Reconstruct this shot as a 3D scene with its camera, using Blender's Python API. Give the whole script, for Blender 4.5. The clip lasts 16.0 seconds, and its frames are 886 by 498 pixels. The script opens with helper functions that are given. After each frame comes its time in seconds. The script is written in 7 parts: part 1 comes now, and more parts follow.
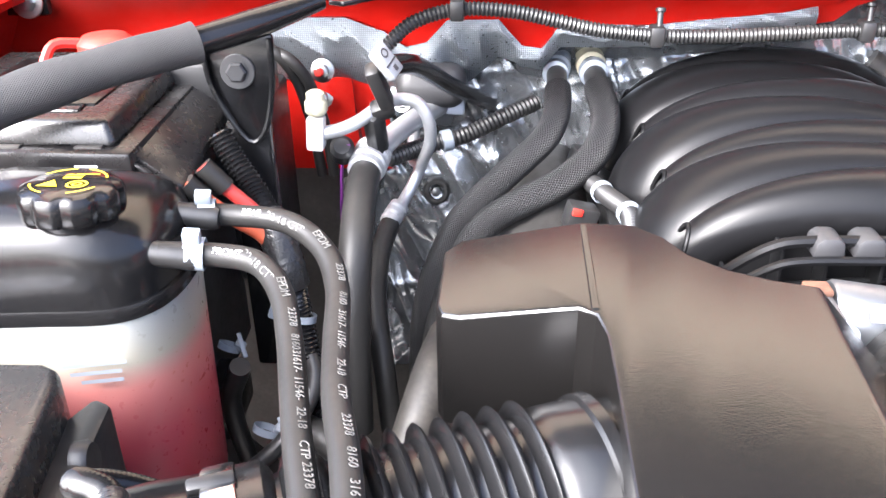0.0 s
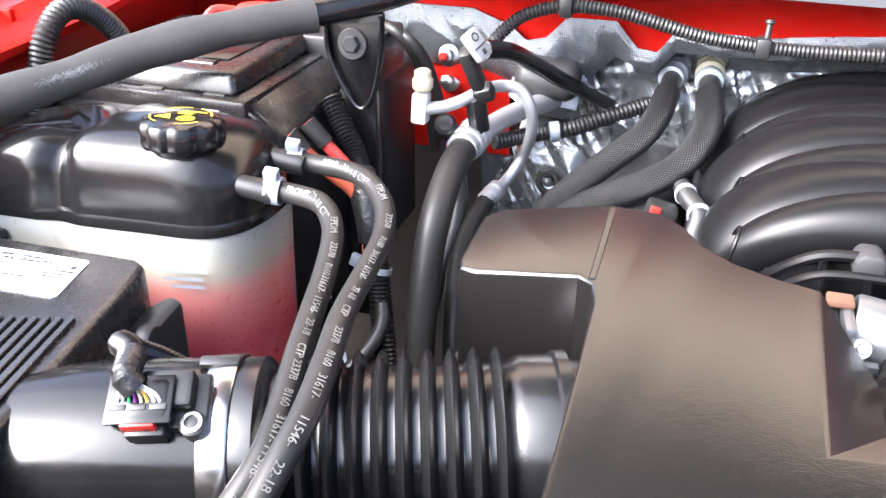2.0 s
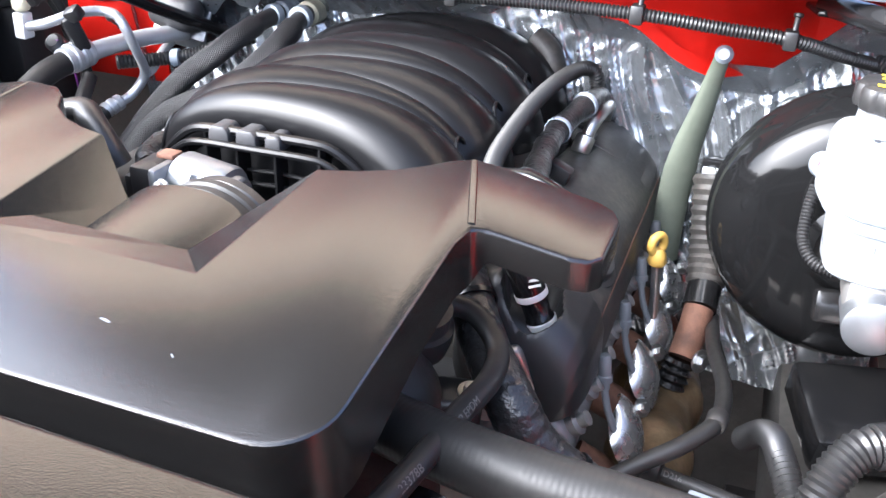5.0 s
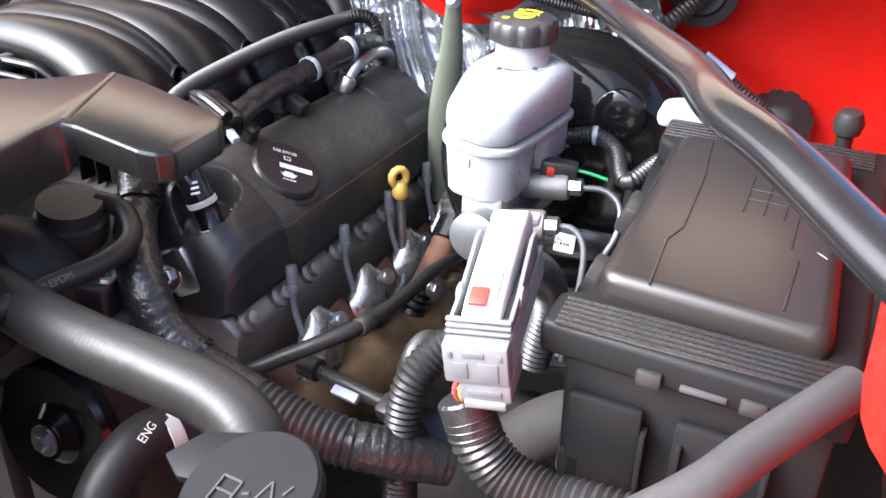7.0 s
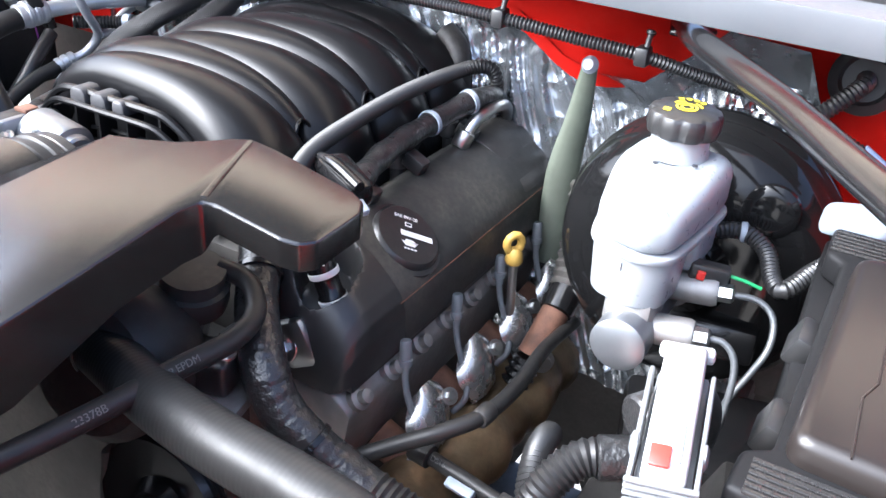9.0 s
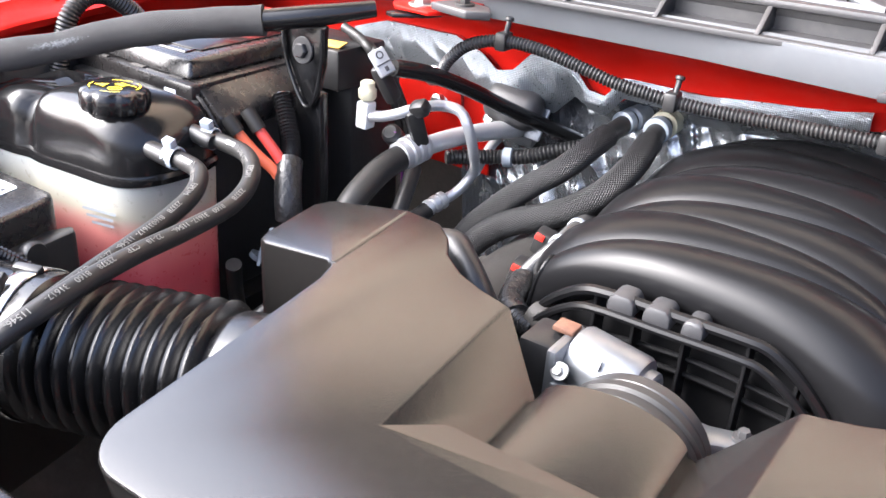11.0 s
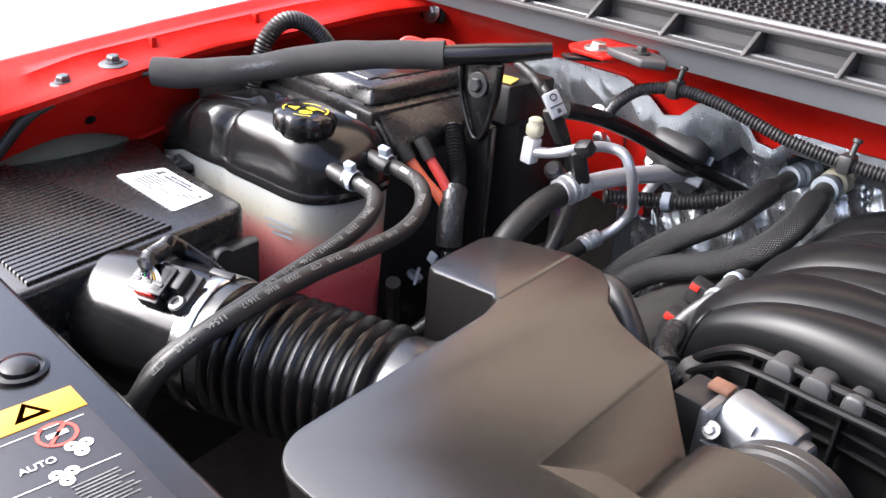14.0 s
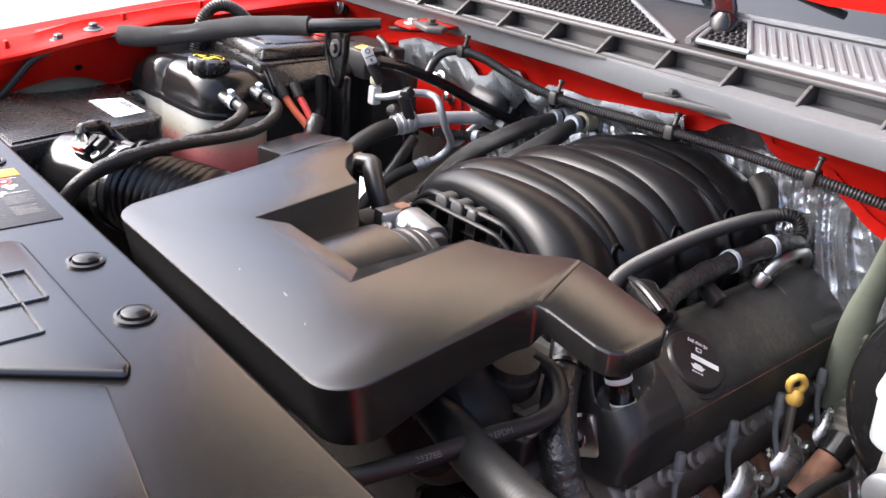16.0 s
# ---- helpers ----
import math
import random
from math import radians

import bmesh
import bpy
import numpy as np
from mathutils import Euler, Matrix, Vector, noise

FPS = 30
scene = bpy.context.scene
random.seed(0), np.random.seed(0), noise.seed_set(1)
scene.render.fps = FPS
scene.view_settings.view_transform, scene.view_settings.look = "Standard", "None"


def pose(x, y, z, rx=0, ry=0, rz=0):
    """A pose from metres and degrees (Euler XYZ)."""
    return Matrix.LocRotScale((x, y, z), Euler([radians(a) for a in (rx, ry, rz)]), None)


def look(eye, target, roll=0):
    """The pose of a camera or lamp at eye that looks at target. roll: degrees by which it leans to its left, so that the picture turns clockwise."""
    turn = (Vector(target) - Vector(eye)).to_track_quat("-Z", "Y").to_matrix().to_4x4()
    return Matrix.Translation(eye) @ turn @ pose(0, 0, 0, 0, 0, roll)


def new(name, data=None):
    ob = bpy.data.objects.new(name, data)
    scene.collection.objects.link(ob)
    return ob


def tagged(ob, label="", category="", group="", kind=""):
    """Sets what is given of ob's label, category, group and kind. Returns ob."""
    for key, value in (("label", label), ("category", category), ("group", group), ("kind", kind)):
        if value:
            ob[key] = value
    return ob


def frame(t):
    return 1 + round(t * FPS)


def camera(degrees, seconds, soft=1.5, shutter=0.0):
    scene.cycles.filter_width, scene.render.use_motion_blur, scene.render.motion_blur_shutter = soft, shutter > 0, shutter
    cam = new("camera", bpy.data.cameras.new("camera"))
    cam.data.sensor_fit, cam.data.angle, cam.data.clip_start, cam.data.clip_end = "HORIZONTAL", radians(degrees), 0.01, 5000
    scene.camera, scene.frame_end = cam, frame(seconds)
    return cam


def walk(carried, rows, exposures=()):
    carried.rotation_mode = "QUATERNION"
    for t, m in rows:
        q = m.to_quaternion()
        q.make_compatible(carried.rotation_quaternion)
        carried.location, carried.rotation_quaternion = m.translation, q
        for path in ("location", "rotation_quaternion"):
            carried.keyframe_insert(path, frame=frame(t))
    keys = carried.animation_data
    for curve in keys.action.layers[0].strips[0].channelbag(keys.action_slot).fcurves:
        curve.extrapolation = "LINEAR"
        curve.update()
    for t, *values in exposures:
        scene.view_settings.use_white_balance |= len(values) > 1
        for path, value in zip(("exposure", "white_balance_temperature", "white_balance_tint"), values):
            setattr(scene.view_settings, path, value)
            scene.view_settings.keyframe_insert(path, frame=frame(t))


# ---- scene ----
cam = camera(54.6, 16.0)
PATH = [
    (0, (-0.2533, 0.0913, 1.604), (-0.3582, 1.8519, 0.661), -1.0),
    (0.5, (-0.2819, 0.0638, 1.603), (-0.5543, 1.8008, 0.651), -0.7),
    (1, (-0.2628, 0.0467, 1.601), (-0.6839, 1.7579, 0.655), -0.7),
    (1.5, (-0.2082, 0.0377, 1.603), (-0.7136, 1.7295, 0.664), -0.5),
    (2, (-0.1339, 0.0415, 1.602), (-0.6755, 1.7304, 0.678), 0.3),
    (2.5, (-0.0313, 0.0488, 1.601), (-0.5809, 1.7371, 0.68), 1.6),
    (3, (0.0896, 0.0621, 1.599), (-0.45, 1.7508, 0.673), 2.4),
    (3.5, (0.177, 0.0672, 1.594), (-0.377, 1.7478, 0.661), 2.3),
    (4, (0.2465, 0.0563, 1.589), (-0.3393, 1.7246, 0.653), 2.0),
    (4.5, (0.34, 0.0441, 1.585), (-0.2805, 1.7013, 0.652), 1.6),
    (5, (0.4449, 0.0222, 1.586), (-0.1621, 1.6867, 0.659), 1.8),
    (5.2, (0.4894, 0.0107, 1.588), (-0.1125, 1.6789, 0.663), 2.0),
    (7.3, (0.8388, 0.0803, 1.568), (0.075, 1.6634, 0.613), 2.7),
    (7.5, (0.8431, 0.0851, 1.569), (0.0627, 1.6591, 0.614), 3.7),
    (8, (0.8485, 0.0928, 1.59), (0.0401, 1.6483, 0.628), 4.0),
    (8.5, (0.8146, 0.1127, 1.61), (0.0133, 1.6709, 0.646), 4.8),
    (9, (0.7058, 0.1028, 1.62), (-0.102, 1.6513, 0.648), 4.8),
    (9.5, (0.5683, 0.0784, 1.633), (-0.2689, 1.6215, 0.675), 4.2),
    (10, (0.4152, 0.081, 1.628), (-0.4547, 1.6119, 0.679), 4.6),
    (10.2, (0.3732, 0.0833, 1.623), (-0.5485, 1.6011, 0.702), 3.6),
    (12.3, (0.002, 0.1081, 1.638), (-1.0452, 1.5658, 0.757), 4.8),
    (12.5, (0.0039, 0.1059, 1.638), (-1.0645, 1.5438, 0.748), 4.7),
    (13, (0.0213, 0.094, 1.638), (-1.117, 1.4817, 0.756), 4.1),
    (13.5, (0.0886, 0.0802, 1.651), (-1.1052, 1.4239, 0.774), 4.3),
    (14, (0.1797, 0.0611, 1.659), (-1.0427, 1.3784, 0.782), 5.0),
    (14.5, (0.2844, 0.0522, 1.665), (-0.9642, 1.3489, 0.793), 5.3),
    (15, (0.4138, 0.057, 1.665), (-0.8633, 1.3263, 0.793), 5.4),
    (15.5, (0.564, 0.0376, 1.669), (-0.7425, 1.2844, 0.81), 5.4),
    (16, (0.748, -0.0208, 1.694), (-0.6079, 1.2008, 0.876), 5.0),
]
EXPOSURES = [(0, 3.32, 5600, 8), (2, 3.2, 5600, 8), (3, 3.36, 5450, 7), (4, 3.36, 5350, 6), (5, 3.2, 5350, 6), (7.5, 2.95, 5500, 7), (9, 3.04, 5250, 5), (10, 3.12, 5500, 7), (12.5, 2.68, 5700, 8), (14, 2.38, 5700, 8), (16, 2.42, 5850, 9)]
walk(cam, [(t, look(eye, target, roll)) for t, eye, target, roll in PATH], EXPOSURES)

# ---- daylight ----
SUN_EL, SUN_AZ = radians(39), radians(-132)      # azimuth from +y towards +x
world = bpy.data.worlds.new("sky")
scene.world = world
world.use_nodes = True
wn = world.node_tree
sky = wn.nodes.new("ShaderNodeTexSky")
sky.sky_type, sky.sun_disc = "NISHITA", False
sky.dust_density, sky.air_density, sky.ozone_density = 9.0, 0.4, 0.5
sky.sun_elevation, sky.sun_rotation = SUN_EL, SUN_AZ
wn.links.new(sky.outputs[0], wn.nodes["Background"].inputs[0])
wn.nodes["Background"].inputs[1].default_value = 0.15
sun = new("sun", bpy.data.lights.new("sun", "SUN"))
sun.data.energy, sun.data.angle, sun.data.color = 0.44, radians(105), (1.0, 0.91, 0.81)
sun_from = Vector((math.sin(SUN_AZ) * math.cos(SUN_EL), math.cos(SUN_AZ) * math.cos(SUN_EL), math.sin(SUN_EL)))
sun.matrix_world = look(sun_from * 20, (0, 0, 0))


# ---- materials ----
def material(name, color, rough=0.5, metal=0.0, vary=0.15, vary_scale=9.0, grain=0.0, grain_scale=900.0, wave=0.0, wave_scale=40.0,
             coat=0.0, sheen=0.0, dust=0.0, dust_color=(0.35, 0.31, 0.26), rough_vary=0.04, subsurface=0.0, emission=0.0, spec=0.5):
    """A surface with broad and fine variation, dust in patches, and two scales of relief."""
    m = bpy.data.materials.new(name)
    m.use_nodes = True
    nt = m.node_tree
    b = nt.nodes["Principled BSDF"]
    tc = nt.nodes.new("ShaderNodeTexCoord")

    def noise_of(scale, detail=4.0, rough_=0.6):
        n = nt.nodes.new("ShaderNodeTexNoise")
        n.inputs["Scale"].default_value, n.inputs["Detail"].default_value, n.inputs["Roughness"].default_value = scale, detail, rough_
        nt.links.new(tc.outputs["Object"], n.inputs["Vector"])
        return n.outputs["Fac"]

    def ramp(fac, lo, hi, a, c):
        r = nt.nodes.new("ShaderNodeMapRange")
        for key, v in zip(("From Min", "From Max", "To Min", "To Max"), (lo, hi, a, c)):
            r.inputs[key].default_value = v
        nt.links.new(fac, r.inputs["Value"])
        return r.outputs["Result"]

    def mix(fac, a, c):
        x = nt.nodes.new("ShaderNodeMix")
        x.data_type = "RGBA"
        nt.links.new(fac, x.inputs["Factor"])
        for sock, v in ((x.inputs[6], a), (x.inputs[7], c)):
            if isinstance(v, tuple):
                sock.default_value = (*v, 1)
            else:
                nt.links.new(v, sock)
        return x.outputs[2]

    broad, fine = noise_of(vary_scale), noise_of(vary_scale * 14, 6.0)
    dark = tuple(c * (1 - vary) for c in color)
    light = tuple(min(1, c * (1 + vary) + 0.004 * vary) for c in color)
    col = mix(ramp(broad, 0.35, 0.65, 0, 1), dark, light)
    col = mix(ramp(fine, 0.3, 0.7, 0, 0.35), col, dark)
    if dust:
        spots = nt.nodes.new("ShaderNodeMath")
        spots.operation = "MULTIPLY"
        nt.links.new(ramp(noise_of(6.0, 5.0, 0.7), 0.45, 0.75, 0, dust), spots.inputs[0])
        nt.links.new(ramp(noise_of(160.0, 3.0), 0.35, 0.65, 0.25, 1), spots.inputs[1])
        col = mix(spots.outputs[0], col, dust_color)
    nt.links.new(col, b.inputs["Base Color"])
    nt.links.new(ramp(fine, 0.3, 0.7, max(0.02, rough - rough_vary), min(1, rough + rough_vary)), b.inputs["Roughness"])
    b.inputs["Metallic"].default_value = metal
    b.inputs["Specular IOR Level"].default_value = spec
    b.inputs["Coat Weight"].default_value, b.inputs["Coat Roughness"].default_value = coat, 0.05
    b.inputs["Sheen Weight"].default_value = sheen
    if subsurface:
        b.inputs["Subsurface Weight"].default_value = subsurface
        b.inputs["Subsurface Radius"].default_value = (0.02, 0.015, 0.012)
        b.inputs["Subsurface Scale"].default_value = 0.5
    normal = None
    for strength, scale, dist in ((wave, wave_scale, 0.004), (grain, grain_scale, 0.0004)):
        if strength:
            bump = nt.nodes.new("ShaderNodeBump")
            bump.inputs["Strength"].default_value, bump.inputs["Distance"].default_value = strength, dist
            nt.links.new(noise_of(scale, 3.0), bump.inputs["Height"])
            if normal:
                nt.links.new(normal, bump.inputs["Normal"])
            normal = bump.outputs["Normal"]
    if normal:
        nt.links.new(normal, b.inputs["Normal"])
    return m


def woven(name, color, rough, around, along, depth=0.6, tint=0.5):
    """A braid or knit on a tube, from the tube's own lengthwise and crosswise coordinates."""
    m = material(name, color, rough, vary=0.2)
    nt = m.node_tree
    b = nt.nodes["Principled BSDF"]
    uv = nt.nodes.new("ShaderNodeUVMap")
    waves = []
    for sign in (1, -1):
        mp = nt.nodes.new("ShaderNodeMapping")
        mp.inputs["Scale"].default_value = (around, along, 1)
        mp.inputs["Rotation"].default_value = (0, 0, radians(45 * sign))
        nt.links.new(uv.outputs[0], mp.inputs[0])
        w = nt.nodes.new("ShaderNodeTexWave")
        w.inputs["Scale"].default_value = 1.0
        nt.links.new(mp.outputs[0], w.inputs[0])
        waves.append(w.outputs["Fac"])
    mx = nt.nodes.new("ShaderNodeMath")
    mx.operation = "MAXIMUM"
    nt.links.new(waves[0], mx.inputs[0])
    nt.links.new(waves[1], mx.inputs[1])
    bump = nt.nodes.new("ShaderNodeBump")
    bump.inputs["Strength"].default_value, bump.inputs["Distance"].default_value = depth, 0.0015
    tone = nt.nodes.new("ShaderNodeMix")
    tone.data_type = "RGBA"
    nt.links.new(mx.outputs[0], tone.inputs["Factor"])
    tone.inputs[6].default_value = (*[c * 0.55 for c in color], 1)
    nt.links.new(b.inputs["Base Color"].links[0].from_socket, tone.inputs[7])
    nt.links.new(tone.outputs[2], b.inputs["Base Color"])
    nt.links.new(mx.outputs[0], bump.inputs["Height"])
    nt.links.new(bump.outputs[0], b.inputs["Normal"])
    return m


COVER = material("textured_black_plastic", (0.006, 0.0056, 0.0054), 0.20, grain=0.34, grain_scale=900, vary=0.03, vary_scale=3, spec=0.84, rough_vary=0.0)
MANIFOLD = material("satin_black_nylon", (0.006, 0.006, 0.0065), 0.28, vary=0.03, rough_vary=0.0, spec=0.19)
PLASTIC = material("black_plastic", (0.016, 0.016, 0.0165), 0.38, grain=0.10, dust=0.05)
PLASTIC_DULL = material("dull_black_plastic", (0.022, 0.021, 0.020), 0.55, grain=0.2, dust=0.05, spec=0.2)
PLASTIC_GLOSS = material("glossy_black_plastic", (0.007, 0.007, 0.0075), 0.18, dust=0.02, grain=0.10, grain_scale=220, spec=0.42)
BATTERY = material("worn_black_plastic", (0.012, 0.011, 0.011), 0.28, dust=0.0, vary=0.08, rough_vary=0.02, spec=0.5)
AIRBOX = material("satin_air_box_plastic", (0.016, 0.0155, 0.0155), 0.27, vary=0.06, rough_vary=0.02, spec=0.62, grain=0.06)
FUSE_LID = material("smooth_brown_black_plastic", (0.014, 0.0115, 0.0105), 0.30, vary=0.04, rough_vary=0.01, spec=0.36)
FUSE_BASE = material("matt_black_fuse_case", (0.0085, 0.0085, 0.009), 0.5, vary=0.08, spec=0.14, grain=0.1)
RUBBER = material("black_rubber", (0.019, 0.0185, 0.018), 0.42, grain=0.12, dust=0.03, spec=0.28)
RUBBER_DULL = material("dusty_rubber", (0.02, 0.019, 0.018), 0.55, grain=0.2, dust=0.2)
TAPE = material("cloth_tape", (0.016, 0.016, 0.0165), 0.30, grain=0.1, grain_scale=350, wave=0.55, wave_scale=110, dust=0.03)
GLOSS = material("black_enamel", (0.007, 0.007, 0.0075), 0.20, coat=0.15, vary=0.1, dust=0.02, rough_vary=0.03, spec=0.4)
ENAMEL = material("glossy_black_enamel", (0.006, 0.006, 0.0062), 0.09, coat=0.0, vary=0.1, rough_vary=0.02, spec=0.24)
RED = material("red_car_paint", (0.41, 0.007, 0.0032), 0.36, spec=0.10, vary=0.06, rough_vary=0.05, dust=0.05)
BOLT_DARK = material("oxide_black_steel", (0.10, 0.105, 0.11), 0.45, 0.6, vary=0.2)
RED_PLASTIC = material("red_plastic", (0.55, 0.03, 0.02), 0.35)
GREY = material("grey_moulded_plastic", (0.105, 0.112, 0.121), 0.5, grain=0.2, dust=0.04, vary=0.06)
GREY_DARK = material("charcoal_plastic", (0.030, 0.030, 0.032), 0.5, grain=0.2, dust=0.06)
GREY_LIGHT = material("light_grey_nylon", (0.25, 0.28, 0.32), 0.4, grain=0.1, vary=0.06, subsurface=0.05)
WHITE = material("white_nylon", (0.60, 0.60, 0.59), 0.35, vary=0.04, subsurface=0.15)
WHITE_TANK = material("milky_polypropylene", (0.215, 0.228, 0.242), 0.3, vary=0.03, subsurface=0.4)
CREAM = material("cream_plastic", (0.50, 0.47, 0.34), 0.45, vary=0.1)
YELLOW = material("yellow_plastic", (0.46, 0.29, 0.06), 0.42, vary=0.12)
YELLOW_INK = material("yellow_print", (0.85, 0.68, 0.02), 0.45, vary=0.08)
WHITE_INK = material("white_print", (0.72, 0.72, 0.70), 0.5, vary=0.12)
GREY_INK = material("faded_print", (0.085, 0.082, 0.078), 0.6, vary=0.3)
WORN_INK = material("worn_white_print", (0.12, 0.118, 0.113), 0.6, vary=0.4, vary_scale=60)
BLACK_INK = material("black_print", (0.02, 0.02, 0.025), 0.5)
ORANGE_INK = material("orange_print", (0.85, 0.36, 0.03), 0.45, vary=0.05)
RED_INK = material("red_print", (0.65, 0.05, 0.03), 0.45)
PAPER = material("white_sticker", (0.60, 0.62, 0.66), 0.35, vary=0.03, rough_vary=0.05)
PLUG_GREY = material("pale_grey_nylon", (0.135, 0.14, 0.145), 0.42, grain=0.1, vary=0.06)
BLUE_TAPE = material("blue_grey_clip", (0.20, 0.27, 0.40), 0.4)
CLIP_GREY = material("pale_clip_nylon", (0.20, 0.21, 0.225), 0.4, vary=0.06)
PURPLE = material("purple_plastic", (0.16, 0.03, 0.20), 0.4)
GREEN_FOAM = material("grey_green_foam", (0.105, 0.118, 0.088), 0.85, grain=0.3)
STEEL = material("zinc_steel", (0.50, 0.50, 0.49), 0.32, 1.0, vary=0.15, grain=0.1)
STEEL_BAND = material("stainless_band", (0.66, 0.66, 0.66), 0.22, 1.0, vary=0.08)
ALU = material("bare_aluminium", (0.25, 0.26, 0.275), 0.40, 0.85, vary=0.12, grain=0.2, grain_scale=300)
ALU_CAST = material("cast_aluminium", (0.30, 0.29, 0.28), 0.55, 0.8, vary=0.25, grain=0.5, grain_scale=260, dust=0.25, dust_color=(0.2, 0.17, 0.13))
SHIELD = material("heat_shield_steel", (0.36, 0.355, 0.35), 0.27, 0.85, vary=0.05, vary_scale=4, wave=0.1, wave_scale=6)
RUST = material("rusty_iron", (0.12, 0.055, 0.032), 0.8, vary=0.4, vary_scale=40, grain=0.5, grain_scale=200)
RUST_TAN = material("heat_tinted_iron", (0.17, 0.12, 0.065), 0.42, 0.6, vary=0.5, vary_scale=14, grain=0.4, grain_scale=240, wave=0.4, wave_scale=22, dust=0.2, dust_color=(0.06, 0.045, 0.03))
FOIL = material("crumpled_foil", (0.38, 0.40, 0.42), 0.24, 0.80, vary=0.10, vary_scale=5, wave=0.10, wave_scale=70, grain=0.22, grain_scale=420, rough_vary=0.05)
LEVER = material("white_lever_nylon", (0.40, 0.40, 0.40), 0.4, vary=0.05, subsurface=0.1)
DUSTY = material("dusty_black_plastic", (0.026, 0.026, 0.0245), 0.5, grain=0.3, dust=0.55, dust_color=(0.13, 0.115, 0.09), spec=0.25)


def woven_foil():
    """Grey glass cloth: threads crossing at right angles."""
    m = material("woven_foil", (0.36, 0.39, 0.42), 0.30, 0.75, vary=0.15, vary_scale=16)
    nt = m.node_tree
    b = nt.nodes["Principled BSDF"]
    tc = nt.nodes.new("ShaderNodeTexCoord")
    out = []
    for axis in ("X", "Z"):
        w = nt.nodes.new("ShaderNodeTexWave")
        w.bands_direction = axis
        w.inputs["Scale"].default_value = 150.0
        nt.links.new(tc.outputs["Object"], w.inputs[0])
        out.append(w.outputs["Fac"])
    mul = nt.nodes.new("ShaderNodeMath")
    mul.operation = "MULTIPLY"
    nt.links.new(out[0], mul.inputs[0])
    nt.links.new(out[1], mul.inputs[1])
    tone = nt.nodes.new("ShaderNodeMix")
    tone.data_type = "RGBA"
    nt.links.new(mul.outputs[0], tone.inputs["Factor"])
    tone.inputs[6].default_value = (0.20, 0.22, 0.24, 1)
    nt.links.new(b.inputs["Base Color"].links[0].from_socket, tone.inputs[7])
    nt.links.new(tone.outputs[2], b.inputs["Base Color"])
    bump = nt.nodes.new("ShaderNodeBump")
    bump.inputs["Strength"].default_value, bump.inputs["Distance"].default_value = 0.6, 0.001
    nt.links.new(mul.outputs[0], bump.inputs["Height"])
    nt.links.new(bump.outputs[0], b.inputs["Normal"])
    return m


FOIL_WEAVE = woven_foil()
DARK = material("mottled_black", (0.045, 0.042, 0.038), 0.65, vary=0.4, grain=0.3, dust=0.12)
GLASS_BLACK = material("tinted_windscreen", (0.01, 0.012, 0.014), 0.05, coat=0.5, vary=0.02, rough_vary=0.02)
PIPE_ALU = material("bright_aluminium_pipe", (0.50, 0.51, 0.525), 0.34, 0.6, vary=0.10, grain=0.1, grain_scale=300)
BELLOWS = material("glossy_rubber", (0.007, 0.007, 0.0075), 0.24, vary=0.1, spec=0.6)
COPPER_WIRE = material("wire_insulation", (0.55, 0.06, 0.05), 0.4)
ORANGE_WIRE = material("orange_red_insulation", (0.62, 0.13, 0.06), 0.4)
WIRE_GREEN = material("green_wire", (0.04, 0.30, 0.10), 0.4)
# pale sheet under the hood, added to brighten reflections in the engine cover
HOOD_REFLECTOR = material("pale_hood_reflector", (0.88, 0.74, 0.56), 0.9, vary=0.12, grain=0.3, grain_scale=300)
CONCRETE = material("pale_concrete", (0.46, 0.42, 0.36), 0.85, vary=0.15, vary_scale=0.8, grain=0.6, grain_scale=60)
BRAID = woven("braided_sleeve", (0.0085, 0.0085, 0.0092), 0.5, 14, 120, 0.8)
KNIT = woven("knitted_foam_sleeve", (0.050, 0.050, 0.052), 0.9, 26, 190, 0.9)


# coolant seen through the milky tank wall: pink below the level
def coolant_tank_material():
    m = material("milky_tank_with_coolant", (0.62, 0.64, 0.60), 0.3, subsurface=0.3)
    nt = m.node_tree
    b = nt.nodes["Principled BSDF"]
    geo = nt.nodes.new("ShaderNodeNewGeometry")
    sep = nt.nodes.new("ShaderNodeSeparateXYZ")
    nt.links.new(geo.outputs["Position"], sep.inputs[0])
    r = nt.nodes.new("ShaderNodeValToRGB")
    mr = nt.nodes.new("ShaderNodeMapRange")
    mr.inputs["From Min"].default_value, mr.inputs["From Max"].default_value = 1.10, 1.31
    nt.links.new(sep.outputs["Z"], mr.inputs["Value"])
    nt.links.new(mr.outputs[0], r.inputs[0])
    e = r.color_ramp.elements
    e[0].position, e[0].color = 0.42, (0.46, 0.075, 0.10, 1)
    e[1].position, e[1].color = 0.76, (0.33, 0.31, 0.25, 1)
    x = e.new(0.66)
    x.color = (0.52, 0.20, 0.18, 1)
    x = e.new(0.90)
    x.color = (0.29, 0.30, 0.285, 1)
    nt.links.new(r.outputs[0], b.inputs["Base Color"])
    return m


TANK = coolant_tank_material()


# ---- builders ----
def thing(name, at, label, category, group="", kind=""):
    ob = new(name)
    ob.location = at
    return tagged(ob, label, category, group, kind)


def base_of(ob):
    p = Vector((0, 0, 0))
    while ob is not None:
        p += ob.location
        ob = ob.parent
    return p


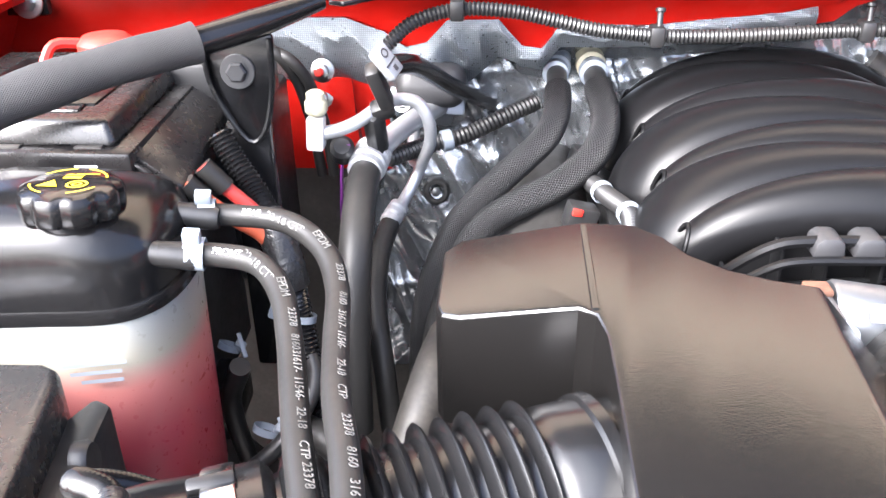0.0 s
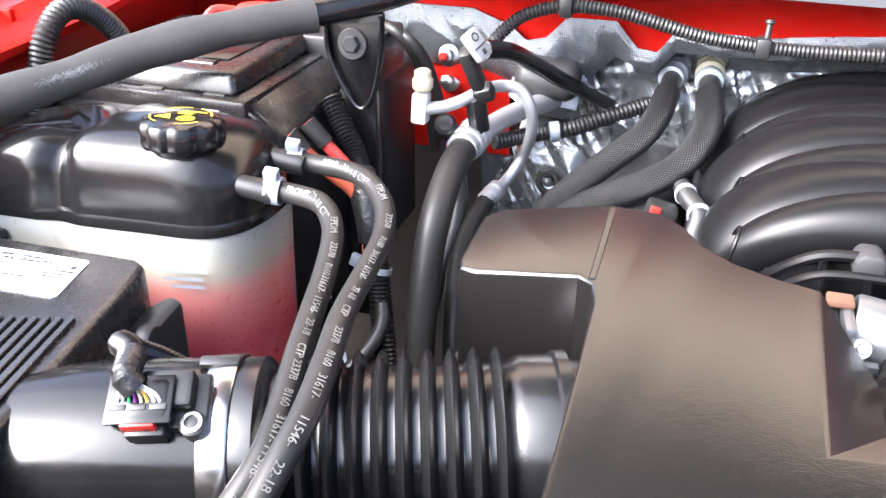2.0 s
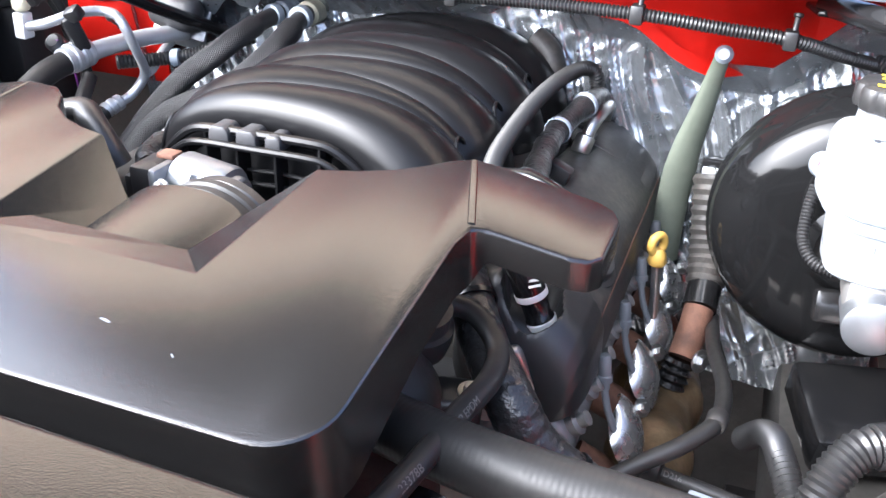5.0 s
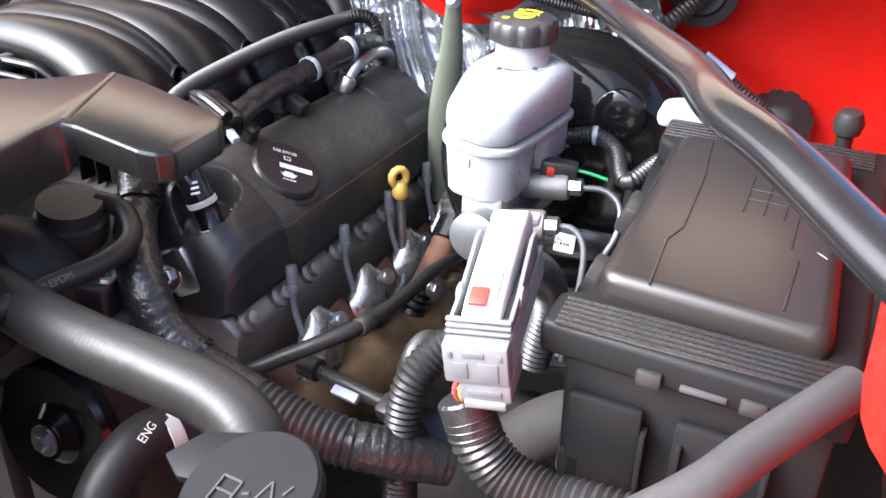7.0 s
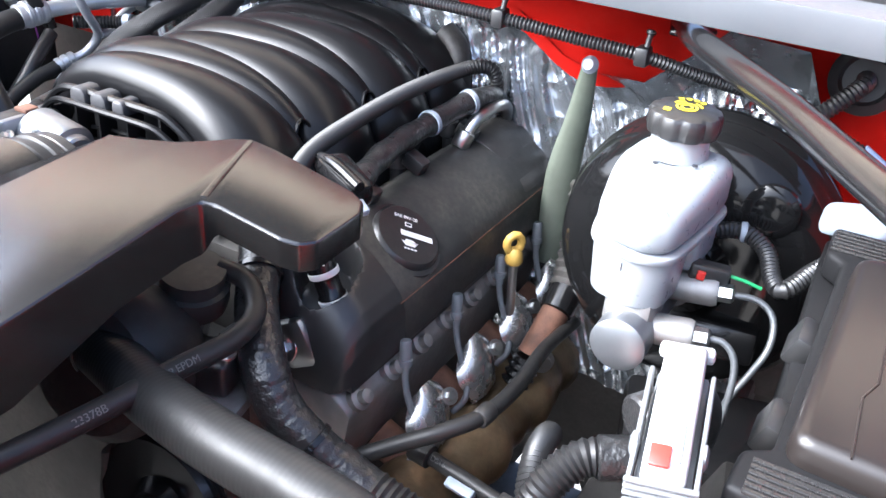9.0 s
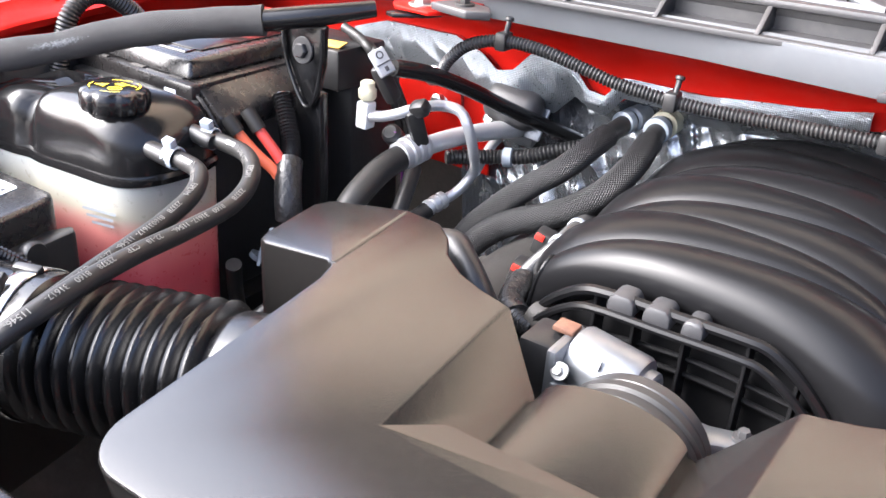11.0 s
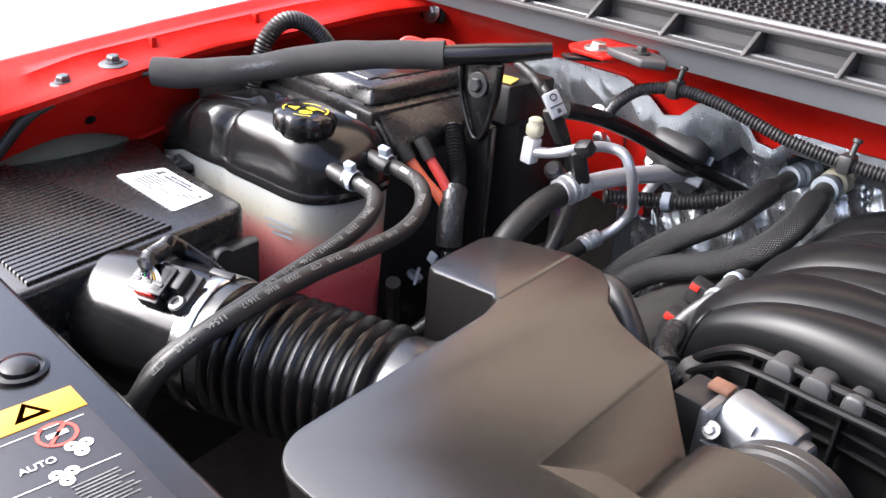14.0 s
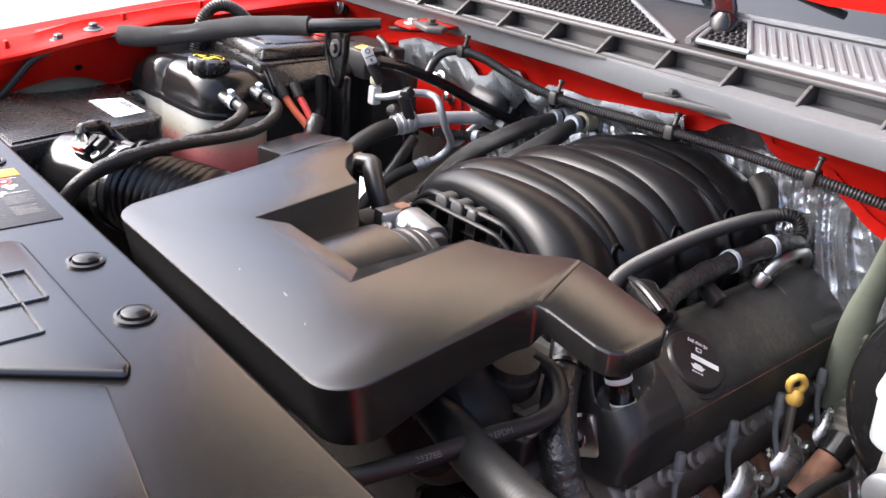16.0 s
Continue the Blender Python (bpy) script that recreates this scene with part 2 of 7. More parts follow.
def part(name, bm, mat, parent=None, label="", sharp=38):
    """Links a bmesh, in world coordinates, as one mesh object under a thing or a part."""
    bmesh.ops.recalc_face_normals(bm, faces=bm.faces)
    me = bpy.data.meshes.new(name)
    bm.to_mesh(me)
    bm.free()
    for p in me.polygons:
        p.use_smooth = True
    me.set_sharp_from_angle(angle=radians(sharp))
    me.materials.append(mat)
    ob = new(name, me)
    if parent is not None:
        ob.parent = parent
        ob.location = -base_of(parent)
    if label:
        ob["label"] = label
    return ob


def single(name, bm, mat, label, category, group="", kind="", sharp=38):
    return tagged(part(name, bm, mat, None, "", sharp), label, category, group, kind)


def bevelled(bm, verts, width, seg=2, edges=None):
    if width > 0:
        if edges is None:
            edges = list({e for v in verts for e in v.link_edges if len(e.link_faces) == 2 and e.calc_face_angle(0) > radians(25)})
        bmesh.ops.bevel(bm, geom=edges, offset=width, segments=seg, profile=0.5, affect="EDGES", clamp_overlap=True)
    return bm


def box(c, s, bevel=0.002, rot=None, bm=None, seg=2, taper=(1, 1)):
    """A bevelled box: centre, sizes, optional turn (degrees XYZ) and taper of its top."""
    bm = bm or bmesh.new()
    m = Matrix.Translation(c) @ (Euler([radians(a) for a in rot]).to_matrix().to_4x4() if rot else Matrix())
    verts = bmesh.ops.create_cube(bm, size=1)["verts"]
    for v in verts:
        k = taper if v.co.z > 0 else (1, 1)
        v.co = m @ Vector((v.co.x * s[0] * k[0], v.co.y * s[1] * k[1], v.co.z * s[2]))
    return bevelled(bm, verts, bevel, seg)


def prism(outline, z0, z1, bevel=0.003, m=None, bm=None, seg=2, grow=0.0):
    """An outline in x, y raised from z0 to z1 (numbers, or functions of x and y); grow widens the foot about the middle."""
    bm = bm or bmesh.new()
    zt = z1 if callable(z1) else (lambda x, y: z1)
    zb = z0 if callable(z0) else (lambda x, y: z0)
    cx, cy = sum(p[0] for p in outline) / len(outline), sum(p[1] for p in outline) / len(outline)
    m = m or Matrix()
    top = [bm.verts.new(m @ Vector((x, y, zt(x, y)))) for x, y in outline]
    low = [bm.verts.new(m @ Vector((x + (x - cx) * grow, y + (y - cy) * grow, zb(x, y)))) for x, y in outline]
    n = len(outline)
    bm.faces.new(top)
    bm.faces.new(low[::-1])
    for i in range(n):
        bm.faces.new((top[i], low[i], low[(i + 1) % n], top[(i + 1) % n]))
    bmesh.ops.recalc_face_normals(bm, faces=bm.faces)
    return bevelled(bm, top + low, bevel, seg)


def spline(pts, step=0.006):
    """A smooth line through points, in even steps."""
    p = [Vector(q) for q in pts]
    if len(p) == 2:
        raw = [p[0].lerp(p[1], k / 20) for k in range(21)]
    else:
        ext = [2 * p[0] - p[1], *p, 2 * p[-1] - p[-2]]
        raw = []
        for i in range(1, len(ext) - 2):
            a, b, c, d = ext[i - 1 : i + 3]
            for k in range(16):
                t = k / 16
                raw.append(0.5 * (2 * b + (c - a) * t + (2 * a - 5 * b + 4 * c - d) * t * t + (3 * b - a - 3 * c + d) * t**3))
        raw.append(p[-1])
    out, left = [raw[0]], 0.0
    total = sum((b - a).length for a, b in zip(raw, raw[1:]))
    n = max(2, round(total / step))
    step, acc, k = total / n, 0.0, 1
    for a, b in zip(raw, raw[1:]):
        d = (b - a).length
        while acc + d >= step * k - 1e-9 and k < n:
            out.append(a.lerp(b, (step * k - acc) / d if d else 0))
            k += 1
        acc += d
    out.append(raw[-1])
    return out


def frames(line):
    """Tangent, side and up along a line, without twist."""
    res = []
    side = None
    for i, q in enumerate(line):
        t = (line[min(i + 1, len(line) - 1)] - line[max(i - 1, 0)]).normalized()
        if side is None:
            side = t.cross(Vector((0, 0, 1)))
            if side.length < 0.1:
                side = t.cross(Vector((0, 1, 0)))
        side = (side - t * side.dot(t)).normalized()
        res.append((t, side, side.cross(t).normalized()))
    return res


def tube(pts, r, n=12, ribs=None, bm=None, step=0.006, flat=1.0, radius=None, closed_ends=True):
    """A pipe or hose along points. ribs: (pitch, depth) makes it corrugated; radius: a function of 0..1 along it."""
    bm = bm or bmesh.new()
    uvl = bm.loops.layers.uv.verify()
    if ribs:
        step = ribs[0] / 4
    line = spline(pts, step)
    fr = frames(line)
    rings, dist = [], 0.0
    lens = []
    for i, (q, (t, s, u)) in enumerate(zip(line, fr)):
        if i:
            dist += (q - line[i - 1]).length
        lens.append(dist)
        rr = radius(i / (len(line) - 1)) * r if radius else r
        if ribs:
            rr -= ribs[1] * (0.5 + 0.5 * math.cos(2 * math.pi * i / 4)) if i % 4 else ribs[1]
        rings.append([bm.verts.new(q + s * (rr * math.cos(2 * math.pi * k / n)) + u * (rr * flat * math.sin(2 * math.pi * k / n))) for k in range(n)])
    for i in range(len(rings) - 1):
        for k in range(n):
            f = bm.faces.new((rings[i][k], rings[i + 1][k], rings[i + 1][(k + 1) % n], rings[i][(k + 1) % n]))
            for lp, (uu, vv) in zip(f.loops, ((k / n, lens[i]), (k / n, lens[i + 1]), ((k + 1) / n, lens[i + 1]), ((k + 1) / n, lens[i]))):
                lp[uvl].uv = (uu, vv)
    if closed_ends:
        bm.faces.new(rings[0])
        bm.faces.new(rings[-1][::-1])
    return bm


def turn_to(at, axis):
    return Matrix.Translation(at) @ Vector(axis).normalized().to_track_quat("Z", "Y").to_matrix().to_4x4()


def lathe(profile, at=(0, 0, 0), axis=(0, 0, 1), n=32, bm=None, scallop=None, closed=True):
    """A turned form: (radius, height) pairs round an axis. scallop: (count, depth) for a grip, on rows with a third value of 1."""
    bm = bm or bmesh.new()
    m = turn_to(at, axis)
    rings = []
    for row in profile:
        r, h = row[:2]
        ring = []
        for k in range(n):
            a = 2 * math.pi * k / n
            rr = r
            if scallop and len(row) > 2:
                rr -= scallop[1] * max(0.0, math.cos(scallop[0] * a)) ** 2 * row[2]
            ring.append(bm.verts.new(m @ Vector((rr * math.cos(a), rr * math.sin(a), h))))
        rings.append(ring)
    for a, b in zip(rings, rings[1:]):
        for k in range(n):
            bm.faces.new((a[k], a[(k + 1) % n], b[(k + 1) % n], b[k]))
    if closed:
        bm.faces.new(rings[0][::-1])
        bm.faces.new(rings[-1])
    return bm


def bolt(at, axis=(0, 0, 1), r=0.006, parent=None, name="bolt", mat=None, washer=1.7):
    """A hexagon bolt head on its washer."""
    bm = lathe([(r * washer, 0), (r * washer, 0.0018), (r * washer * 0.96, 0.0024)], at, axis, 20)
    m = turn_to(at, axis)
    ring = [[bm.verts.new(m @ Vector((r * k * math.cos(math.pi / 3 * i), r * k * math.sin(math.pi / 3 * i), h))) for i in range(6)] for k, h in ((1, 0.002), (1, 0.0068), (0.82, 0.0082))]
    for a, b in zip(ring, ring[1:]):
        for i in range(6):
            bm.faces.new((a[i], a[(i + 1) % 6], b[(i + 1) % 6], b[i]))
    bm.faces.new(ring[-1])
    return part(name, bm, mat or STEEL, parent)


def lettering(words, size, m, mat, parent, name="lettering", depth=0.0002, bold=0.0):
    """Built-in font, as a mesh, lying in the x, y plane of m."""
    cu = bpy.data.curves.new(name, "FONT")
    cu.body, cu.size, cu.align_x, cu.align_y, cu.extrude, cu.offset = words, size, "CENTER", "CENTER", depth, bold
    tmp = bpy.data.objects.new(name, cu)
    scene.collection.objects.link(tmp)
    me = bpy.data.meshes.new_from_object(tmp.evaluated_get(bpy.context.evaluated_depsgraph_get()))
    bpy.data.objects.remove(tmp)
    me.transform(m)
    me.materials.clear()
    me.materials.append(mat)
    ob = new(name, me)
    ob.parent = parent
    ob.location = -base_of(parent)
    return ob


def bars(rows, m, mat, parent, name="printed_line", h=0.0012, lift=0.0003):
    """Unreadable print: flat bars (x, y, width) in the plane of m."""
    bm = bmesh.new()
    for x, y, w in rows:
        vs = [bm.verts.new(m @ Vector((x + a * w, y + b * h, lift))) for a, b in ((0, -0.5), (1, -0.5), (1, 0.5), (0, 0.5))]
        bm.faces.new(vs)
    return part(name, bm, mat, parent)


def plane_at(at, x_dir, y_dir):
    x = Vector(x_dir).normalized()
    z = x.cross(Vector(y_dir)).normalized()
    y = z.cross(x)
    m = Matrix((x, y, z)).transposed().to_4x4()
    m.translation = at
    return m


def on_hose(pts, t, r, facing):
    """A plane lying on a hose at t of its length, x along it, on the side that faces a direction."""
    line = spline(pts)
    i = min(len(line) - 2, max(1, round(t * (len(line) - 1))))
    tan = (line[i + 1] - line[i - 1]).normalized()
    f = Vector(facing)
    f = (f - tan * f.dot(tan)).normalized()
    return plane_at(line[i] + f * (r + 0.0003), tan, f.cross(tan))


# ---- ground and truck body ----
def lerp_table(table, v):
    for (a, fa), (b, fb) in zip(table, table[1:]):
        if v <= b:
            k = max(0.0, (v - a) / (b - a))
            return fa + (fb - fa) * k
    return table[-1][1]


def sheet(cols, rows, fn, bm=None, thick=0.0):
    """A grid of points fn(u, v), u and v from 0 to 1."""
    bm = bm or bmesh.new()
    g = [[bm.verts.new(fn(i / cols, j / rows)) for i in range(cols + 1)] for j in range(rows + 1)]
    for j in range(rows):
        for i in range(cols):
            bm.faces.new((g[j][i], g[j][i + 1], g[j + 1][i + 1], g[j + 1][i]))
    if thick:
        bmesh.ops.recalc_face_normals(bm, faces=bm.faces)
        bmesh.ops.solidify(bm, geom=bm.faces[:], thickness=thick)
    return bm


gb = bmesh.new()
bmesh.ops.create_grid(gb, x_segments=8, y_segments=8, size=2000)
single("ground", gb, CONCRETE, "pale sunlit concrete ground under the truck", "ground", kind="structure")

FLANGE_IN = [(-0.2, 1.29), (0.05, 1.31), (0.367, 1.357), (0.47, 1.382), (0.63, 1.402), (0.78, 1.417), (1.05, 1.43)]
FLANGE_OUT = [(-0.2, 1.31), (0.05, 1.335), (0.39, 1.378), (0.60, 1.408), (0.81, 1.433), (1.05, 1.445)]


def inner_fender(sign, cx, name, label, off=0.0):
    """Fender top flange, its rolled edge, the apron below it and the outer skin."""
    ob = thing(name, (cx, 0.5, 0.9), label, "fender", kind="structure")

    def profile(y):
        zi, zo = lerp_table(FLANGE_IN, y), lerp_table(FLANGE_OUT, y)
        e = 0.006 * math.sin(y * 23)
        return [(0.62, 0.75), (0.78, 0.80), (0.815, 1.05), (0.805, 1.20), (0.79, zi - 0.07), (0.765, zi - 0.035), (0.757, zi - 0.012), (0.735 + e, zi - 0.008),
                (0.733 + e, zi), (0.742, zi + 0.004), (0.775, zi + 0.006), (0.785, zi + 0.016), (0.835, zo - 0.004), (0.845, zo + 0.003), (0.856, zo + 0.002), (0.868, zo - 0.012),
                (0.92, zo - 0.05), (0.97, zo - 0.15), (0.985, zo - 0.4), (0.98, 0.62)]

    bm = bmesh.new()
    rows = []
    for k in range(61):
        y = -0.2 + 1.24 * k / 60
        rows.append([bm.verts.new((sign * (x + off), y, z)) for x, z in profile(y)])
    for a, b in zip(rows, rows[1:]):
        for i in range(len(a) - 1):
            bm.faces.new((a[i], a[i + 1], b[i + 1], b[i]))
    part("fender_panel", bm, RED, ob, sharp=50)
    return ob


fender_l = inner_fender(-1, -0.8, "fender_passenger_side", "red painted inner fender with bolted top flange")
inner_fender(1, 0.8, "fender_driver_side", "red painted inner fender beside the fuse box", 0.135)
for x, y, z in ((-0.756, 0.436, 1.372), (-0.757, 0.495, 1.387)):
    part("washer", lathe([(0.0165, 0.0), (0.0165, 0.0016), (0.013, 0.0030), (0.004, 0.0034)], (x, y, z + 0.0022), (0.05, -0.1, 1), 28), BOLT_DARK, fender_l)
    bolt((x, y, z + 0.0050), (0.05, -0.1, 1), 0.0075, fender_l, mat=BOLT_DARK, washer=1.3)
for y in (0.36, 0.555, 0.70):
    z = lerp_table(FLANGE_IN, y) + 0.012
    part("locating_tab", prism([(-0.788, y - 0.003), (-0.774, y - 0.0035), (-0.774, y + 0.0035), (-0.788, y + 0.003)], z - 0.012, z + 0.006, 0.0015), RED, fender_l)
# black disc on the uncut panel stands for the hole's dark inside
part("hole_shade_disc", lathe([(0.0062, 0), (0.0062, 0.0012), (0.004, 0.0014)], (-0.7815, 0.472, 1.321), (0.85, 0, -0.5), 18), FUSE_BASE, fender_l, "dark disc for the shade inside the oval access hole")
for zr in (1.282, 1.246):
    part("pressed_ridge", tube([(-0.802, 0.30, zr), (-0.797, 0.37, zr + 0.018), (-0.794, 0.43, zr + 0.034), (-0.794, 0.448, zr + 0.026)], 0.0045, 8, flat=0.6), RED, fender_l)
part("seam_ridge", tube([(-0.79, 0.42, 1.26), (-0.787, 0.6, 1.30), (-0.785, 0.8, 1.335), (-0.785, 1.0, 1.35)], 0.006, 8, flat=0.6), RED, fender_l)

FOIL_TOP = [(-0.66, 1.352), (-0.60, 1.366), (-0.52, 1.390), (-0.41, 1.389), (-0.368, 1.374), (-0.345, 1.357), (-0.322, 1.362), (-0.299, 1.386), (-0.245, 1.386), (-0.22, 1.358),
            (-0.198, 1.355), (-0.178, 1.380), (-0.08, 1.380), (0.05, 1.392), (0.11, 1.402), (0.14, 1.425), (0.20, 1.42), (0.215, 1.395), (0.30, 1.385), (0.36, 1.345), (0.40, 1.333),
            (0.46, 1.336), (0.505, 1.375), (0.54, 1.41), (0.62, 1.405), (0.64, 1.36)]


def wall_low(x):
    return lerp_table(FOIL_TOP, x) - 0.02 if -0.66 < x < 0.64 else 1.30


# red cowl wall below the grey tray, the red side of the bulkhead, and black walls lower down
cowl = thing("cowl_bulkhead", (0, 1.05, 0.9), "red painted bulkhead below the windscreen", "bulkhead", kind="structure")
def upper_wall(u, v):
    x = -0.79 + 1.6 * u
    z0 = wall_low(x)
    back = 1.03 + 0.07 * max(0.0, min(1.0, (u - 0.74) / 0.06))
    return Vector((x, back - (back - 0.958) * v ** 3 * max(0.0, min(1.0, (0.58 - x) / 0.12)), z0 + (1.442 - z0) * v))


part("upper_wall", sheet(80, 14, upper_wall, thick=0.003), RED, cowl)
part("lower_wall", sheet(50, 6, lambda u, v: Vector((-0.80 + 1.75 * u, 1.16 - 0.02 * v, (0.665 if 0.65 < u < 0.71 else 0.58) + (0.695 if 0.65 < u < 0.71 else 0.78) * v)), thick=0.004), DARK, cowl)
part("toe_panel", sheet(6, 6, lambda u, v: Vector((-0.79 + 0.42 * u, 1.055 - 0.02 * v, 1.20 + 0.17 * v)), thick=0.003), RED, cowl)
part("side_wall", sheet(8, 8, lambda u, v: Vector((0.50 + 0.52 * u, 1.105 - 0.012 * math.sin(u * 3) - 0.02 * v * v, 1.20 + 0.25 * v)), thick=0.003), RED, cowl)
# black instead of red below the side wall
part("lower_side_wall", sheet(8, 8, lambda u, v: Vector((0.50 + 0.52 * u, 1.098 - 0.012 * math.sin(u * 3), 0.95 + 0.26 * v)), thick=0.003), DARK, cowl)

# crumpled foil heat blanket
def creases(p, scale, seed):
    """Sharp folds: the gap between the two nearest of a scatter of points."""
    d = noise.voronoi(p * scale + Vector((seed, seed * 2, 0)))[0]
    return min(1.0, (d[1] - d[0]) * 1.6)


def foil_point(u, v):
    x = -0.66 + 1.30 * u
    top = lerp_table(FOIL_TOP, x)
    low = 0.92 + 0.42 * max(0.0, min(1.0, (-0.385 - x) / 0.03))
    z = top - v * (top - min(low, top - 0.02))
    y = 1.022 + 0.075 * min(1, v * 8) ** 0.7 - 0.06 * max(0.0, v - 0.12) - 0.012 * max(0, min(1, (x - 0.42) / 0.1))
    p = Vector((x, y, z))
    bend = 0.035 * noise.noise(p * 6)
    q = Vector((x * 1.0 + z * 0.45 + bend, 0.0, z * 0.26 - x * 0.10))
    r = Vector((x * 0.5 - z * 0.9 + bend, 0.0, z * 0.35 + x * 0.35))
    hang = max(0.0, min(1.0, (x - 0.10) / 0.12))
    f = Vector((x + 0.30 * z + bend, 0.0, 0.10 * z))
    ridge = lambda c, s: (1 - abs(noise.noise(c * s))) ** 3
    n = 0.010 * noise.noise(p * 7) + (1 - hang) * (0.006 * ridge(q, 21) + 0.005 * ridge(r, 17) + 0.0016 * ridge(q, 58) + 0.0012 * ridge(r, 46) + 0.0045 * creases(q, 26, 5)) + hang * (0.011 * ridge(f, 24) + 0.004 * ridge(f, 62) + 0.0025 * ridge(r, 40) + 0.003 * creases(q, 26, 5))
    k = min(1, v * 8 + 0.15)
    return p + Vector((0.3 * n * k, -1.1 * n * k, 0.3 * n * k))


foil = thing("heat_blanket", (0, 1.05, 0.9), "crumpled silver foil heat blanket on the bulkhead", "heat shield", kind="structure")
part("foil", sheet(520, 170, foil_point), FOIL, foil, sharp=30)


def blanket_edge(u, v):
    """Embossed border of the blanket: it follows the cut-outs, then falls back into the folds below."""
    x = -0.575 + 0.66 * u
    tall = 0.024 + 0.050 * max(0.0, min(1.0, (-0.225 - x) / 0.05))
    z = lerp_table(FOIL_TOP, x) + 0.002 - tall * v
    p = Vector((x, 0.0, z))
    fold = 0.006 * noise.noise(p * 16) + 0.004 * (1 - abs(noise.noise(Vector((x * 0.9 + z * 0.9, 0, z * 0.5 - x * 0.5)) * 28))) ** 4
    return Vector((x, 1.012 + 0.030 * v * v * tall / 0.074 - fold * min(1.0, 4 * v), z))


part("woven_edge", sheet(240, 22, blanket_edge, thick=0.002), FOIL_WEAVE, foil, "grey embossed foil border with cut-outs")

# grey cowl tray, ribbed channel, grilles, windscreen
tray = thing("cowl_tray", (0.05, 0.9, 1.44), "grey moulded plastic cowl tray with a ribbed channel", "cowl", kind="structure")
LIP = [(-0.80, 0.955), (-0.54, 0.946), (-0.30, 0.942), (-0.08, 0.938), (0.10, 0.917), (0.32, 0.904), (0.50, 0.899), (0.82, 0.890)]


def lip_point(u, v):
    """The light front band of the tray: a short return below, the sloping face, and the ledge above."""
    x = -0.80 + 1.62 * u
    y = lerp_table(LIP, x)
    return Vector((x, *((y + 0.020, 1.434), (y, 1.436), (y - 0.002, 1.440), (y - 0.012, 1.466), (y - 0.012, 1.4705), (0.935, 1.4735))[round(5 * v)]))


ob = part("front_lip", sheet(60, 5, lip_point, thick=0.003), GREY, tray, "light grey front band of the tray", sharp=50)
part("channel_floor", box((0.01, 0.945, 1.4690), (1.62, 0.058, 0.006), 0.001), GREY_DARK, tray)
part("channel_wall", box((0.01, 0.970, 1.474), (1.62, 0.006, 0.045), 0.001), GREY_DARK, tray)
for k in range(16):
    x = -0.72 + 0.1 * k
    part("gusset", prism([(0.920, 1.472), (0.968, 1.472), (0.968, 1.494), (0.950, 1.494)], x - 0.0025, x + 0.0025, 0.0008, m=Matrix(((0, 0, 1, 0), (1, 0, 0, 0), (0, 1, 0, 0), (0, 0, 0, 1)))), GREY_DARK, tray)
part("top_rail", box((0.01, 0.962, 1.497), (1.62, 0.022, 0.008), 0.003), GREY_DARK, tray)
part("rear_deck", prism([(-0.8, 0.965), (0.82, 0.965), (0.82, 1.20), (-0.8, 1.20)], lambda x, y: 1.484 + 0.24 * (y - 0.965), lambda x, y: 1.494 + 0.24 * (y - 0.965), 0.002), GREY_DARK, tray)


def grille(x0, x1, lean0, lean1, y0, y1, zf, name, label):
    """A slotted grille whose two ends lean over by so much from its front to its back edge."""
    k = lambda y: (y - y0) / (y1 - y0)
    left, right = (lambda y: x0 + lean0 * k(y)), (lambda y: x1 + lean1 * k(y))
    ob = part(name, prism([(left(y0), y0), (right(y0), y0), (right(y1), y1), (left(y1), y1)], lambda x, y: zf(y) - 0.016, lambda x, y: zf(y) - 0.010, 0.001), FUSE_BASE, tray, label)
    corners = [(left(y0), y0), (right(y0), y0), (right(y1), y1), (left(y1), y1)]
    fr = bmesh.new()
    for a, b in zip(corners, corners[1:] + corners[:1]):
        tube([(*a, zf(a[1])), (*b, zf(b[1]))], 0.004, 8, bm=fr, step=0.05)
    part("grille_frame", fr, GREY, ob)
    mesh = bmesh.new()
    rows = 9
    lo, hi = min(left(y0), left(y1)), max(right(y0), right(y1))
    for i in range(int((hi - lo) / 0.0105)):
        for j in range(rows):
            ya, yb = y0 + (y1 - y0) * j / rows, y0 + (y1 - y0) * (j + 1) / rows
            ym = (ya + yb) / 2
            x = lo + 0.0105 * i + 0.003 * (j % 2) + lean0 * 0.5 * k(ym)
            if left(ym) < x < right(ym):
                box((x, ym, zf(ym) - 0.001), (0.0026, yb - ya, 0.003), 0, None, mesh)
    for j in range(1, rows):
        y = y0 + (y1 - y0) * j / rows
        box(((left(y) + right(y)) / 2, y, zf(y) - 0.0040), (right(y) - left(y), 0.0024, 0.003), 0, None, mesh)
    part("grille_bars", mesh, GREY_DARK, ob)
    return ob


slope = lambda y: 1.503 + 0.24 * (y - 0.975)
grille(-0.70, 0.075, 0.0, -0.17, 0.968, 1.080, slope, "air_grille", "fine slotted air intake grille")
raised = lambda y: 1.508 + 0.24 * (y - 0.975)
grille(0.100, 0.178, -0.025, -0.062, 0.978, 1.070, raised, "air_grille", "short slotted grille in the raised panel")
part("ribbed_panel", prism([(0.178, 0.972), (0.82, 0.960), (0.82, 1.085), (0.116, 1.076)], lambda x, y: raised(y) - 0.012, lambda x, y: raised(y) - 0.001, 0.003), GREY, tray)
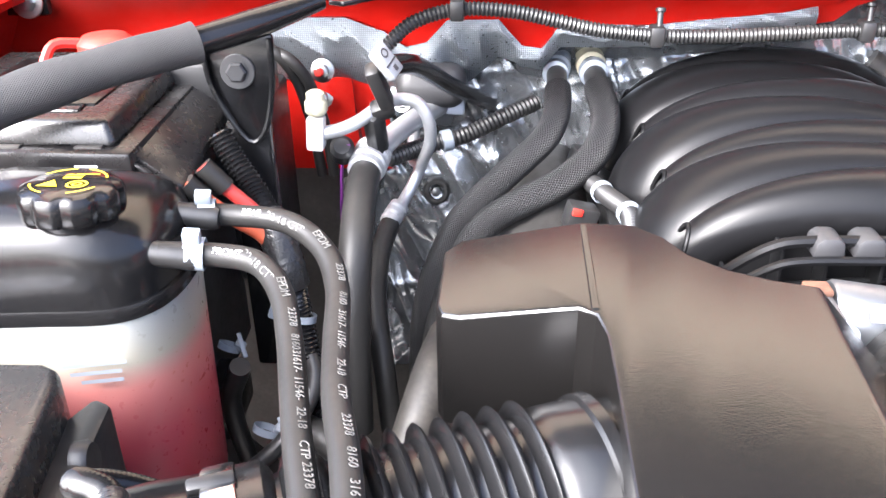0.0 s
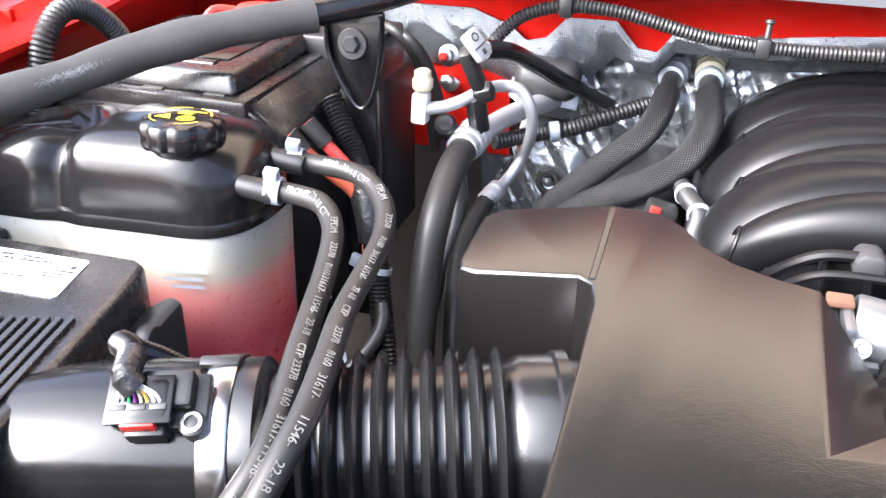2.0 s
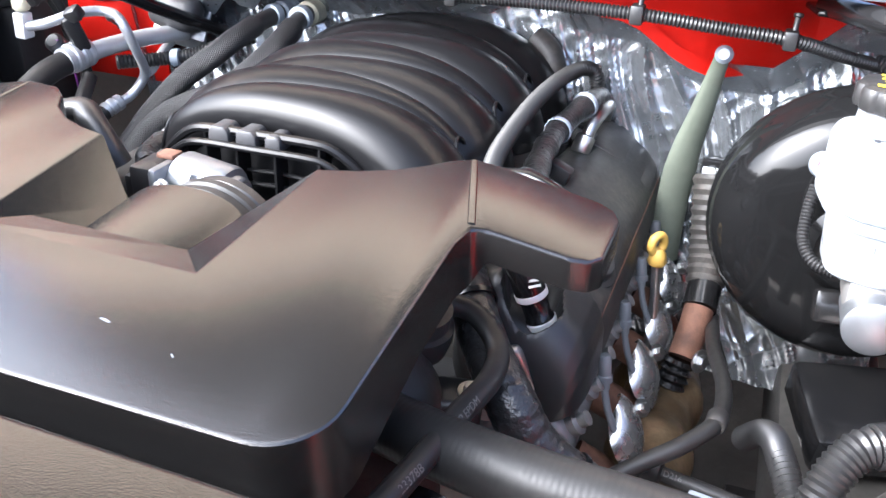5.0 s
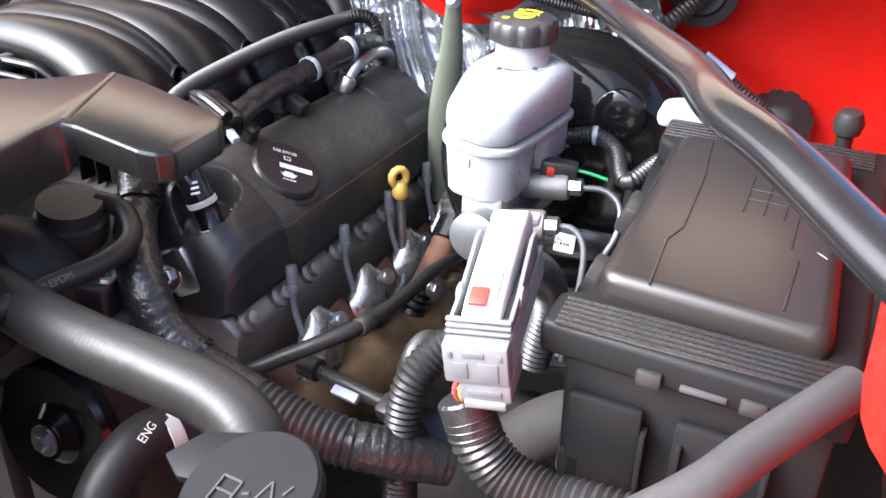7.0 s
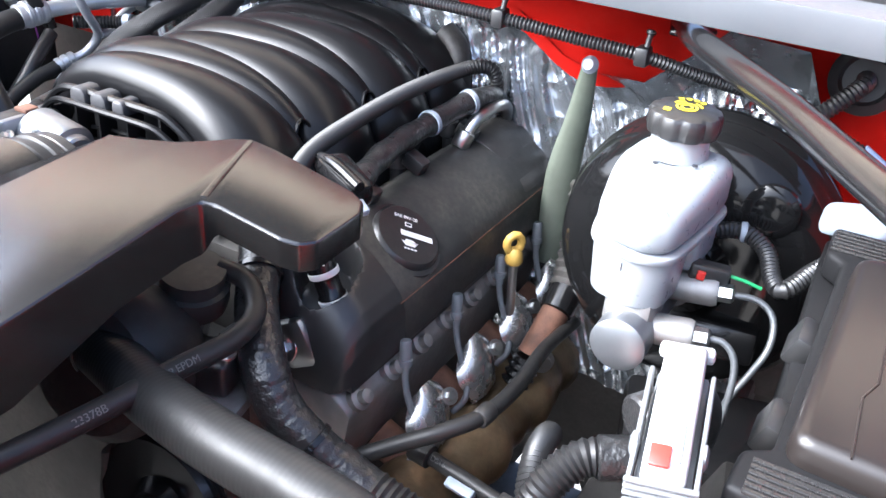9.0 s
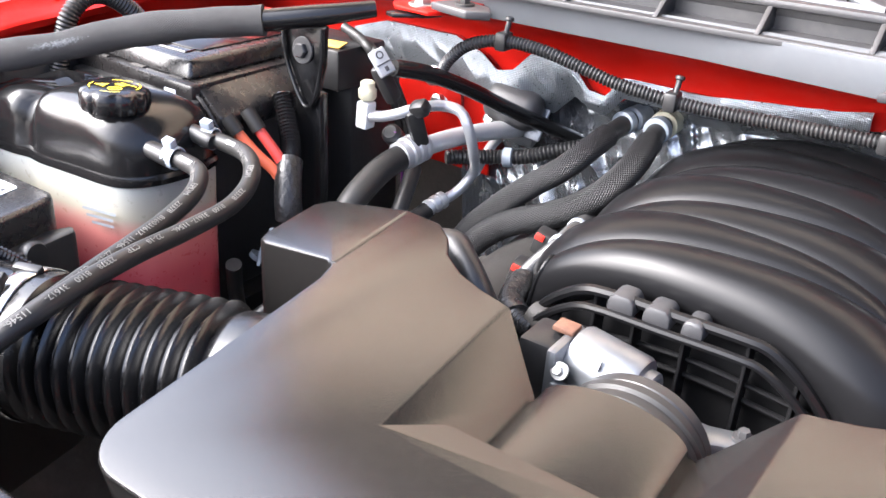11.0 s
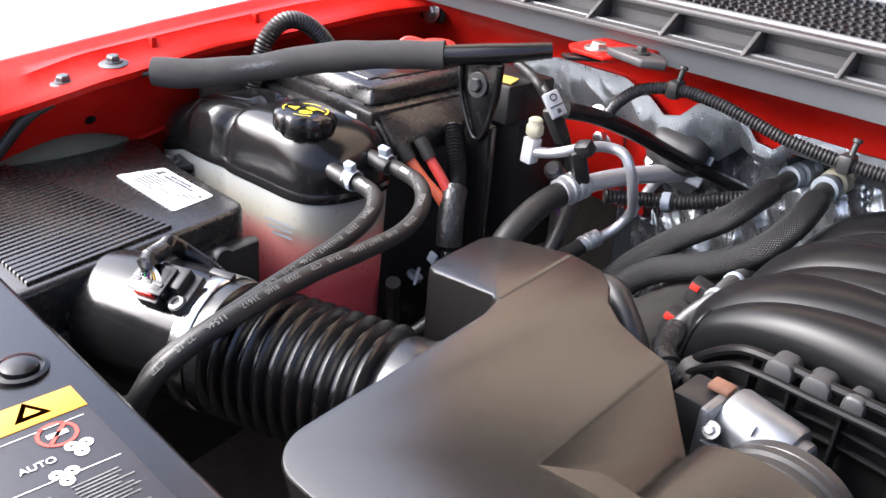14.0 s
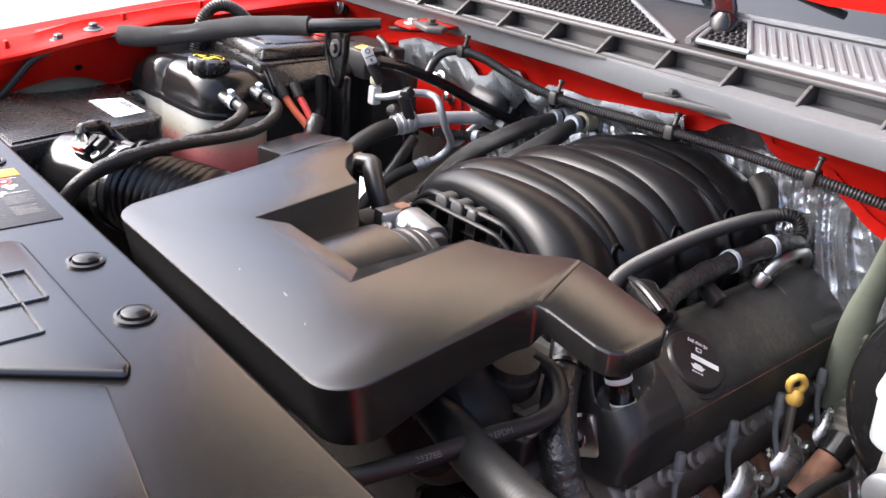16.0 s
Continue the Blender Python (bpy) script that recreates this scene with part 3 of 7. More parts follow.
part("panel_rim", tube([(0.090, 0.972, raised(0.972)), (0.080, 1.02, raised(1.02)), (0.078, 1.072, raised(1.075)), (0.12, 1.082, raised(1.085)), (0.45, 1.090, raised(1.09)), (0.80, 1.095, raised(1.095))], 0.005, 8), GREY, tray, "light rim round the raised panel")
for k in range(40):
    x = 0.190 + 0.0150 * k
    pts = [(x, 0.982), (x + 0.009, 0.982), (x + 0.009 - 0.055, 1.062), (x - 0.055, 1.062)]
    part("panel_rib", prism(pts, lambda a, b: raised(b) - 0.004, lambda a, b: raised(b) + 0.0022, 0.001, seg=1), GREY, tray)

screen = thing("windscreen", (0, 1.2, 1.5), "dark glossy windscreen glass behind the cowl", "windscreen", kind="structure")
part("glass", sheet(24, 10, lambda u, v: Vector((-0.82 + 1.64 * u, 1.16 + 0.75 * v - 0.05 * math.cos((u - 0.5) * 2.6), 1.535 + 0.50 * v)), thick=0.004), GLASS_BLACK, screen)
wiper = thing("windscreen_wiper", (0.11, 1.05, 1.54), "black windscreen wiper arm on its pivot", "wiper")
part("pivot", lathe([(0.018, 0), (0.018, 0.02), (0.012, 0.028)], (0.098, 1.035, 1.515)), GLOSS, wiper)
part("arm", tube([(0.098, 1.030, 1.536), (0.075, 1.065, 1.548), (0.02, 1.12, 1.568), (-0.10, 1.175, 1.588), (-0.4, 1.21, 1.60)], 0.017, 12, flat=0.55), GLOSS, wiper)
part("blade", tube([(0.2, 1.145, 1.572), (-0.1, 1.20, 1.598), (-0.45, 1.205, 1.60)], 0.006, 8), RUBBER, wiper)



def cowl_plate(outline, bolts, label, z=1.4535):
    ob = thing("cowl_bracket", (outline[0][0], outline[0][1], z), label, "bracket")
    part("plate", prism(outline, z, z + 0.009, 0.002), GREY_DARK, ob)
    for x, y in bolts:
        bolt((x, y, z + 0.009), (0, 0, 1), 0.006, ob, mat=PLASTIC_DULL)
    return ob


cowl_plate([(0.098, 0.882), (0.236, 0.912), (0.276, 0.928), (0.256, 0.940), (0.112, 0.910)], [(0.129, 0.901), (0.249, 0.923)], "dark grey flat bracket bolted on the cowl edge", 1.441)
cowl_plate([(-0.340, 0.852), (-0.286, 0.836), (-0.264, 0.850), (-0.282, 0.876), (-0.328, 0.882)], [(-0.302, 0.860)], "dark grey flat bracket bolted beside the strut")

# ---- the open hood over the bay, behind the view, with added reflector pads ----
hood = thing("hood", (0, 0.98, 1.52), "open red hood with an added pale reflector and dark panel under it", "hood", kind="structure")
hood_dir, hood_out = Vector((0, -0.42, 0.907)), Vector((0, 0.907, 0.42))


def hood_point(u, v, lift):
    s = 2 * u - 1
    return Vector((0.86 * s * (1 - 0.10 * v), 1.06, 1.56)) + hood_dir * (1.22 * v) + hood_out * (lift + 0.05 * (1 - s * s) - 0.03)


part("skin", sheet(24, 16, lambda u, v: hood_point(u, v, 0.05), thick=0.004), RED, hood)
part("inner_frame", sheet(24, 16, lambda u, v: hood_point(u, v, 0.02 + 0.015 * math.cos(u * 25) * math.cos(v * 16)), thick=0.003), RED, hood)


def pad_edge(u):
    """How far up the added pale reflector reaches before the dark panel overlaps it on a slant."""
    return lerp_table([(0.0, 0.40), (0.1, 0.36), (0.2, 0.32), (0.3, 0.285), (0.4, 0.26), (0.5, 0.24), (0.65, 0.235), (1.0, 0.235)], u)


# unseen dark and pale sheets, added to shape what the engine cover reflects
part("dark_mask_pad", sheet(20, 12, lambda u, v: hood_point(0.04 + 0.92 * u, pad_edge(0.04 + 0.92 * u) * (1 - v) + 0.95 * v, -0.004), thick=0.008), FUSE_BASE, hood)
part("reflector_pad", sheet(20, 12, lambda u, v: hood_point(0.02 + 0.96 * u, 0.06 + (pad_edge(0.02 + 0.96 * u) - 0.06) * v, -0.004 + 0.006 * math.sin(u * 19) * math.sin(v * 13)), thick=0.008), HOOD_REFLECTOR, hood)

# ---- engine cover ----
def CZ(x, y):
    """Height of the cover: one gentle slope, with a wing on each side that falls away outwards."""
    z = 1.3085 + 0.13 * (y - 0.355)
    return z - 0.185 * max(0.0, -0.189 - x) - 0.215 * max(0.0, x - 0.284 + 0.32 * (y - 0.517))


def corner(x, y, r, a, b, n=9):
    """Points of a rounded corner about (x, y), from angle a to angle b in degrees."""
    return [(x + r * math.cos(radians(a + (b - a) * k / n)), y + r * math.sin(radians(a + (b - a) * k / n))) for k in range(n + 1)]


cover_ob = thing("engine_cover", (0.04, 0.42, 1.2), "textured black plastic engine cover with a recessed throat", "engine cover")
right_front = [(-0.189, 0.523), (-0.1845, 0.505), (-0.1835, 0.440)] + corner(-0.1485, 0.3345, 0.035, 180, 270)
right_front += [(0.03, 0.2995)] + corner(0.2390, 0.3390, 0.0395, 270, 360) + [(0.2790, 0.440), (0.2795, 0.500), (0.2840, 0.519)]
right_wing = [(0.294, 0.523), (0.350, 0.528), (0.364, 0.534), (0.371, 0.546), (0.372, 0.600), (0.366, 0.613), (0.352, 0.618), (0.275, 0.616), (0.2537, 0.612)]
right_back = [(0.238, 0.604), (0.224, 0.592), (0.202, 0.577), (0.175, 0.566), (0.146, 0.558)]
left_back = [(-0.052, 0.553), (-0.076, 0.559), (-0.102, 0.569), (-0.124, 0.585), (-0.137, 0.604), (-0.155, 0.618), (-0.189, 0.621)]
left_wing = [(-0.272, 0.621), (-0.284, 0.610), (-0.286, 0.553), (-0.282, 0.543), (-0.271, 0.538), (-0.199, 0.531)]
cb = bmesh.new()
loop = [cb.verts.new((x, y, CZ(x, y))) for x, y in right_front + right_wing + right_back]
rec_r, rec_l = cb.verts.new((0.138, 0.4115, CZ(0.138, 0.4115))), cb.verts.new((-0.054, 0.4115, CZ(-0.054, 0.4115)))
rest = [cb.verts.new((x, y, CZ(x, y))) for x, y in left_back + left_wing]
nf, nw = len(right_front), len(right_wing)
cb.faces.new(loop[:nf] + loop[nf + nw - 1:] + [rec_r, rec_l] + rest[:len(left_back)])
cb.faces.new(loop[nf - 1:nf + nw])
cb.faces.new(rest[len(left_back) - 1:] + loop[:1])


def drop(x, y):
    if x < -0.186:
        return 0.085
    if x > 0.285 and y > 0.5:
        return 0.024
    return 0.060 if y < 0.36 else 0.045


def skirted(row):
    low = [cb.verts.new((v.co.x, v.co.y + (0.012 if v.co.y < 0.35 else 0), v.co.z - drop(v.co.x, v.co.y))) for v in row]
    for a, b, c, d in zip(row, row[1:], low[1:], low):
        cb.faces.new((a, d, c, b))


skirted(rest + loop)
# the throat: sloped flanks, a shallow barrel and the slope in front of it
AX, AR = 0.0435, 0.0505
nseg = 14
barrel_f = [cb.verts.new((AX - AR * math.cos(math.pi * k / nseg), 0.457 - 0.017 * math.sin(math.pi * k / nseg), 1.2895 + 0.0115 * math.sin(math.pi * k / nseg))) for k in range(nseg + 1)]
barrel_b = [cb.verts.new((AX - AR * math.cos(math.pi * k / nseg), 0.529 + 0.006 * math.sin(math.pi * k / nseg), 1.2935 + 0.0165 * math.sin(math.pi * k / nseg))) for k in range(nseg + 1)]
for k in range(nseg):
    cb.faces.new((barrel_f[k], barrel_f[k + 1], barrel_b[k + 1], barrel_b[k]))
foot_lf, foot_lb = cb.verts.new((-0.0105, 0.4545, 1.2855)), cb.verts.new((-0.0105, 0.527, 1.2875))
foot_rf, foot_rb = cb.verts.new((0.0975, 0.4545, 1.2855)), cb.verts.new((0.0975, 0.535, 1.2875))
cb.faces.new((barrel_f[0], barrel_b[0], foot_lb, foot_lf))
cb.faces.new((barrel_f[-1], foot_rf, foot_rb, barrel_b[-1]))
ledge_l, ledge_r = cb.verts.new((-0.0236, 0.4405, 1.3135)), cb.verts.new((0.1097, 0.4405, 1.3135))
cb.faces.new((rest[0], rec_l, ledge_l, foot_lf, foot_lb))
cb.faces.new((rec_r, loop[-1], foot_rb, foot_rf, ledge_r))
cb.faces.new((rec_l, rec_r, ledge_r, ledge_l))
cb.faces.new((ledge_l, ledge_r, foot_rf, *barrel_f[::-1], foot_lf))
bmesh.ops.recalc_face_normals(cb, faces=cb.faces)
inside = set(barrel_f + barrel_b + [foot_lf, foot_lb, foot_rf, foot_rb, ledge_l, ledge_r])
folds = [e for e in cb.edges if len(e.link_faces) == 2 and e.calc_face_angle(0) > radians(14) and not any(v in inside for v in e.verts) and min(v.co.z for v in e.verts) > 1.28]
bmesh.ops.bevel(cb, geom=folds, offset=0.0030, segments=3, profile=0.5, affect="EDGES", clamp_overlap=False)
part("shell", cb, COVER, cover_ob, sharp=26)
gr = bmesh.new()
tube([(-0.189, 0.528, CZ(0, 0.528) - 0.0006), (-0.189, 0.57, CZ(0, 0.57) - 0.0002), (-0.189, 0.617, CZ(0, 0.617) - 0.001)], 0.0026, 8, bm=gr, flat=0.5)
part("panel_line", gr, COVER, cover_ob)
gr = bmesh.new()
tube([(0.2818, 0.524, CZ(0, 0.524) - 0.0006), (0.268, 0.567, CZ(0, 0.567) - 0.0002), (0.2545, 0.609, CZ(0, 0.609) - 0.001)], 0.0030, 8, bm=gr, flat=0.5)
part("panel_line", gr, COVER, cover_ob)
for a, b, w in (((0.1085, 0.3555), (0.1175, 0.3545), 0.0010), ((0.1675, 0.343), (0.1715, 0.341), 0.0005), ((0.0395, 0.346), (0.0425, 0.3445), 0.0005)):
    sc_ = [(a[0], a[1] - w * 0.4), (b[0] - 0.001, b[1] - w), (b[0], b[1]), ((a[0] + b[0]) / 2, (a[1] + b[1]) / 2 + w), (a[0] + 0.0008, a[1] + w * 0.6)]
    part("scratch", prism(sc_, lambda x, y: CZ(x, y) - 0.0010, lambda x, y: CZ(x, y) + 0.00025, 0), GREY, cover_ob, "pale scratch in the cover")

# ---- intake manifold ----
MX, MHALF = 0.046, 0.150
mani = thing("intake_manifold", (MX, 0.87, 1.15), "satin black plastic intake manifold with arched runners", "intake manifold")


def runner(y, side, fat=1.0):
    """One intake runner: an arch from head to head, fat and proud at the foot that it feeds, and at the other end
    thin, with an arched mouth cut into its outer face."""
    bm = bmesh.new()
    n, steps = 24, 36

    def spine(f):
        a = math.pi * min(max(f, 0.0), 1.0)
        c, sn = math.cos(a), max(math.sin(a), 0.0)
        return Vector((MX - side * MHALF * math.copysign(abs(c) ** 0.85, c), y, 1.205 + 0.112 * sn ** 0.72))

    rows = []
    for i in range(steps + 1):
        row = []
        for k in range(n):
            c, sn = math.cos(2 * math.pi * k / n), math.sin(2 * math.pi * k / n)
            f0 = 0.20 * max(0.0, sn) ** 0.55
            f = f0 + (1 - f0) * i / steps
            q = spine(f)
            t = (spine(f + 0.015) - spine(f - 0.015)).normalized()
            g = f * f * (3 - 2 * f)
            wide, high = fat * (0.0185 + 0.015 * g + 0.0235 * g * g), 0.022 + 0.014 * g
            row.append(bm.verts.new(q + Vector((0, wide * c, 0)) + Vector((-t.z * side, 0, t.x * side)) * (high * sn)))
        rows.append(row)
    for a, b in zip(rows, rows[1:]):
        for k in range(n):
            bm.faces.new((a[k], a[(k + 1) % n], b[(k + 1) % n], b[k]))
    bm.faces.new(rows[-1][::-1])
    mouth = [v.co.copy() for v in rows[0][:n // 2 + 1]]
    bmesh.ops.recalc_face_normals(bm, faces=bm.faces)
    return bm, mouth


for k in range(7):
    side = 1 if k % 2 == 0 else -1
    arch, mouth = runner((0.706, 0.760, 0.814, 0.879, 0.936, 0.998, 1.050)[k], side, (1.0, 1.0, 1.05, 1.0, 1.05, 1.0, 0.9)[k])
    part("runner", arch, MANIFOLD, mani, sharp=60)
    part("mouth_rim", tube(mouth, 0.0021, 8, step=0.004), MANIFOLD, mani)
    foot = sum(mouth, Vector()) / len(mouth)
    bolt((foot.x + side * 0.010, foot.y, foot.z - 0.010), (-side * 0.9, 0, 0.4), 0.0055, mani, mat=GREY_DARK)
part("plenum", sheet(40, 26, lambda u, v: Vector((MX - 0.146 * math.copysign(abs(math.cos(math.pi * u)) ** 0.85, math.cos(math.pi * u)), 0.700 + 0.39 * v, 1.185 + 0.134 * math.sin(math.pi * u) ** 0.75)), thick=0.004), MANIFOLD, mani)
for sx in (-1, 1):
    part("flange_rail", box((MX + sx * 0.170, 0.885, 1.222), (0.030, 0.44, 0.035), 0.004), PLASTIC, mani)
LIPTOP = [(-0.088, 0.668, 1.262), (-0.072, 0.664, 1.283), (-0.045, 0.660, 1.304), (-0.02, 0.658, 1.310), (0.03, 0.657, 1.311), (0.085, 0.658, 1.311), (0.105, 0.660, 1.307), (0.13, 0.664, 1.288), (0.155, 0.668, 1.258), (0.165, 0.67, 1.24)]
part("front_lip", tube(LIPTOP, 0.0045, 8), MANIFOLD, mani)
part("front_lip", tube([(x, y - 0.012, z - 0.010) for x, y, z in LIPTOP], 0.0035, 8), MANIFOLD, mani)
part("front_web", sheet(20, 4, lambda u, v: Vector((-0.085 + 0.245 * u, 0.692 + 0.006 * v, 1.18 + (lerp_table([(p[0], p[2]) for p in LIPTOP], -0.085 + 0.245 * u) - 1.18) * v)), thick=0.003), FUSE_BASE, mani)
for k, x in enumerate((-0.072, -0.034, 0.0, 0.041, 0.088, 0.126, 0.149)):
    zt = lerp_table([(p[0], p[2]) for p in LIPTOP], x) - 0.006
    part("stiffening_rib", box((x, 0.676, (zt + 1.19) / 2), (0.003, 0.022, zt - 1.19), 0.0008, (0, 0, 0)), FUSE_BASE, mani)
for z in (1.262, 1.276):
    part("stiffening_rib", tube([(-0.06, 0.684, z - 0.022), (0.04, 0.678, z - 0.010), (0.14, 0.684, z - 0.022)], 0.0025, 8), FUSE_BASE, mani)
for x, s in ((-0.007, 1), (0.022, 1), (0.050, 0.75)):
    part("mould_tab", prism([(x - 0.0115 * s, 1.300), (x + 0.0115 * s, 1.300), (x + 0.0105 * s, 1.310 + 0.002 * s), (x + 0.006 * s, 1.311 + 0.0055 * s), (x - 0.006 * s, 1.311 + 0.0055 * s), (x - 0.0105 * s, 1.310 + 0.002 * s)], 0.648, 0.672, 0.003,
                          m=Matrix(((1, 0, 0, 0), (0, 0, 1, 0), (0, 1, 0, 0), (0, 0, 0, 1)))), GREY_DARK, mani, "charcoal moulded tab")

# ---- throttle body ----
throttle = thing("throttle_body", (0.03, 0.60, 1.2), "cast aluminium throttle body with motor housing", "throttle body")
part("motor_housing", lathe([(0.012, -0.028), (0.0245, -0.029), (0.0262, -0.026), (0.0262, 0.022), (0.0245, 0.025), (0.019, 0.0265), (0.0185, 0.033), (0.016, 0.035), (0.002, 0.035)], (0.009, 0.606, 1.275), (1, -0.08, -0.10), 32), ALU, throttle)
part("gear_case", box((-0.024, 0.596, 1.268), (0.009, 0.050, 0.062), 0.004), ALU, throttle)
part("gear_case_rib", box((-0.012, 0.574, 1.270), (0.020, 0.008, 0.008), 0.002), ALU, throttle)
part("connector", box((-0.042, 0.600, 1.266), (0.027, 0.040, 0.058), 0.004), PLASTIC, throttle)
part("latch", box((-0.029, 0.606, 1.3005), (0.018, 0.016, 0.005), 0.002), RUST, throttle, "brown connector latch")
part("bore", lathe([(0.052, -0.02), (0.056, -0.018), (0.056, -0.008), (0.0525, -0.006), (0.0525, -0.003), (0.055, -0.001), (0.055, 0.004), (0.0515, 0.006), (0.0515, 0.010), (0.054, 0.012), (0.054, 0.018), (0.049, 0.022)], (0.047, 0.548, 1.252), (0, 1, 0.1), 48, closed=False), RUBBER, throttle, "black ribbed throttle seal")
part("bore_ring", lathe([(0.049, -0.008), (0.051, -0.006), (0.051, 0.002), (0.049, 0.004)], (0.047, 0.580, 1.253), (0, 1, 0.1), 48, closed=False), PLASTIC, throttle)
part("flange_arm", prism([(0.040, 0.585), (0.075, 0.582), (0.112, 0.598), (0.122, 0.610), (0.113, 0.621), (0.085, 0.612), (0.040, 0.612)], 1.250, 1.264, 0.004), ALU, throttle)
bolt((0.109, 0.609, 1.264), (0, 0, 1), 0.0045, throttle, mat=GREY_DARK)
bolt((-0.016, 0.574, 1.284), (0, -1, 0.6), 0.004, throttle)
bolt((-0.012, 0.573, 1.262), (0, -1, 0.4), 0.004, throttle)
part("sticker", box((0.004, 0.5815, 1.2965), (0.012, 0.012, 0.0012), 0.0002, (47, 3, 0)), PAPER, throttle)
part("duct_boot", tube([(0.046, 0.46, 1.25), (0.046, 0.53, 1.252), (0.046, 0.57, 1.254)], 0.049, 28), RUBBER, throttle)

# ---- engine block and heads: dark mass below the visible parts ----
block = thing("engine_block", (0.04, 0.85, 0.75), "grimy cast engine block between the heads", "engine")
part("block", prism([(-0.20, 0.66), (0.27, 0.66), (0.27, 1.08), (-0.20, 1.08)], 0.72, 1.19, 0.02), DARK, block)
part("front_case", prism([(-0.17, 0.52), (0.22, 0.52), (0.24, 0.66), (-0.18, 0.66)], 0.72, 1.10, 0.02), DARK, block)

# ---- air box ----
air = thing("air_filter_box", (-0.62, 0.4, 1.0), "black plastic air filter box with a ribbed lid", "air box")
AZ = lambda x, y: 1.297 + 0.045 * (x + 0.52) + 0.03 * (y - 0.42)
lid = [(-0.470, 0.262), (-0.476, 0.30), (-0.507, 0.488), (-0.512, 0.503), (-0.524, 0.509), (-0.66, 0.516), (-0.765, 0.540), (-0.785, 0.53), (-0.80, 0.40), (-0.80, 0.24), (-0.485, 0.25)]
part("lid", prism(lid, lambda x, y: AZ(x, y) - 0.05, AZ, 0.006, seg=3), AIRBOX, air)
part("lower_case", prism([(x * 1.0 + (0.004 if x > -0.6 else -0.004), y) for x, y in lid], 1.02, lambda x, y: AZ(x, y) - 0.05, 0.004, grow=-0.04), PLASTIC, air)
part("side_wall", prism([(-0.476, 0.30), (-0.470, 0.32), (-0.486, 0.505), (-0.500, 0.512), (-0.51, 0.49)], 1.12, lambda x, y: AZ(x, y) - 0.030, 0.004), PLASTIC, air)
for k in range(33):
    x = -0.512 - 0.0083 * k
    y1, y0 = 0.423 - 0.0016 * k, 0.277
    pts = [(x - 0.0028, y1), (x + 0.0028, y1), (x + 0.0288, y0), (x + 0.0232, y0)]
    part("lid_rib", prism(pts, lambda a, b: AZ(a, b) - 0.001, lambda a, b: AZ(a, b) + 0.0036, 0.0007, seg=1), AIRBOX, air)
part("round_boss", lathe([(0.013, -0.004), (0.013, 0.003), (0.011, 0.006), (0.004, 0.0065)], (-0.487, 0.462, 1.262), (1, 0.12, 0.1), 24), PLASTIC, air)
lm = plane_at((-0.604, 0.470, AZ(-0.604, 0.470) + 0.0012), (1, 0.0, 0.045), (0, 1, 0.03))
sticker = part("emission_sticker", prism([(-0.672, 0.4475), (-0.5475, 0.444), (-0.5445, 0.447), (-0.5535, 0.4925), (-0.556, 0.495), (-0.660, 0.4985), (-0.663, 0.496), (-0.674, 0.451)], lambda x, y: AZ(x, y) + 0.0002, lambda x, y: AZ(x, y) + 0.0010, 0), PAPER, air, "white printed emission sticker")
rr = random.Random(4)
lettering("VEHICLE EMISSION", 0.0052, lm @ pose(-0.006, 0.0195, 0.0004), BLACK_INK, sticker)
lettering("CONTROL INFORMATION", 0.0052, lm @ pose(-0.004, 0.0145, 0.0004), BLACK_INK, sticker)
for i in range(6):
    bars([(-0.05 + 0.001 * (i % 2), 0.008 - 0.0042 * i, 0.03 + 0.035 * rr.random())], lm, BLACK_INK, sticker, h=0.0020)
for i in range(4):
    bars([(-0.045 + 0.05 * rr.random(), 0.006 - 0.0042 * i, 0.02)], lm @ pose(0.03, 0, 0), BLACK_INK, sticker, h=0.0020)
qb = bmesh.new()
for i in range(9):
    for j in range(9):
        if rr.random() < 0.55:
            box(lm @ Vector((-0.049 + 0.0011 * i, 0.0125 + 0.0011 * j, 0.0005)), (0.0010, 0.0010, 0.0002), 0, None, qb)
part("data_patch", qb, BLACK_INK, sticker)
part("tick_frame", box(lm @ Vector((0.0455, 0.012, 0.0004)), (0.0045, 0.0045, 0.0003), 0.0002), BLACK_INK, sticker)

# mass airflow tube, clamp and bellows, all on one axis
A0, A1 = Vector((-0.462, 0.365, 1.243)), Vector((-0.185, 0.462, 1.252))
AXD = (A1 - A0).normalized()
on_axis = lambda d: A0 + AXD * d
duct = thing("intake_duct", tuple(on_axis(0.15) - Vector((0, 0, 0.07))), "black ribbed rubber intake duct from air box to cover", "air duct")
part("meter_tube", lathe([(0.053, -0.055), (0.0575, -0.022), (0.060, 0.01), (0.060, 0.055), (0.0585, 0.075), (0.0585, 0.09)], on_axis(0), AXD, 44, closed=False), PLASTIC_GLOSS, duct, "smooth glossy black air meter tube")
part("clamp_band", lathe([(0.0600, 0.078), (0.0607, 0.079), (0.0607, 0.094), (0.0600, 0.095)], on_axis(0), AXD, 44, closed=False), STEEL_BAND, duct, "wide stainless hose clamp")
part("clamp_latch", box(on_axis(0.078) + Vector((0.0, 0.012, 0.060)), (0.024, 0.008, 0.006), 0.002, (15, 0, 20)), PLASTIC, duct)
part("clamp_latch", box(on_axis(0.080) + Vector((-0.012, -0.040, 0.045)), (0.016, 0.014, 0.008), 0.002, (-40, 0, 20)), PLASTIC, duct)
prof = [(0.0575, 0.09), (0.0590, 0.096), (0.0590, 0.108), (0.0540, 0.112)]
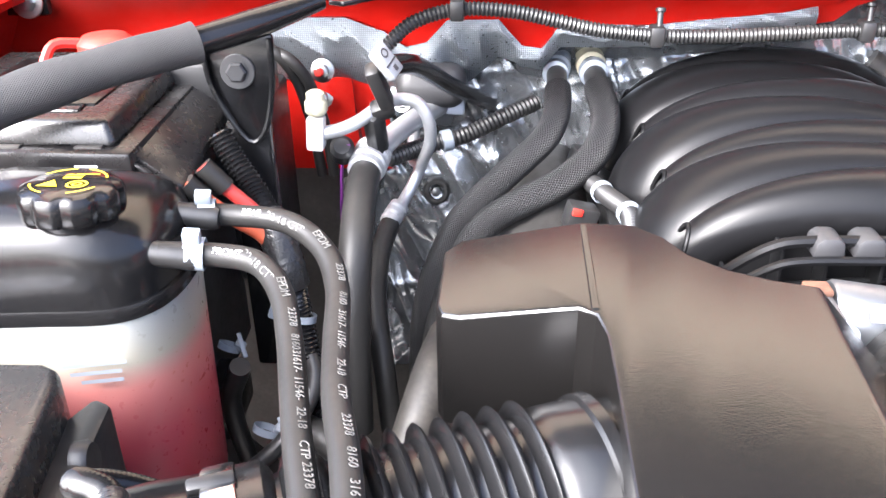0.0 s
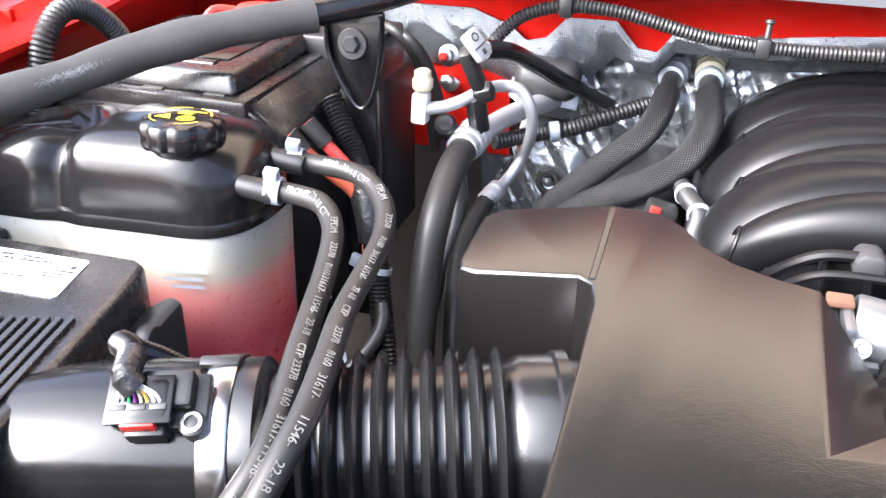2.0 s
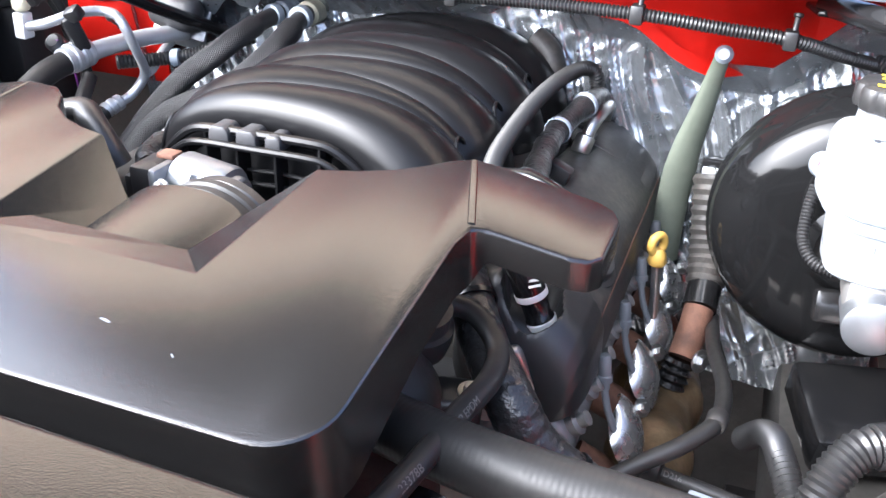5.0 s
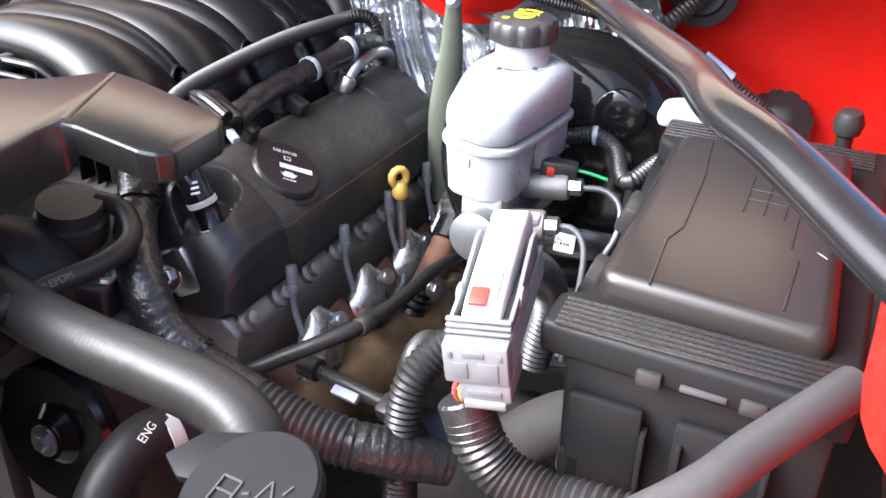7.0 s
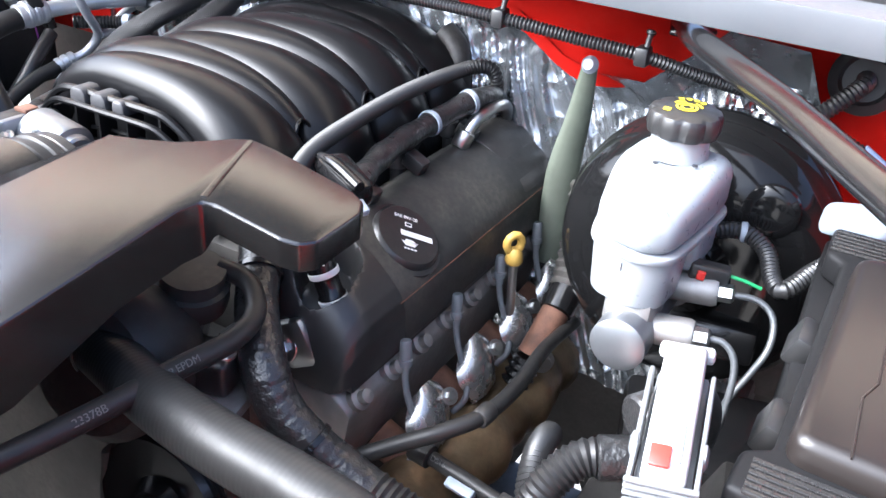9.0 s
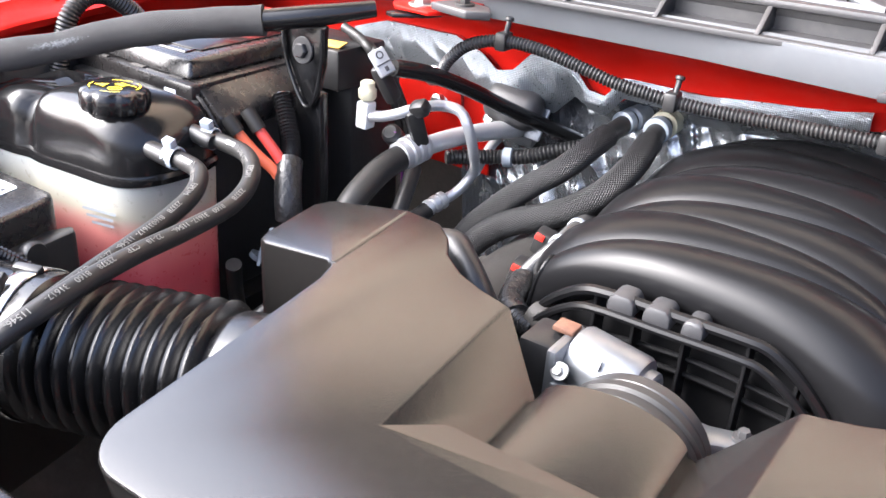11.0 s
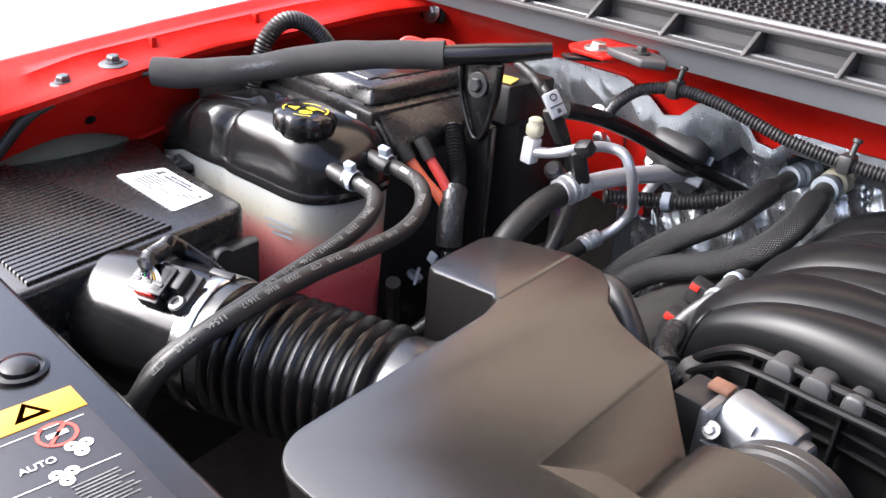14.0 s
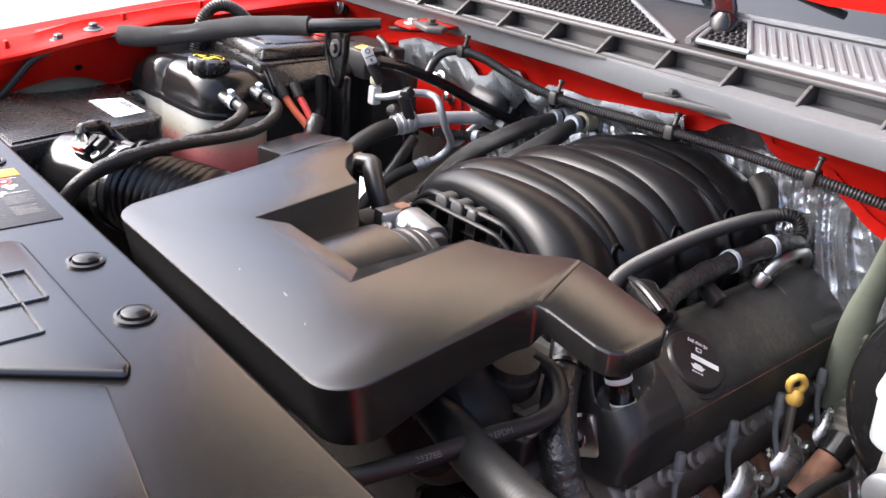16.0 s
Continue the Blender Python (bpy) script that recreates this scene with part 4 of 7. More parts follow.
for k in range(10):
    d = 0.114 + 0.0142 * k
    prof += [(0.0500, d), (0.0505, d + 0.0025), (0.0580, d + 0.0055), (0.0600, d + 0.0075), (0.0580, d + 0.0095), (0.0505, d + 0.0125)]
prof += [(0.0520, 0.258), (0.0540, 0.262), (0.0540, 0.282), (0.0565, 0.284), (0.0565, 0.291), (0.0500, 0.293), (0.0500, 0.345)]
part("bellows", lathe(prof, on_axis(0), AXD, 48, closed=False), BELLOWS, duct)
maf = thing("airflow_sensor", tuple(on_axis(0.052) + Vector((0, -0.01, 0.06))), "black airflow sensor plug with coloured wires", "sensor")
SN = Vector((0, -0.53, 0.85))
SN = (SN - AXD * SN.dot(AXD)).normalized()
sp = on_axis(0.0516) + SN * 0.060
rotm = plane_at(sp, AXD, SN.cross(AXD))


def local_box(m, c, s, bev=0.0015, bm=None):
    bm2 = box((0, 0, 0), s, bev)
    bmesh.ops.transform(bm2, matrix=m @ Matrix.Translation(c), verts=bm2.verts)
    if bm is None:
        return bm2
    tmp = bpy.data.meshes.new("tmp")
    bm2.to_mesh(tmp)
    bm2.free()
    bm.from_mesh(tmp)
    bpy.data.meshes.remove(tmp)
    return bm


part("base_plate", local_box(rotm, (0.010, 0.008, 0.003), (0.048, 0.032, 0.008)), PLASTIC, maf)
part("sensor_head", local_box(rotm, (0.012, 0.012, 0.010), (0.030, 0.022, 0.014), 0.003), PLASTIC, maf)
plug_ = part("plug", local_box(rotm, (0.0, 0.004, 0.012), (0.034, 0.026, 0.018), 0.004), PLASTIC_GLOSS, maf)
part("plug_foot", local_box(rotm, (0.002, -0.009, 0.006), (0.022, 0.010, 0.012), 0.002), PLASTIC, maf)
for k in range(3):
    part("plug_slot", local_box(rotm, (-0.011 + 0.011 * k, -0.001, 0.0212), (0.009, 0.0035, 0.0012), 0.0004), GREY_DARK, plug_)
part("plug_rim", local_box(rotm, (0.0, 0.004, 0.019), (0.036, 0.028, 0.0024), 0.001), PLASTIC_GLOSS, plug_)
part("lock_tab", local_box(rotm, (0.0, -0.0085, 0.0155), (0.019, 0.006, 0.008), 0.0015), RED_PLASTIC, maf, "red locking tab")
part("lock_leg", local_box(rotm, (-0.007, -0.0095, 0.010), (0.004, 0.004, 0.006), 0.001), RED_PLASTIC, maf)
part("lock_leg", local_box(rotm, (0.007, -0.0095, 0.010), (0.004, 0.004, 0.006), 0.001), RED_PLASTIC, maf)
part("screw_ear", lathe([(0.0075, -0.002), (0.0075, 0.006), (0.006, 0.007)], rotm @ Vector((0.0265, -0.006, 0.002)), rotm.to_3x3() @ Vector((0, 0, 1)), 22), PLASTIC, maf)
part("screw", lathe([(0.0060, 0), (0.0060, 0.0015), (0.0040, 0.0018), (0.0036, 0.0004)], rotm @ Vector((0.0265, -0.006, 0.0085)), rotm.to_3x3() @ Vector((0, 0, 1)), 20), STEEL, maf)
loom_top = rotm @ Vector((-0.006, 0.013, 0.029))
for i, mt in enumerate((WHITE, GREY_LIGHT, WIRE_GREEN, PURPLE, CREAM, YELLOW, WHITE, WHITE)):
    a = rotm @ Vector((-0.0115 + 0.0033 * i, 0.002, 0.0205))
    part("wire", tube([tuple(a), tuple(rotm @ Vector((-0.010 + 0.0026 * i, 0.006, 0.0245))), tuple(loom_top)], 0.0010, 6, step=0.003), mt, maf)
loomp = [tuple(loom_top), (-0.424, 0.371, 1.326), (-0.442, 0.386, 1.318), (-0.456, 0.405, 1.300), (-0.448, 0.430, 1.275), (-0.430, 0.455, 1.24)]
part("loom", tube(loomp, 0.0082, 14, (0.0036, 0.0013)), PLASTIC_GLOSS, maf, "corrugated cable conduit")
part("loom_tape", tube([tuple(rotm @ Vector((-0.002, 0.009, 0.025))), tuple(loom_top), (-0.420, 0.368, 1.327)], 0.0078, 12), TAPE, maf)

# ---- coolant expansion tank ----
tank = thing("coolant_tank", (-0.62, 0.6, 1.07), "black-lidded milky coolant tank half full of pink coolant", "coolant tank")
SEAM = [(-0.80, 0.600), (-0.785, 0.565), (-0.74, 0.546), (-0.63, 0.548), (-0.555, 0.553), (-0.507, 0.557), (-0.483, 0.570), (-0.470, 0.595), (-0.467, 0.630), (-0.472, 0.660), (-0.49, 0.672), (-0.62, 0.676), (-0.76, 0.672), (-0.795, 0.645)]
ring = spline([(x, y, 0) for x, y in SEAM + [SEAM[0]]], 0.006)[:-1]
groove = lambda x: math.exp(-((x + 0.628) / 0.013) ** 2) + 0.8 * math.exp(-((x + 0.712) / 0.013) ** 2)
ctr = Vector((-0.62, 0.61, 0))


def tank_shell(levels, seamz, close_top):
    bm = bmesh.new()
    rings = []
    for z, k, puff in levels:
        row = []
        for i, p in enumerate(ring):
            d = p - ctr
            waist = 0.011 * groove(p.x)
            d2 = d * k
            d2.y -= math.copysign(waist, d.y) * puff
            zz = z + seamz(ctr.x + d2.x) - (0.011 * groove(ctr.x + d2.x) * min(1.0, z / 0.05) if puff >= 0.4 else 0.0)
            row.append(bm.verts.new((ctr.x + d2.x, ctr.y + d2.y, zz)))
        rings.append(row)
    n = len(ring)
    for a, b in zip(rings, rings[1:]):
        for i in range(n):
            bm.faces.new((a[i], a[(i + 1) % n], b[(i + 1) % n], b[i]))
    bm.faces.new(rings[0][::-1])
    if close_top:
        bm.faces.new(rings[-1])
    return bm


seam_z = lambda x: 1.297 - 0.030 * max(0, (-0.70 - x) / 0.1)
top_slope = lambda x: seam_z(x) - 1.297 - 0.020 * max(0, (-0.60 - x) / 0.2)
part("tank_body", tank_shell([(1.085 - 1.297, 0.93, 0.3), (1.09 - 1.297, 0.95, 0.3), (1.24 - 1.297, 0.975, 0.3), (1.285 - 1.297, 0.985, 0.3), (-0.002, 0.985, 0.3)], seam_z, True), TANK, tank, sharp=45)
part("seam_flange", tank_shell([(-0.0025, 1.0, 0.3), (0.004, 1.012, 0.3), (0.008, 1.0, 0.3)], seam_z, True), PLASTIC_GLOSS, tank)
lidlev = [(0.006, 0.985, 0.6), (0.022, 0.985, 1.0), (0.040, 0.965, 1.0), (0.054, 0.92, 1.0), (0.063, 0.84, 1.0), (0.069, 0.70, 0.9), (0.072, 0.45, 0.6), (0.073, 0.15, 0.4)]
part("lid", tank_shell(lidlev, lambda x: 1.297 + top_slope(x), True), PLASTIC_GLOSS, tank, "glossy black moulded tank top", sharp=60)
cap_c = Vector((-0.527, 0.590, 1.356))
tcap = part("cap", lathe([(0.026, -0.002), (0.0265, 0.004), (0.0325, 0.006, 1), (0.0335, 0.009, 1), (0.0335, 0.021, 1), (0.0315, 0.0245, 1), (0.027, 0.0262), (0.012, 0.0268), (0.002, 0.0268)], cap_c, (0.02, 0.07, 1), 64, scallop=(9, 0.0032)), PLASTIC_GLOSS, tank, "black scalloped cap with yellow symbols")
part("neck", lathe([(0.024, -0.03), (0.024, 0.0), (0.027, 0.002)], cap_c, n=32), PLASTIC_GLOSS, tank)
cm = plane_at(cap_c + Vector((0.0005, 0.0019, 0.0272)), (1, 0, -0.02), (0, 1, -0.07))


def ring_print(m, r, a0, a1, w, parent, mat=YELLOW_INK, n=14, name="print_arc"):
    bm = bmesh.new()
    rows = [[bm.verts.new(m @ Vector((q * math.cos(radians(a0 + (a1 - a0) * k / n)), q * math.sin(radians(a0 + (a1 - a0) * k / n)), 0.0003))) for q in (r - w / 2, r + w / 2)] for k in range(n + 1)]
    for a, b in zip(rows, rows[1:]):
        bm.faces.new((a[0], b[0], b[1], a[1]))
    return part(name, bm, mat, parent)


def shape_print(m, pts, parent, mat=YELLOW_INK, name="print_symbol"):
    bm = bmesh.new()
    bm.faces.new([bm.verts.new(m @ Vector((x, y, 0.0003))) for x, y in pts])
    return part(name, bm, mat, parent)


for a0, a1 in ((20, 80), (100, 150), (200, 250), (290, 335)):
    ring_print(cm, 0.0235, a0, a1, 0.0014, tcap)
ring_print(cm @ pose(0.008, -0.006, 0), 0.0062, 0, 360, 0.0016, tcap, n=24)
ring_print(cm @ pose(0.008, -0.006, 0), 0.0028, 0, 360, 0.0014, tcap, n=18)
shape_print(cm, [(-0.017, -0.011), (-0.003, -0.011), (-0.010, 0.001)], tcap)
shape_print(cm, [(-0.006, 0.004), (0.006, 0.004), (0.006, 0.009), (-0.006, 0.009)], tcap)
shape_print(cm, [(-0.006, 0.0105), (0.006, 0.0105), (0.006, 0.0125), (-0.006, 0.0125)], tcap)
shape_print(cm, [(-0.0005, 0.012), (0.0145, 0.013), (0.0155, 0.0145), (0.0005, 0.0137)], tcap)
part("mount_ear", prism([(-0.715, 0.515), (-0.69, 0.513), (-0.68, 0.545), (-0.72, 0.55)], 1.275, 1.283, 0.002), PLASTIC, tank)
bolt((-0.700, 0.527, 1.283), (0, 0, 1), 0.007, tank, mat=DARK)
bm_t = plane_at((-0.517, 0.553, 1.262), (0.97, 0.2, 0), (0, 0, 1))
bars([(-0.022, 0.004, 0.042), (-0.018, -0.003, 0.034), (-0.012, -0.010, 0.028)], bm_t @ pose(0, 0, 0.0005), GREY_LIGHT, tank, "level_mark", 0.003)
for py, pz in ((0.642, 1.336), (0.591, 1.331)):
    part("hose_spigot", lathe([(0.009, -0.02), (0.009, 0.03), (0.0075, 0.034)], (-0.482, py, pz), (1, 0.02, -0.12), 16), PLASTIC, tank)


def hose(name, pts, r, label, mat=None, cat="hose", ribs=None, n=14, group=""):
    ob = thing(name, pts[0], label, cat, group)
    part("tube", tube(pts, r, n, ribs), mat or RUBBER, ob)
    return ob


HR = [(-0.482, 0.642, 1.336), (-0.440, 0.650, 1.331), (-0.398, 0.641, 1.330), (-0.368, 0.615, 1.322), (-0.353, 0.577, 1.313), (-0.345, 0.522, 1.311), (-0.335, 0.461, 1.314), (-0.322, 0.409, 1.316), (-0.314, 0.365, 1.313), (-0.315, 0.332, 1.303), (-0.322, 0.302, 1.280), (-0.326, 0.285, 1.25), (-0.32, 0.28, 1.20)]
HF = [(-0.475, 0.591, 1.331), (-0.435, 0.596, 1.327), (-0.407, 0.588, 1.325), (-0.387, 0.562, 1.318), (-0.373, 0.519, 1.311), (-0.362, 0.475, 1.307), (-0.350, 0.428, 1.304), (-0.338, 0.385, 1.301), (-0.330, 0.345, 1.296), (-0.34, 0.315, 1.275), (-0.36, 0.30, 1.235), (-0.40, 0.29, 1.22)]
for nm, pts, word, more in (("coolant_hose", HR, "REAR", ("22-18 CTP", "EPDM")), ("coolant_hose", HF, "FRONT", ("EPDM",))):
    h = hose(nm, pts, 0.0084, "black rubber coolant hose printed " + word, group="tank hoses")
    lettering(word, 0.0064, on_hose(pts, 0.105, 0.0084, (0.25, -0.75, 0.75)), WHITE_INK, h)
    lettering("22-18 CTP", 0.0078, on_hose(pts, 0.165, 0.0084, (0.2, -0.9, 0.35)), WORN_INK, h)
    lettering("EPDM", 0.0080, on_hose(pts, 0.235, 0.0084, (0.4, -0.7, 0.55)), WORN_INK, h)
    for q in range(12):
        lettering(("23378", "8160", "31617-", "11546-", "22-18", "CTP")[q % 6], 0.0072, on_hose(pts, 0.30 + 0.048 * q, 0.0085, (0.45, -0.25, 0.85)), WORN_INK, h)
    cl = thing("hose_clamp", tuple(spline(pts)[4]), "white-zinc spring clamp on the coolant hose", "hose clamp", "hose clamps")
    cbm = lathe([(0.0102, -0.006), (0.0115, -0.006), (0.0115, 0.006), (0.0102, 0.006), (0.0102, -0.006)], spline(pts)[4], spline(pts)[6] - spline(pts)[3], 24, closed=False)
    part("band", cbm, GREY_LIGHT, cl)
    earm = plane_at(spline(pts)[4] + Vector((0, -0.003, 0.0150)), spline(pts)[6] - spline(pts)[3], (0, 1, 0.3))
    part("tab", local_box(earm, (0.0, 0.0, 0), (0.0115, 0.008, 0.009), 0.001), GREY_LIGHT, cl)
    part("tab", local_box(earm, (0.0, -0.004, -0.012), (0.012, 0.003, 0.014), 0.0008), GREY_LIGHT, cl)
    part("dot", local_box(earm, (0.0, -0.0062, -0.010), (0.004, 0.002, 0.006), 0.0005), BLACK_INK, cl)

# ---- radiator cover panel ----
panel = thing("radiator_cover", (-0.05, 0.0, 1.3), "grey-black moulded plastic radiator cover panel", "cover panel")
PZ = 1.333
part("panel", prism([(-0.58, -0.30), (0.50, -0.30), (0.50, 0.215), (0.47, 0.243), (0.10, 0.247), (-0.45, 0.247), (-0.51, 0.236), (-0.55, 0.21), (-0.58, 0.15)], 1.295, PZ, 0.006, seg=3), COVER, panel)
plate_ol = [(-0.050, 0.172), (0.200, 0.174), (0.212, 0.166), (0.150, 0.080), (0.10, 0.0), (-0.03, 0.0), (-0.085, 0.07), (-0.062, 0.166)]
part("raised_plateau", prism(plate_ol, PZ - 0.002, PZ + 0.007, 0.0045, seg=3), COVER, panel)
part("side_step", prism([(0.214, 0.150), (0.50, 0.10), (0.50, -0.28), (0.12, -0.28), (0.115, 0.0), (0.155, 0.075)], PZ - 0.002, PZ + 0.003, 0.002), COVER, panel)
eb = bmesh.new()
for x0, y0, x1, y1 in ((-0.045, 0.095, 0.125, 0.135), (0.01, 0.070, 0.07, 0.155)):
    for a, b in (((x0, y0), (x1, y0)), ((x1, y0), (x1, y1)), ((x1, y1), (x0, y1)), ((x0, y1), (x0, y0))):
        tube([(*a, PZ + 0.0075), (*b, PZ + 0.0075)], 0.0016, 6, bm=eb, step=0.03)
part("emblem_outline", eb, COVER, panel)
for x, y in ((-0.310, 0.209), (0.004, 0.209), (0.124, 0.207)):
    pin = part("push_pin", lathe([(0.0175, 0.0), (0.0175, 0.0022), (0.0145, 0.0030), (0.0135, 0.0012), (0.0120, 0.0012), (0.0115, 0.0045), (0.007, 0.0065), (0.001, 0.0068)], (x, y, PZ), n=32), PLASTIC_GLOSS, panel)
lbl = part("warning_sticker", box((-0.188, 0.155, PZ + 0.0006), (0.165, 0.140, 0.0010), 0.0004), BLACK_INK, panel, "black warning sticker with an orange band")
part("orange_band", box((-0.262, 0.165, PZ + 0.0013), (0.024, 0.120, 0.0006), 0.0002), ORANGE_INK, lbl)
ltm = plane_at((-0.19, 0.155, PZ + 0.0013), (0, 1, 0), (-1, 0, 0))
rr = random.Random(9)
shape_print(ltm, [(0.030, 0.066), (0.052, 0.066), (0.041, 0.084)], lbl, BLACK_INK)
shape_print(ltm @ pose(0, 0, 0.0006), [(0.036, 0.069), (0.046, 0.069), (0.041, 0.0775)], lbl, ORANGE_INK)
shape_print(ltm, [(-0.02, 0.066), (0.002, 0.064), (0.006, 0.074), (-0.002, 0.072), (-0.006, 0.083), (-0.014, 0.074), (-0.019, 0.080)], lbl, BLACK_INK)
ring_print(ltm @ pose(0.045, 0.044, 0), 0.0105, 0, 360, 0.0022, lbl, RED_INK, 26)
shape_print(ltm, [(0.0375, 0.0375), (0.0392, 0.0360), (0.0525, 0.0500), (0.0508, 0.0517)], lbl, RED_INK)
shape_print(ltm, [(0.039, 0.042), (0.051, 0.042), (0.051, 0.046), (0.039, 0.046)], lbl, WHITE_INK)
lettering("AUTO", 0.0072, ltm @ pose(0.026, 0.024, 0.0004), WHITE_INK, lbl)
for cx, cy in ((0.050, 0.026), (0.034, 0.008)):
    for k in range(3):
        a = radians(120 * k + 20)
        ring_print(ltm @ pose(cx + 0.0045 * math.cos(a), cy + 0.0045 * math.sin(a), 0), 0.0026, 0, 360, 0.0030, lbl, WHITE_INK, 10)
for k in range(8):
    a = radians(45 * k)
    c, s_ = math.cos(a), math.sin(a)
    shape_print(ltm @ pose(-0.008, 0.028, 0), [(0.003 * c - 0.0008 * s_, 0.003 * s_ + 0.0008 * c), (0.003 * c + 0.0008 * s_, 0.003 * s_ - 0.0008 * c), (0.011 * c + 0.0008 * s_, 0.011 * s_ - 0.0008 * c), (0.011 * c - 0.0008 * s_, 0.011 * s_ + 0.0008 * c)], lbl, WHITE_INK)
for x0, y0 in ((0.032, -0.026), (-0.006, -0.026), (-0.046, -0.026), (0.032, -0.058), (-0.006, -0.058), (-0.046, -0.058)):
    for i in range(9):
        bars([(x0 + 0.001 * (i % 2), y0 + 0.023 - 0.0029 * i, 0.022 + 0.009 * rr.random())], ltm, WORN_INK, lbl, "printed_line", 0.0011)
for a, b in (((-0.062, 0.052), (0.064, 0.052)), ((-0.062, 0.010), (0.064, 0.006))):
    shape_print(ltm, [a, b, (b[0], b[1] + 0.0006), (a[0], a[1] + 0.0006)], lbl, WHITE_INK)
fan = thing("radiator_shroud", (0, 0.24, 0.9), "black plastic radiator shroud behind the cover panel", "shroud")
part("shroud_wall", box((-0.03, 0.225, 1.02), (1.2, 0.02, 0.54), 0.004), DARK, fan)
part("shroud_flange", box((-0.05, 0.262, 1.20), (0.9, 0.05, 0.012), 0.004), DARK, fan)
part("info_sticker", box((0.158, 0.2370, 1.262), (0.050, 0.0012, 0.045), 0.0004), PAPER, fan)
tray2 = thing("under_tray", (0, 0.5, 0.6), "dirty black splash tray under the engine", "splash tray")
part("tray", prism([(-0.8, 0.1), (0.8, 0.1), (0.8, 1.16), (-0.8, 1.16)], 0.58, 0.60, 0.004), DARK, tray2)
part("wheel_liner", sheet(10, 8, lambda u, v: Vector((-0.795 + 0.36 * v ** 1.5, 0.2 + 0.85 * u, 1.12 - 0.52 * v)), thick=0.004), DARK, tray2)
part("wheel_liner", sheet(10, 8, lambda u, v: Vector((0.93 - 0.30 * v * v, 0.2 + 0.85 * u, 1.10 - 0.48 * v)), thick=0.004), DARK, tray2)
part("tray_step", prism([(0.52, 0.72), (0.8, 0.72), (0.8, 1.16), (0.52, 1.16)], 0.60, 0.64, 0.004), DARK, tray2)
rail_ = thing("frame_rail", (0.6, 0.8, 0.9), "dirty black frame rail and brackets beside the engine", "frame rail")
part("rail", box((0.60, 0.78, 0.90), (0.12, 0.75, 0.14), 0.01), DARK, rail_)
part("cross_tube", tube([(0.60, 0.66, 1.0), (0.66, 0.72, 1.03), (0.74, 0.76, 1.03)], 0.028, 16), DARK, rail_)
part("bracket", box((0.63, 0.86, 1.02), (0.16, 0.12, 0.05), 0.01, (10, 0, 15)), GLOSS, rail_)
part("bracket", box((0.70, 0.70, 1.06), (0.06, 0.14, 0.05), 0.008, (0, 20, 10)), PLASTIC_DULL, rail_)

# ---- battery and fuse cover ----
batt = thing("battery_box", (-0.61, 0.78, 1.05), "black plastic battery cover with cable shroud", "battery")
part("case", box((-0.625, 0.785, 1.21), (0.215, 0.215, 0.28), 0.006), PLASTIC, batt)
part("lid_skirt", prism([(-0.735, 0.690), (-0.524, 0.682), (-0.530, 0.912), (-0.735, 0.912)], 1.325, 1.366, 0.004), BATTERY, batt)
part("lid_top", prism([(-0.722, 0.706), (-0.545, 0.700), (-0.552, 0.898), (-0.722, 0.898)], 1.366, 1.386, 0.005, seg=3, grow=0.07), AIRBOX, batt, "raised lid panel of the battery cover")
part("lid_window", box((-0.628, 0.80, 1.3865), (0.12, 0.13, 0.003), 0.0012), PLASTIC_GLOSS, batt)
for x in (-0.69, -0.625, -0.56):
    part("lid_slot", box((x, 0.694, 1.3664), (0.022, 0.006, 0.003), 0.001), DARK, batt)
emb = bmesh.new()
for a, b in (((-0.66, 0.72), (-0.575, 0.72)), ((-0.575, 0.72), (-0.585, 0.80)), ((-0.585, 0.80), (-0.66, 0.80)), ((-0.66, 0.80), (-0.66, 0.72)), ((-0.618, 0.72), (-0.622, 0.80))):
    tube([(*a, 1.3865), (*b, 1.3865)], 0.0015, 6, bm=emb, step=0.03)
for x, y, w, h in ((-0.64, 0.76, 0.02, 0.03), (-0.60, 0.765, 0.022, 0.008), (-0.60, 0.745, 0.012, 0.012)):
    box((x, y, 1.3868), (w, h, 0.0016), 0.0006, None, emb)
part("embossed_marks", emb, PLASTIC_GLOSS, batt)
part("cable_shroud", prism([(-0.530, 0.694), (-0.492, 0.690), (-0.488, 0.700), (-0.500, 0.850), (-0.530, 0.870)], lambda x, y: 1.318 - 0.2 * (x + 0.5), lambda x, y: 1.364 - 0.80 * max(0, x + 0.525), 0.003), BATTERY, batt, "sloping flap over the cable ends")
part("shroud_lip", tube([(-0.536, 0.690, 1.353), (-0.522, 0.689, 1.353), (-0.494, 0.687, 1.328), (-0.490, 0.687, 1.316)], 0.0022, 8), BATTERY, batt)
part("sticker", box((-0.560, 0.6825, 1.345), (0.018, 0.001, 0.022), 0.0003), PAPER, batt)
part("clip_slot", box((-0.615, 0.684, 1.348), (0.030, 0.006, 0.008), 0.002), DARK, batt)
part("positive_cap", lathe([(0.026, -0.005), (0.026, 0.008), (0.020, 0.014), (0.010, 0.016)], (-0.612, 0.872, 1.394), n=24), RED_PLASTIC, batt, "red terminal cap")
part("cap_strap", tube([(-0.634, 0.865, 1.402), (-0.652, 0.850, 1.404), (-0.658, 0.835, 1.388)], 0.005, 8), RED_PLASTIC, batt)
part("rear_tray", box((-0.535, 0.90, 1.36), (0.13, 0.09, 0.05), 0.004), PLASTIC, batt)
part("rear_tray_lower", box((-0.57, 0.93, 1.24), (0.20, 0.10, 0.20), 0.006), PLASTIC, batt)
part("yellow_tag", box((-0.49, 0.868, 1.388), (0.03, 0.02, 0.002), 0.0005, (8, 0, 10)), YELLOW, batt)
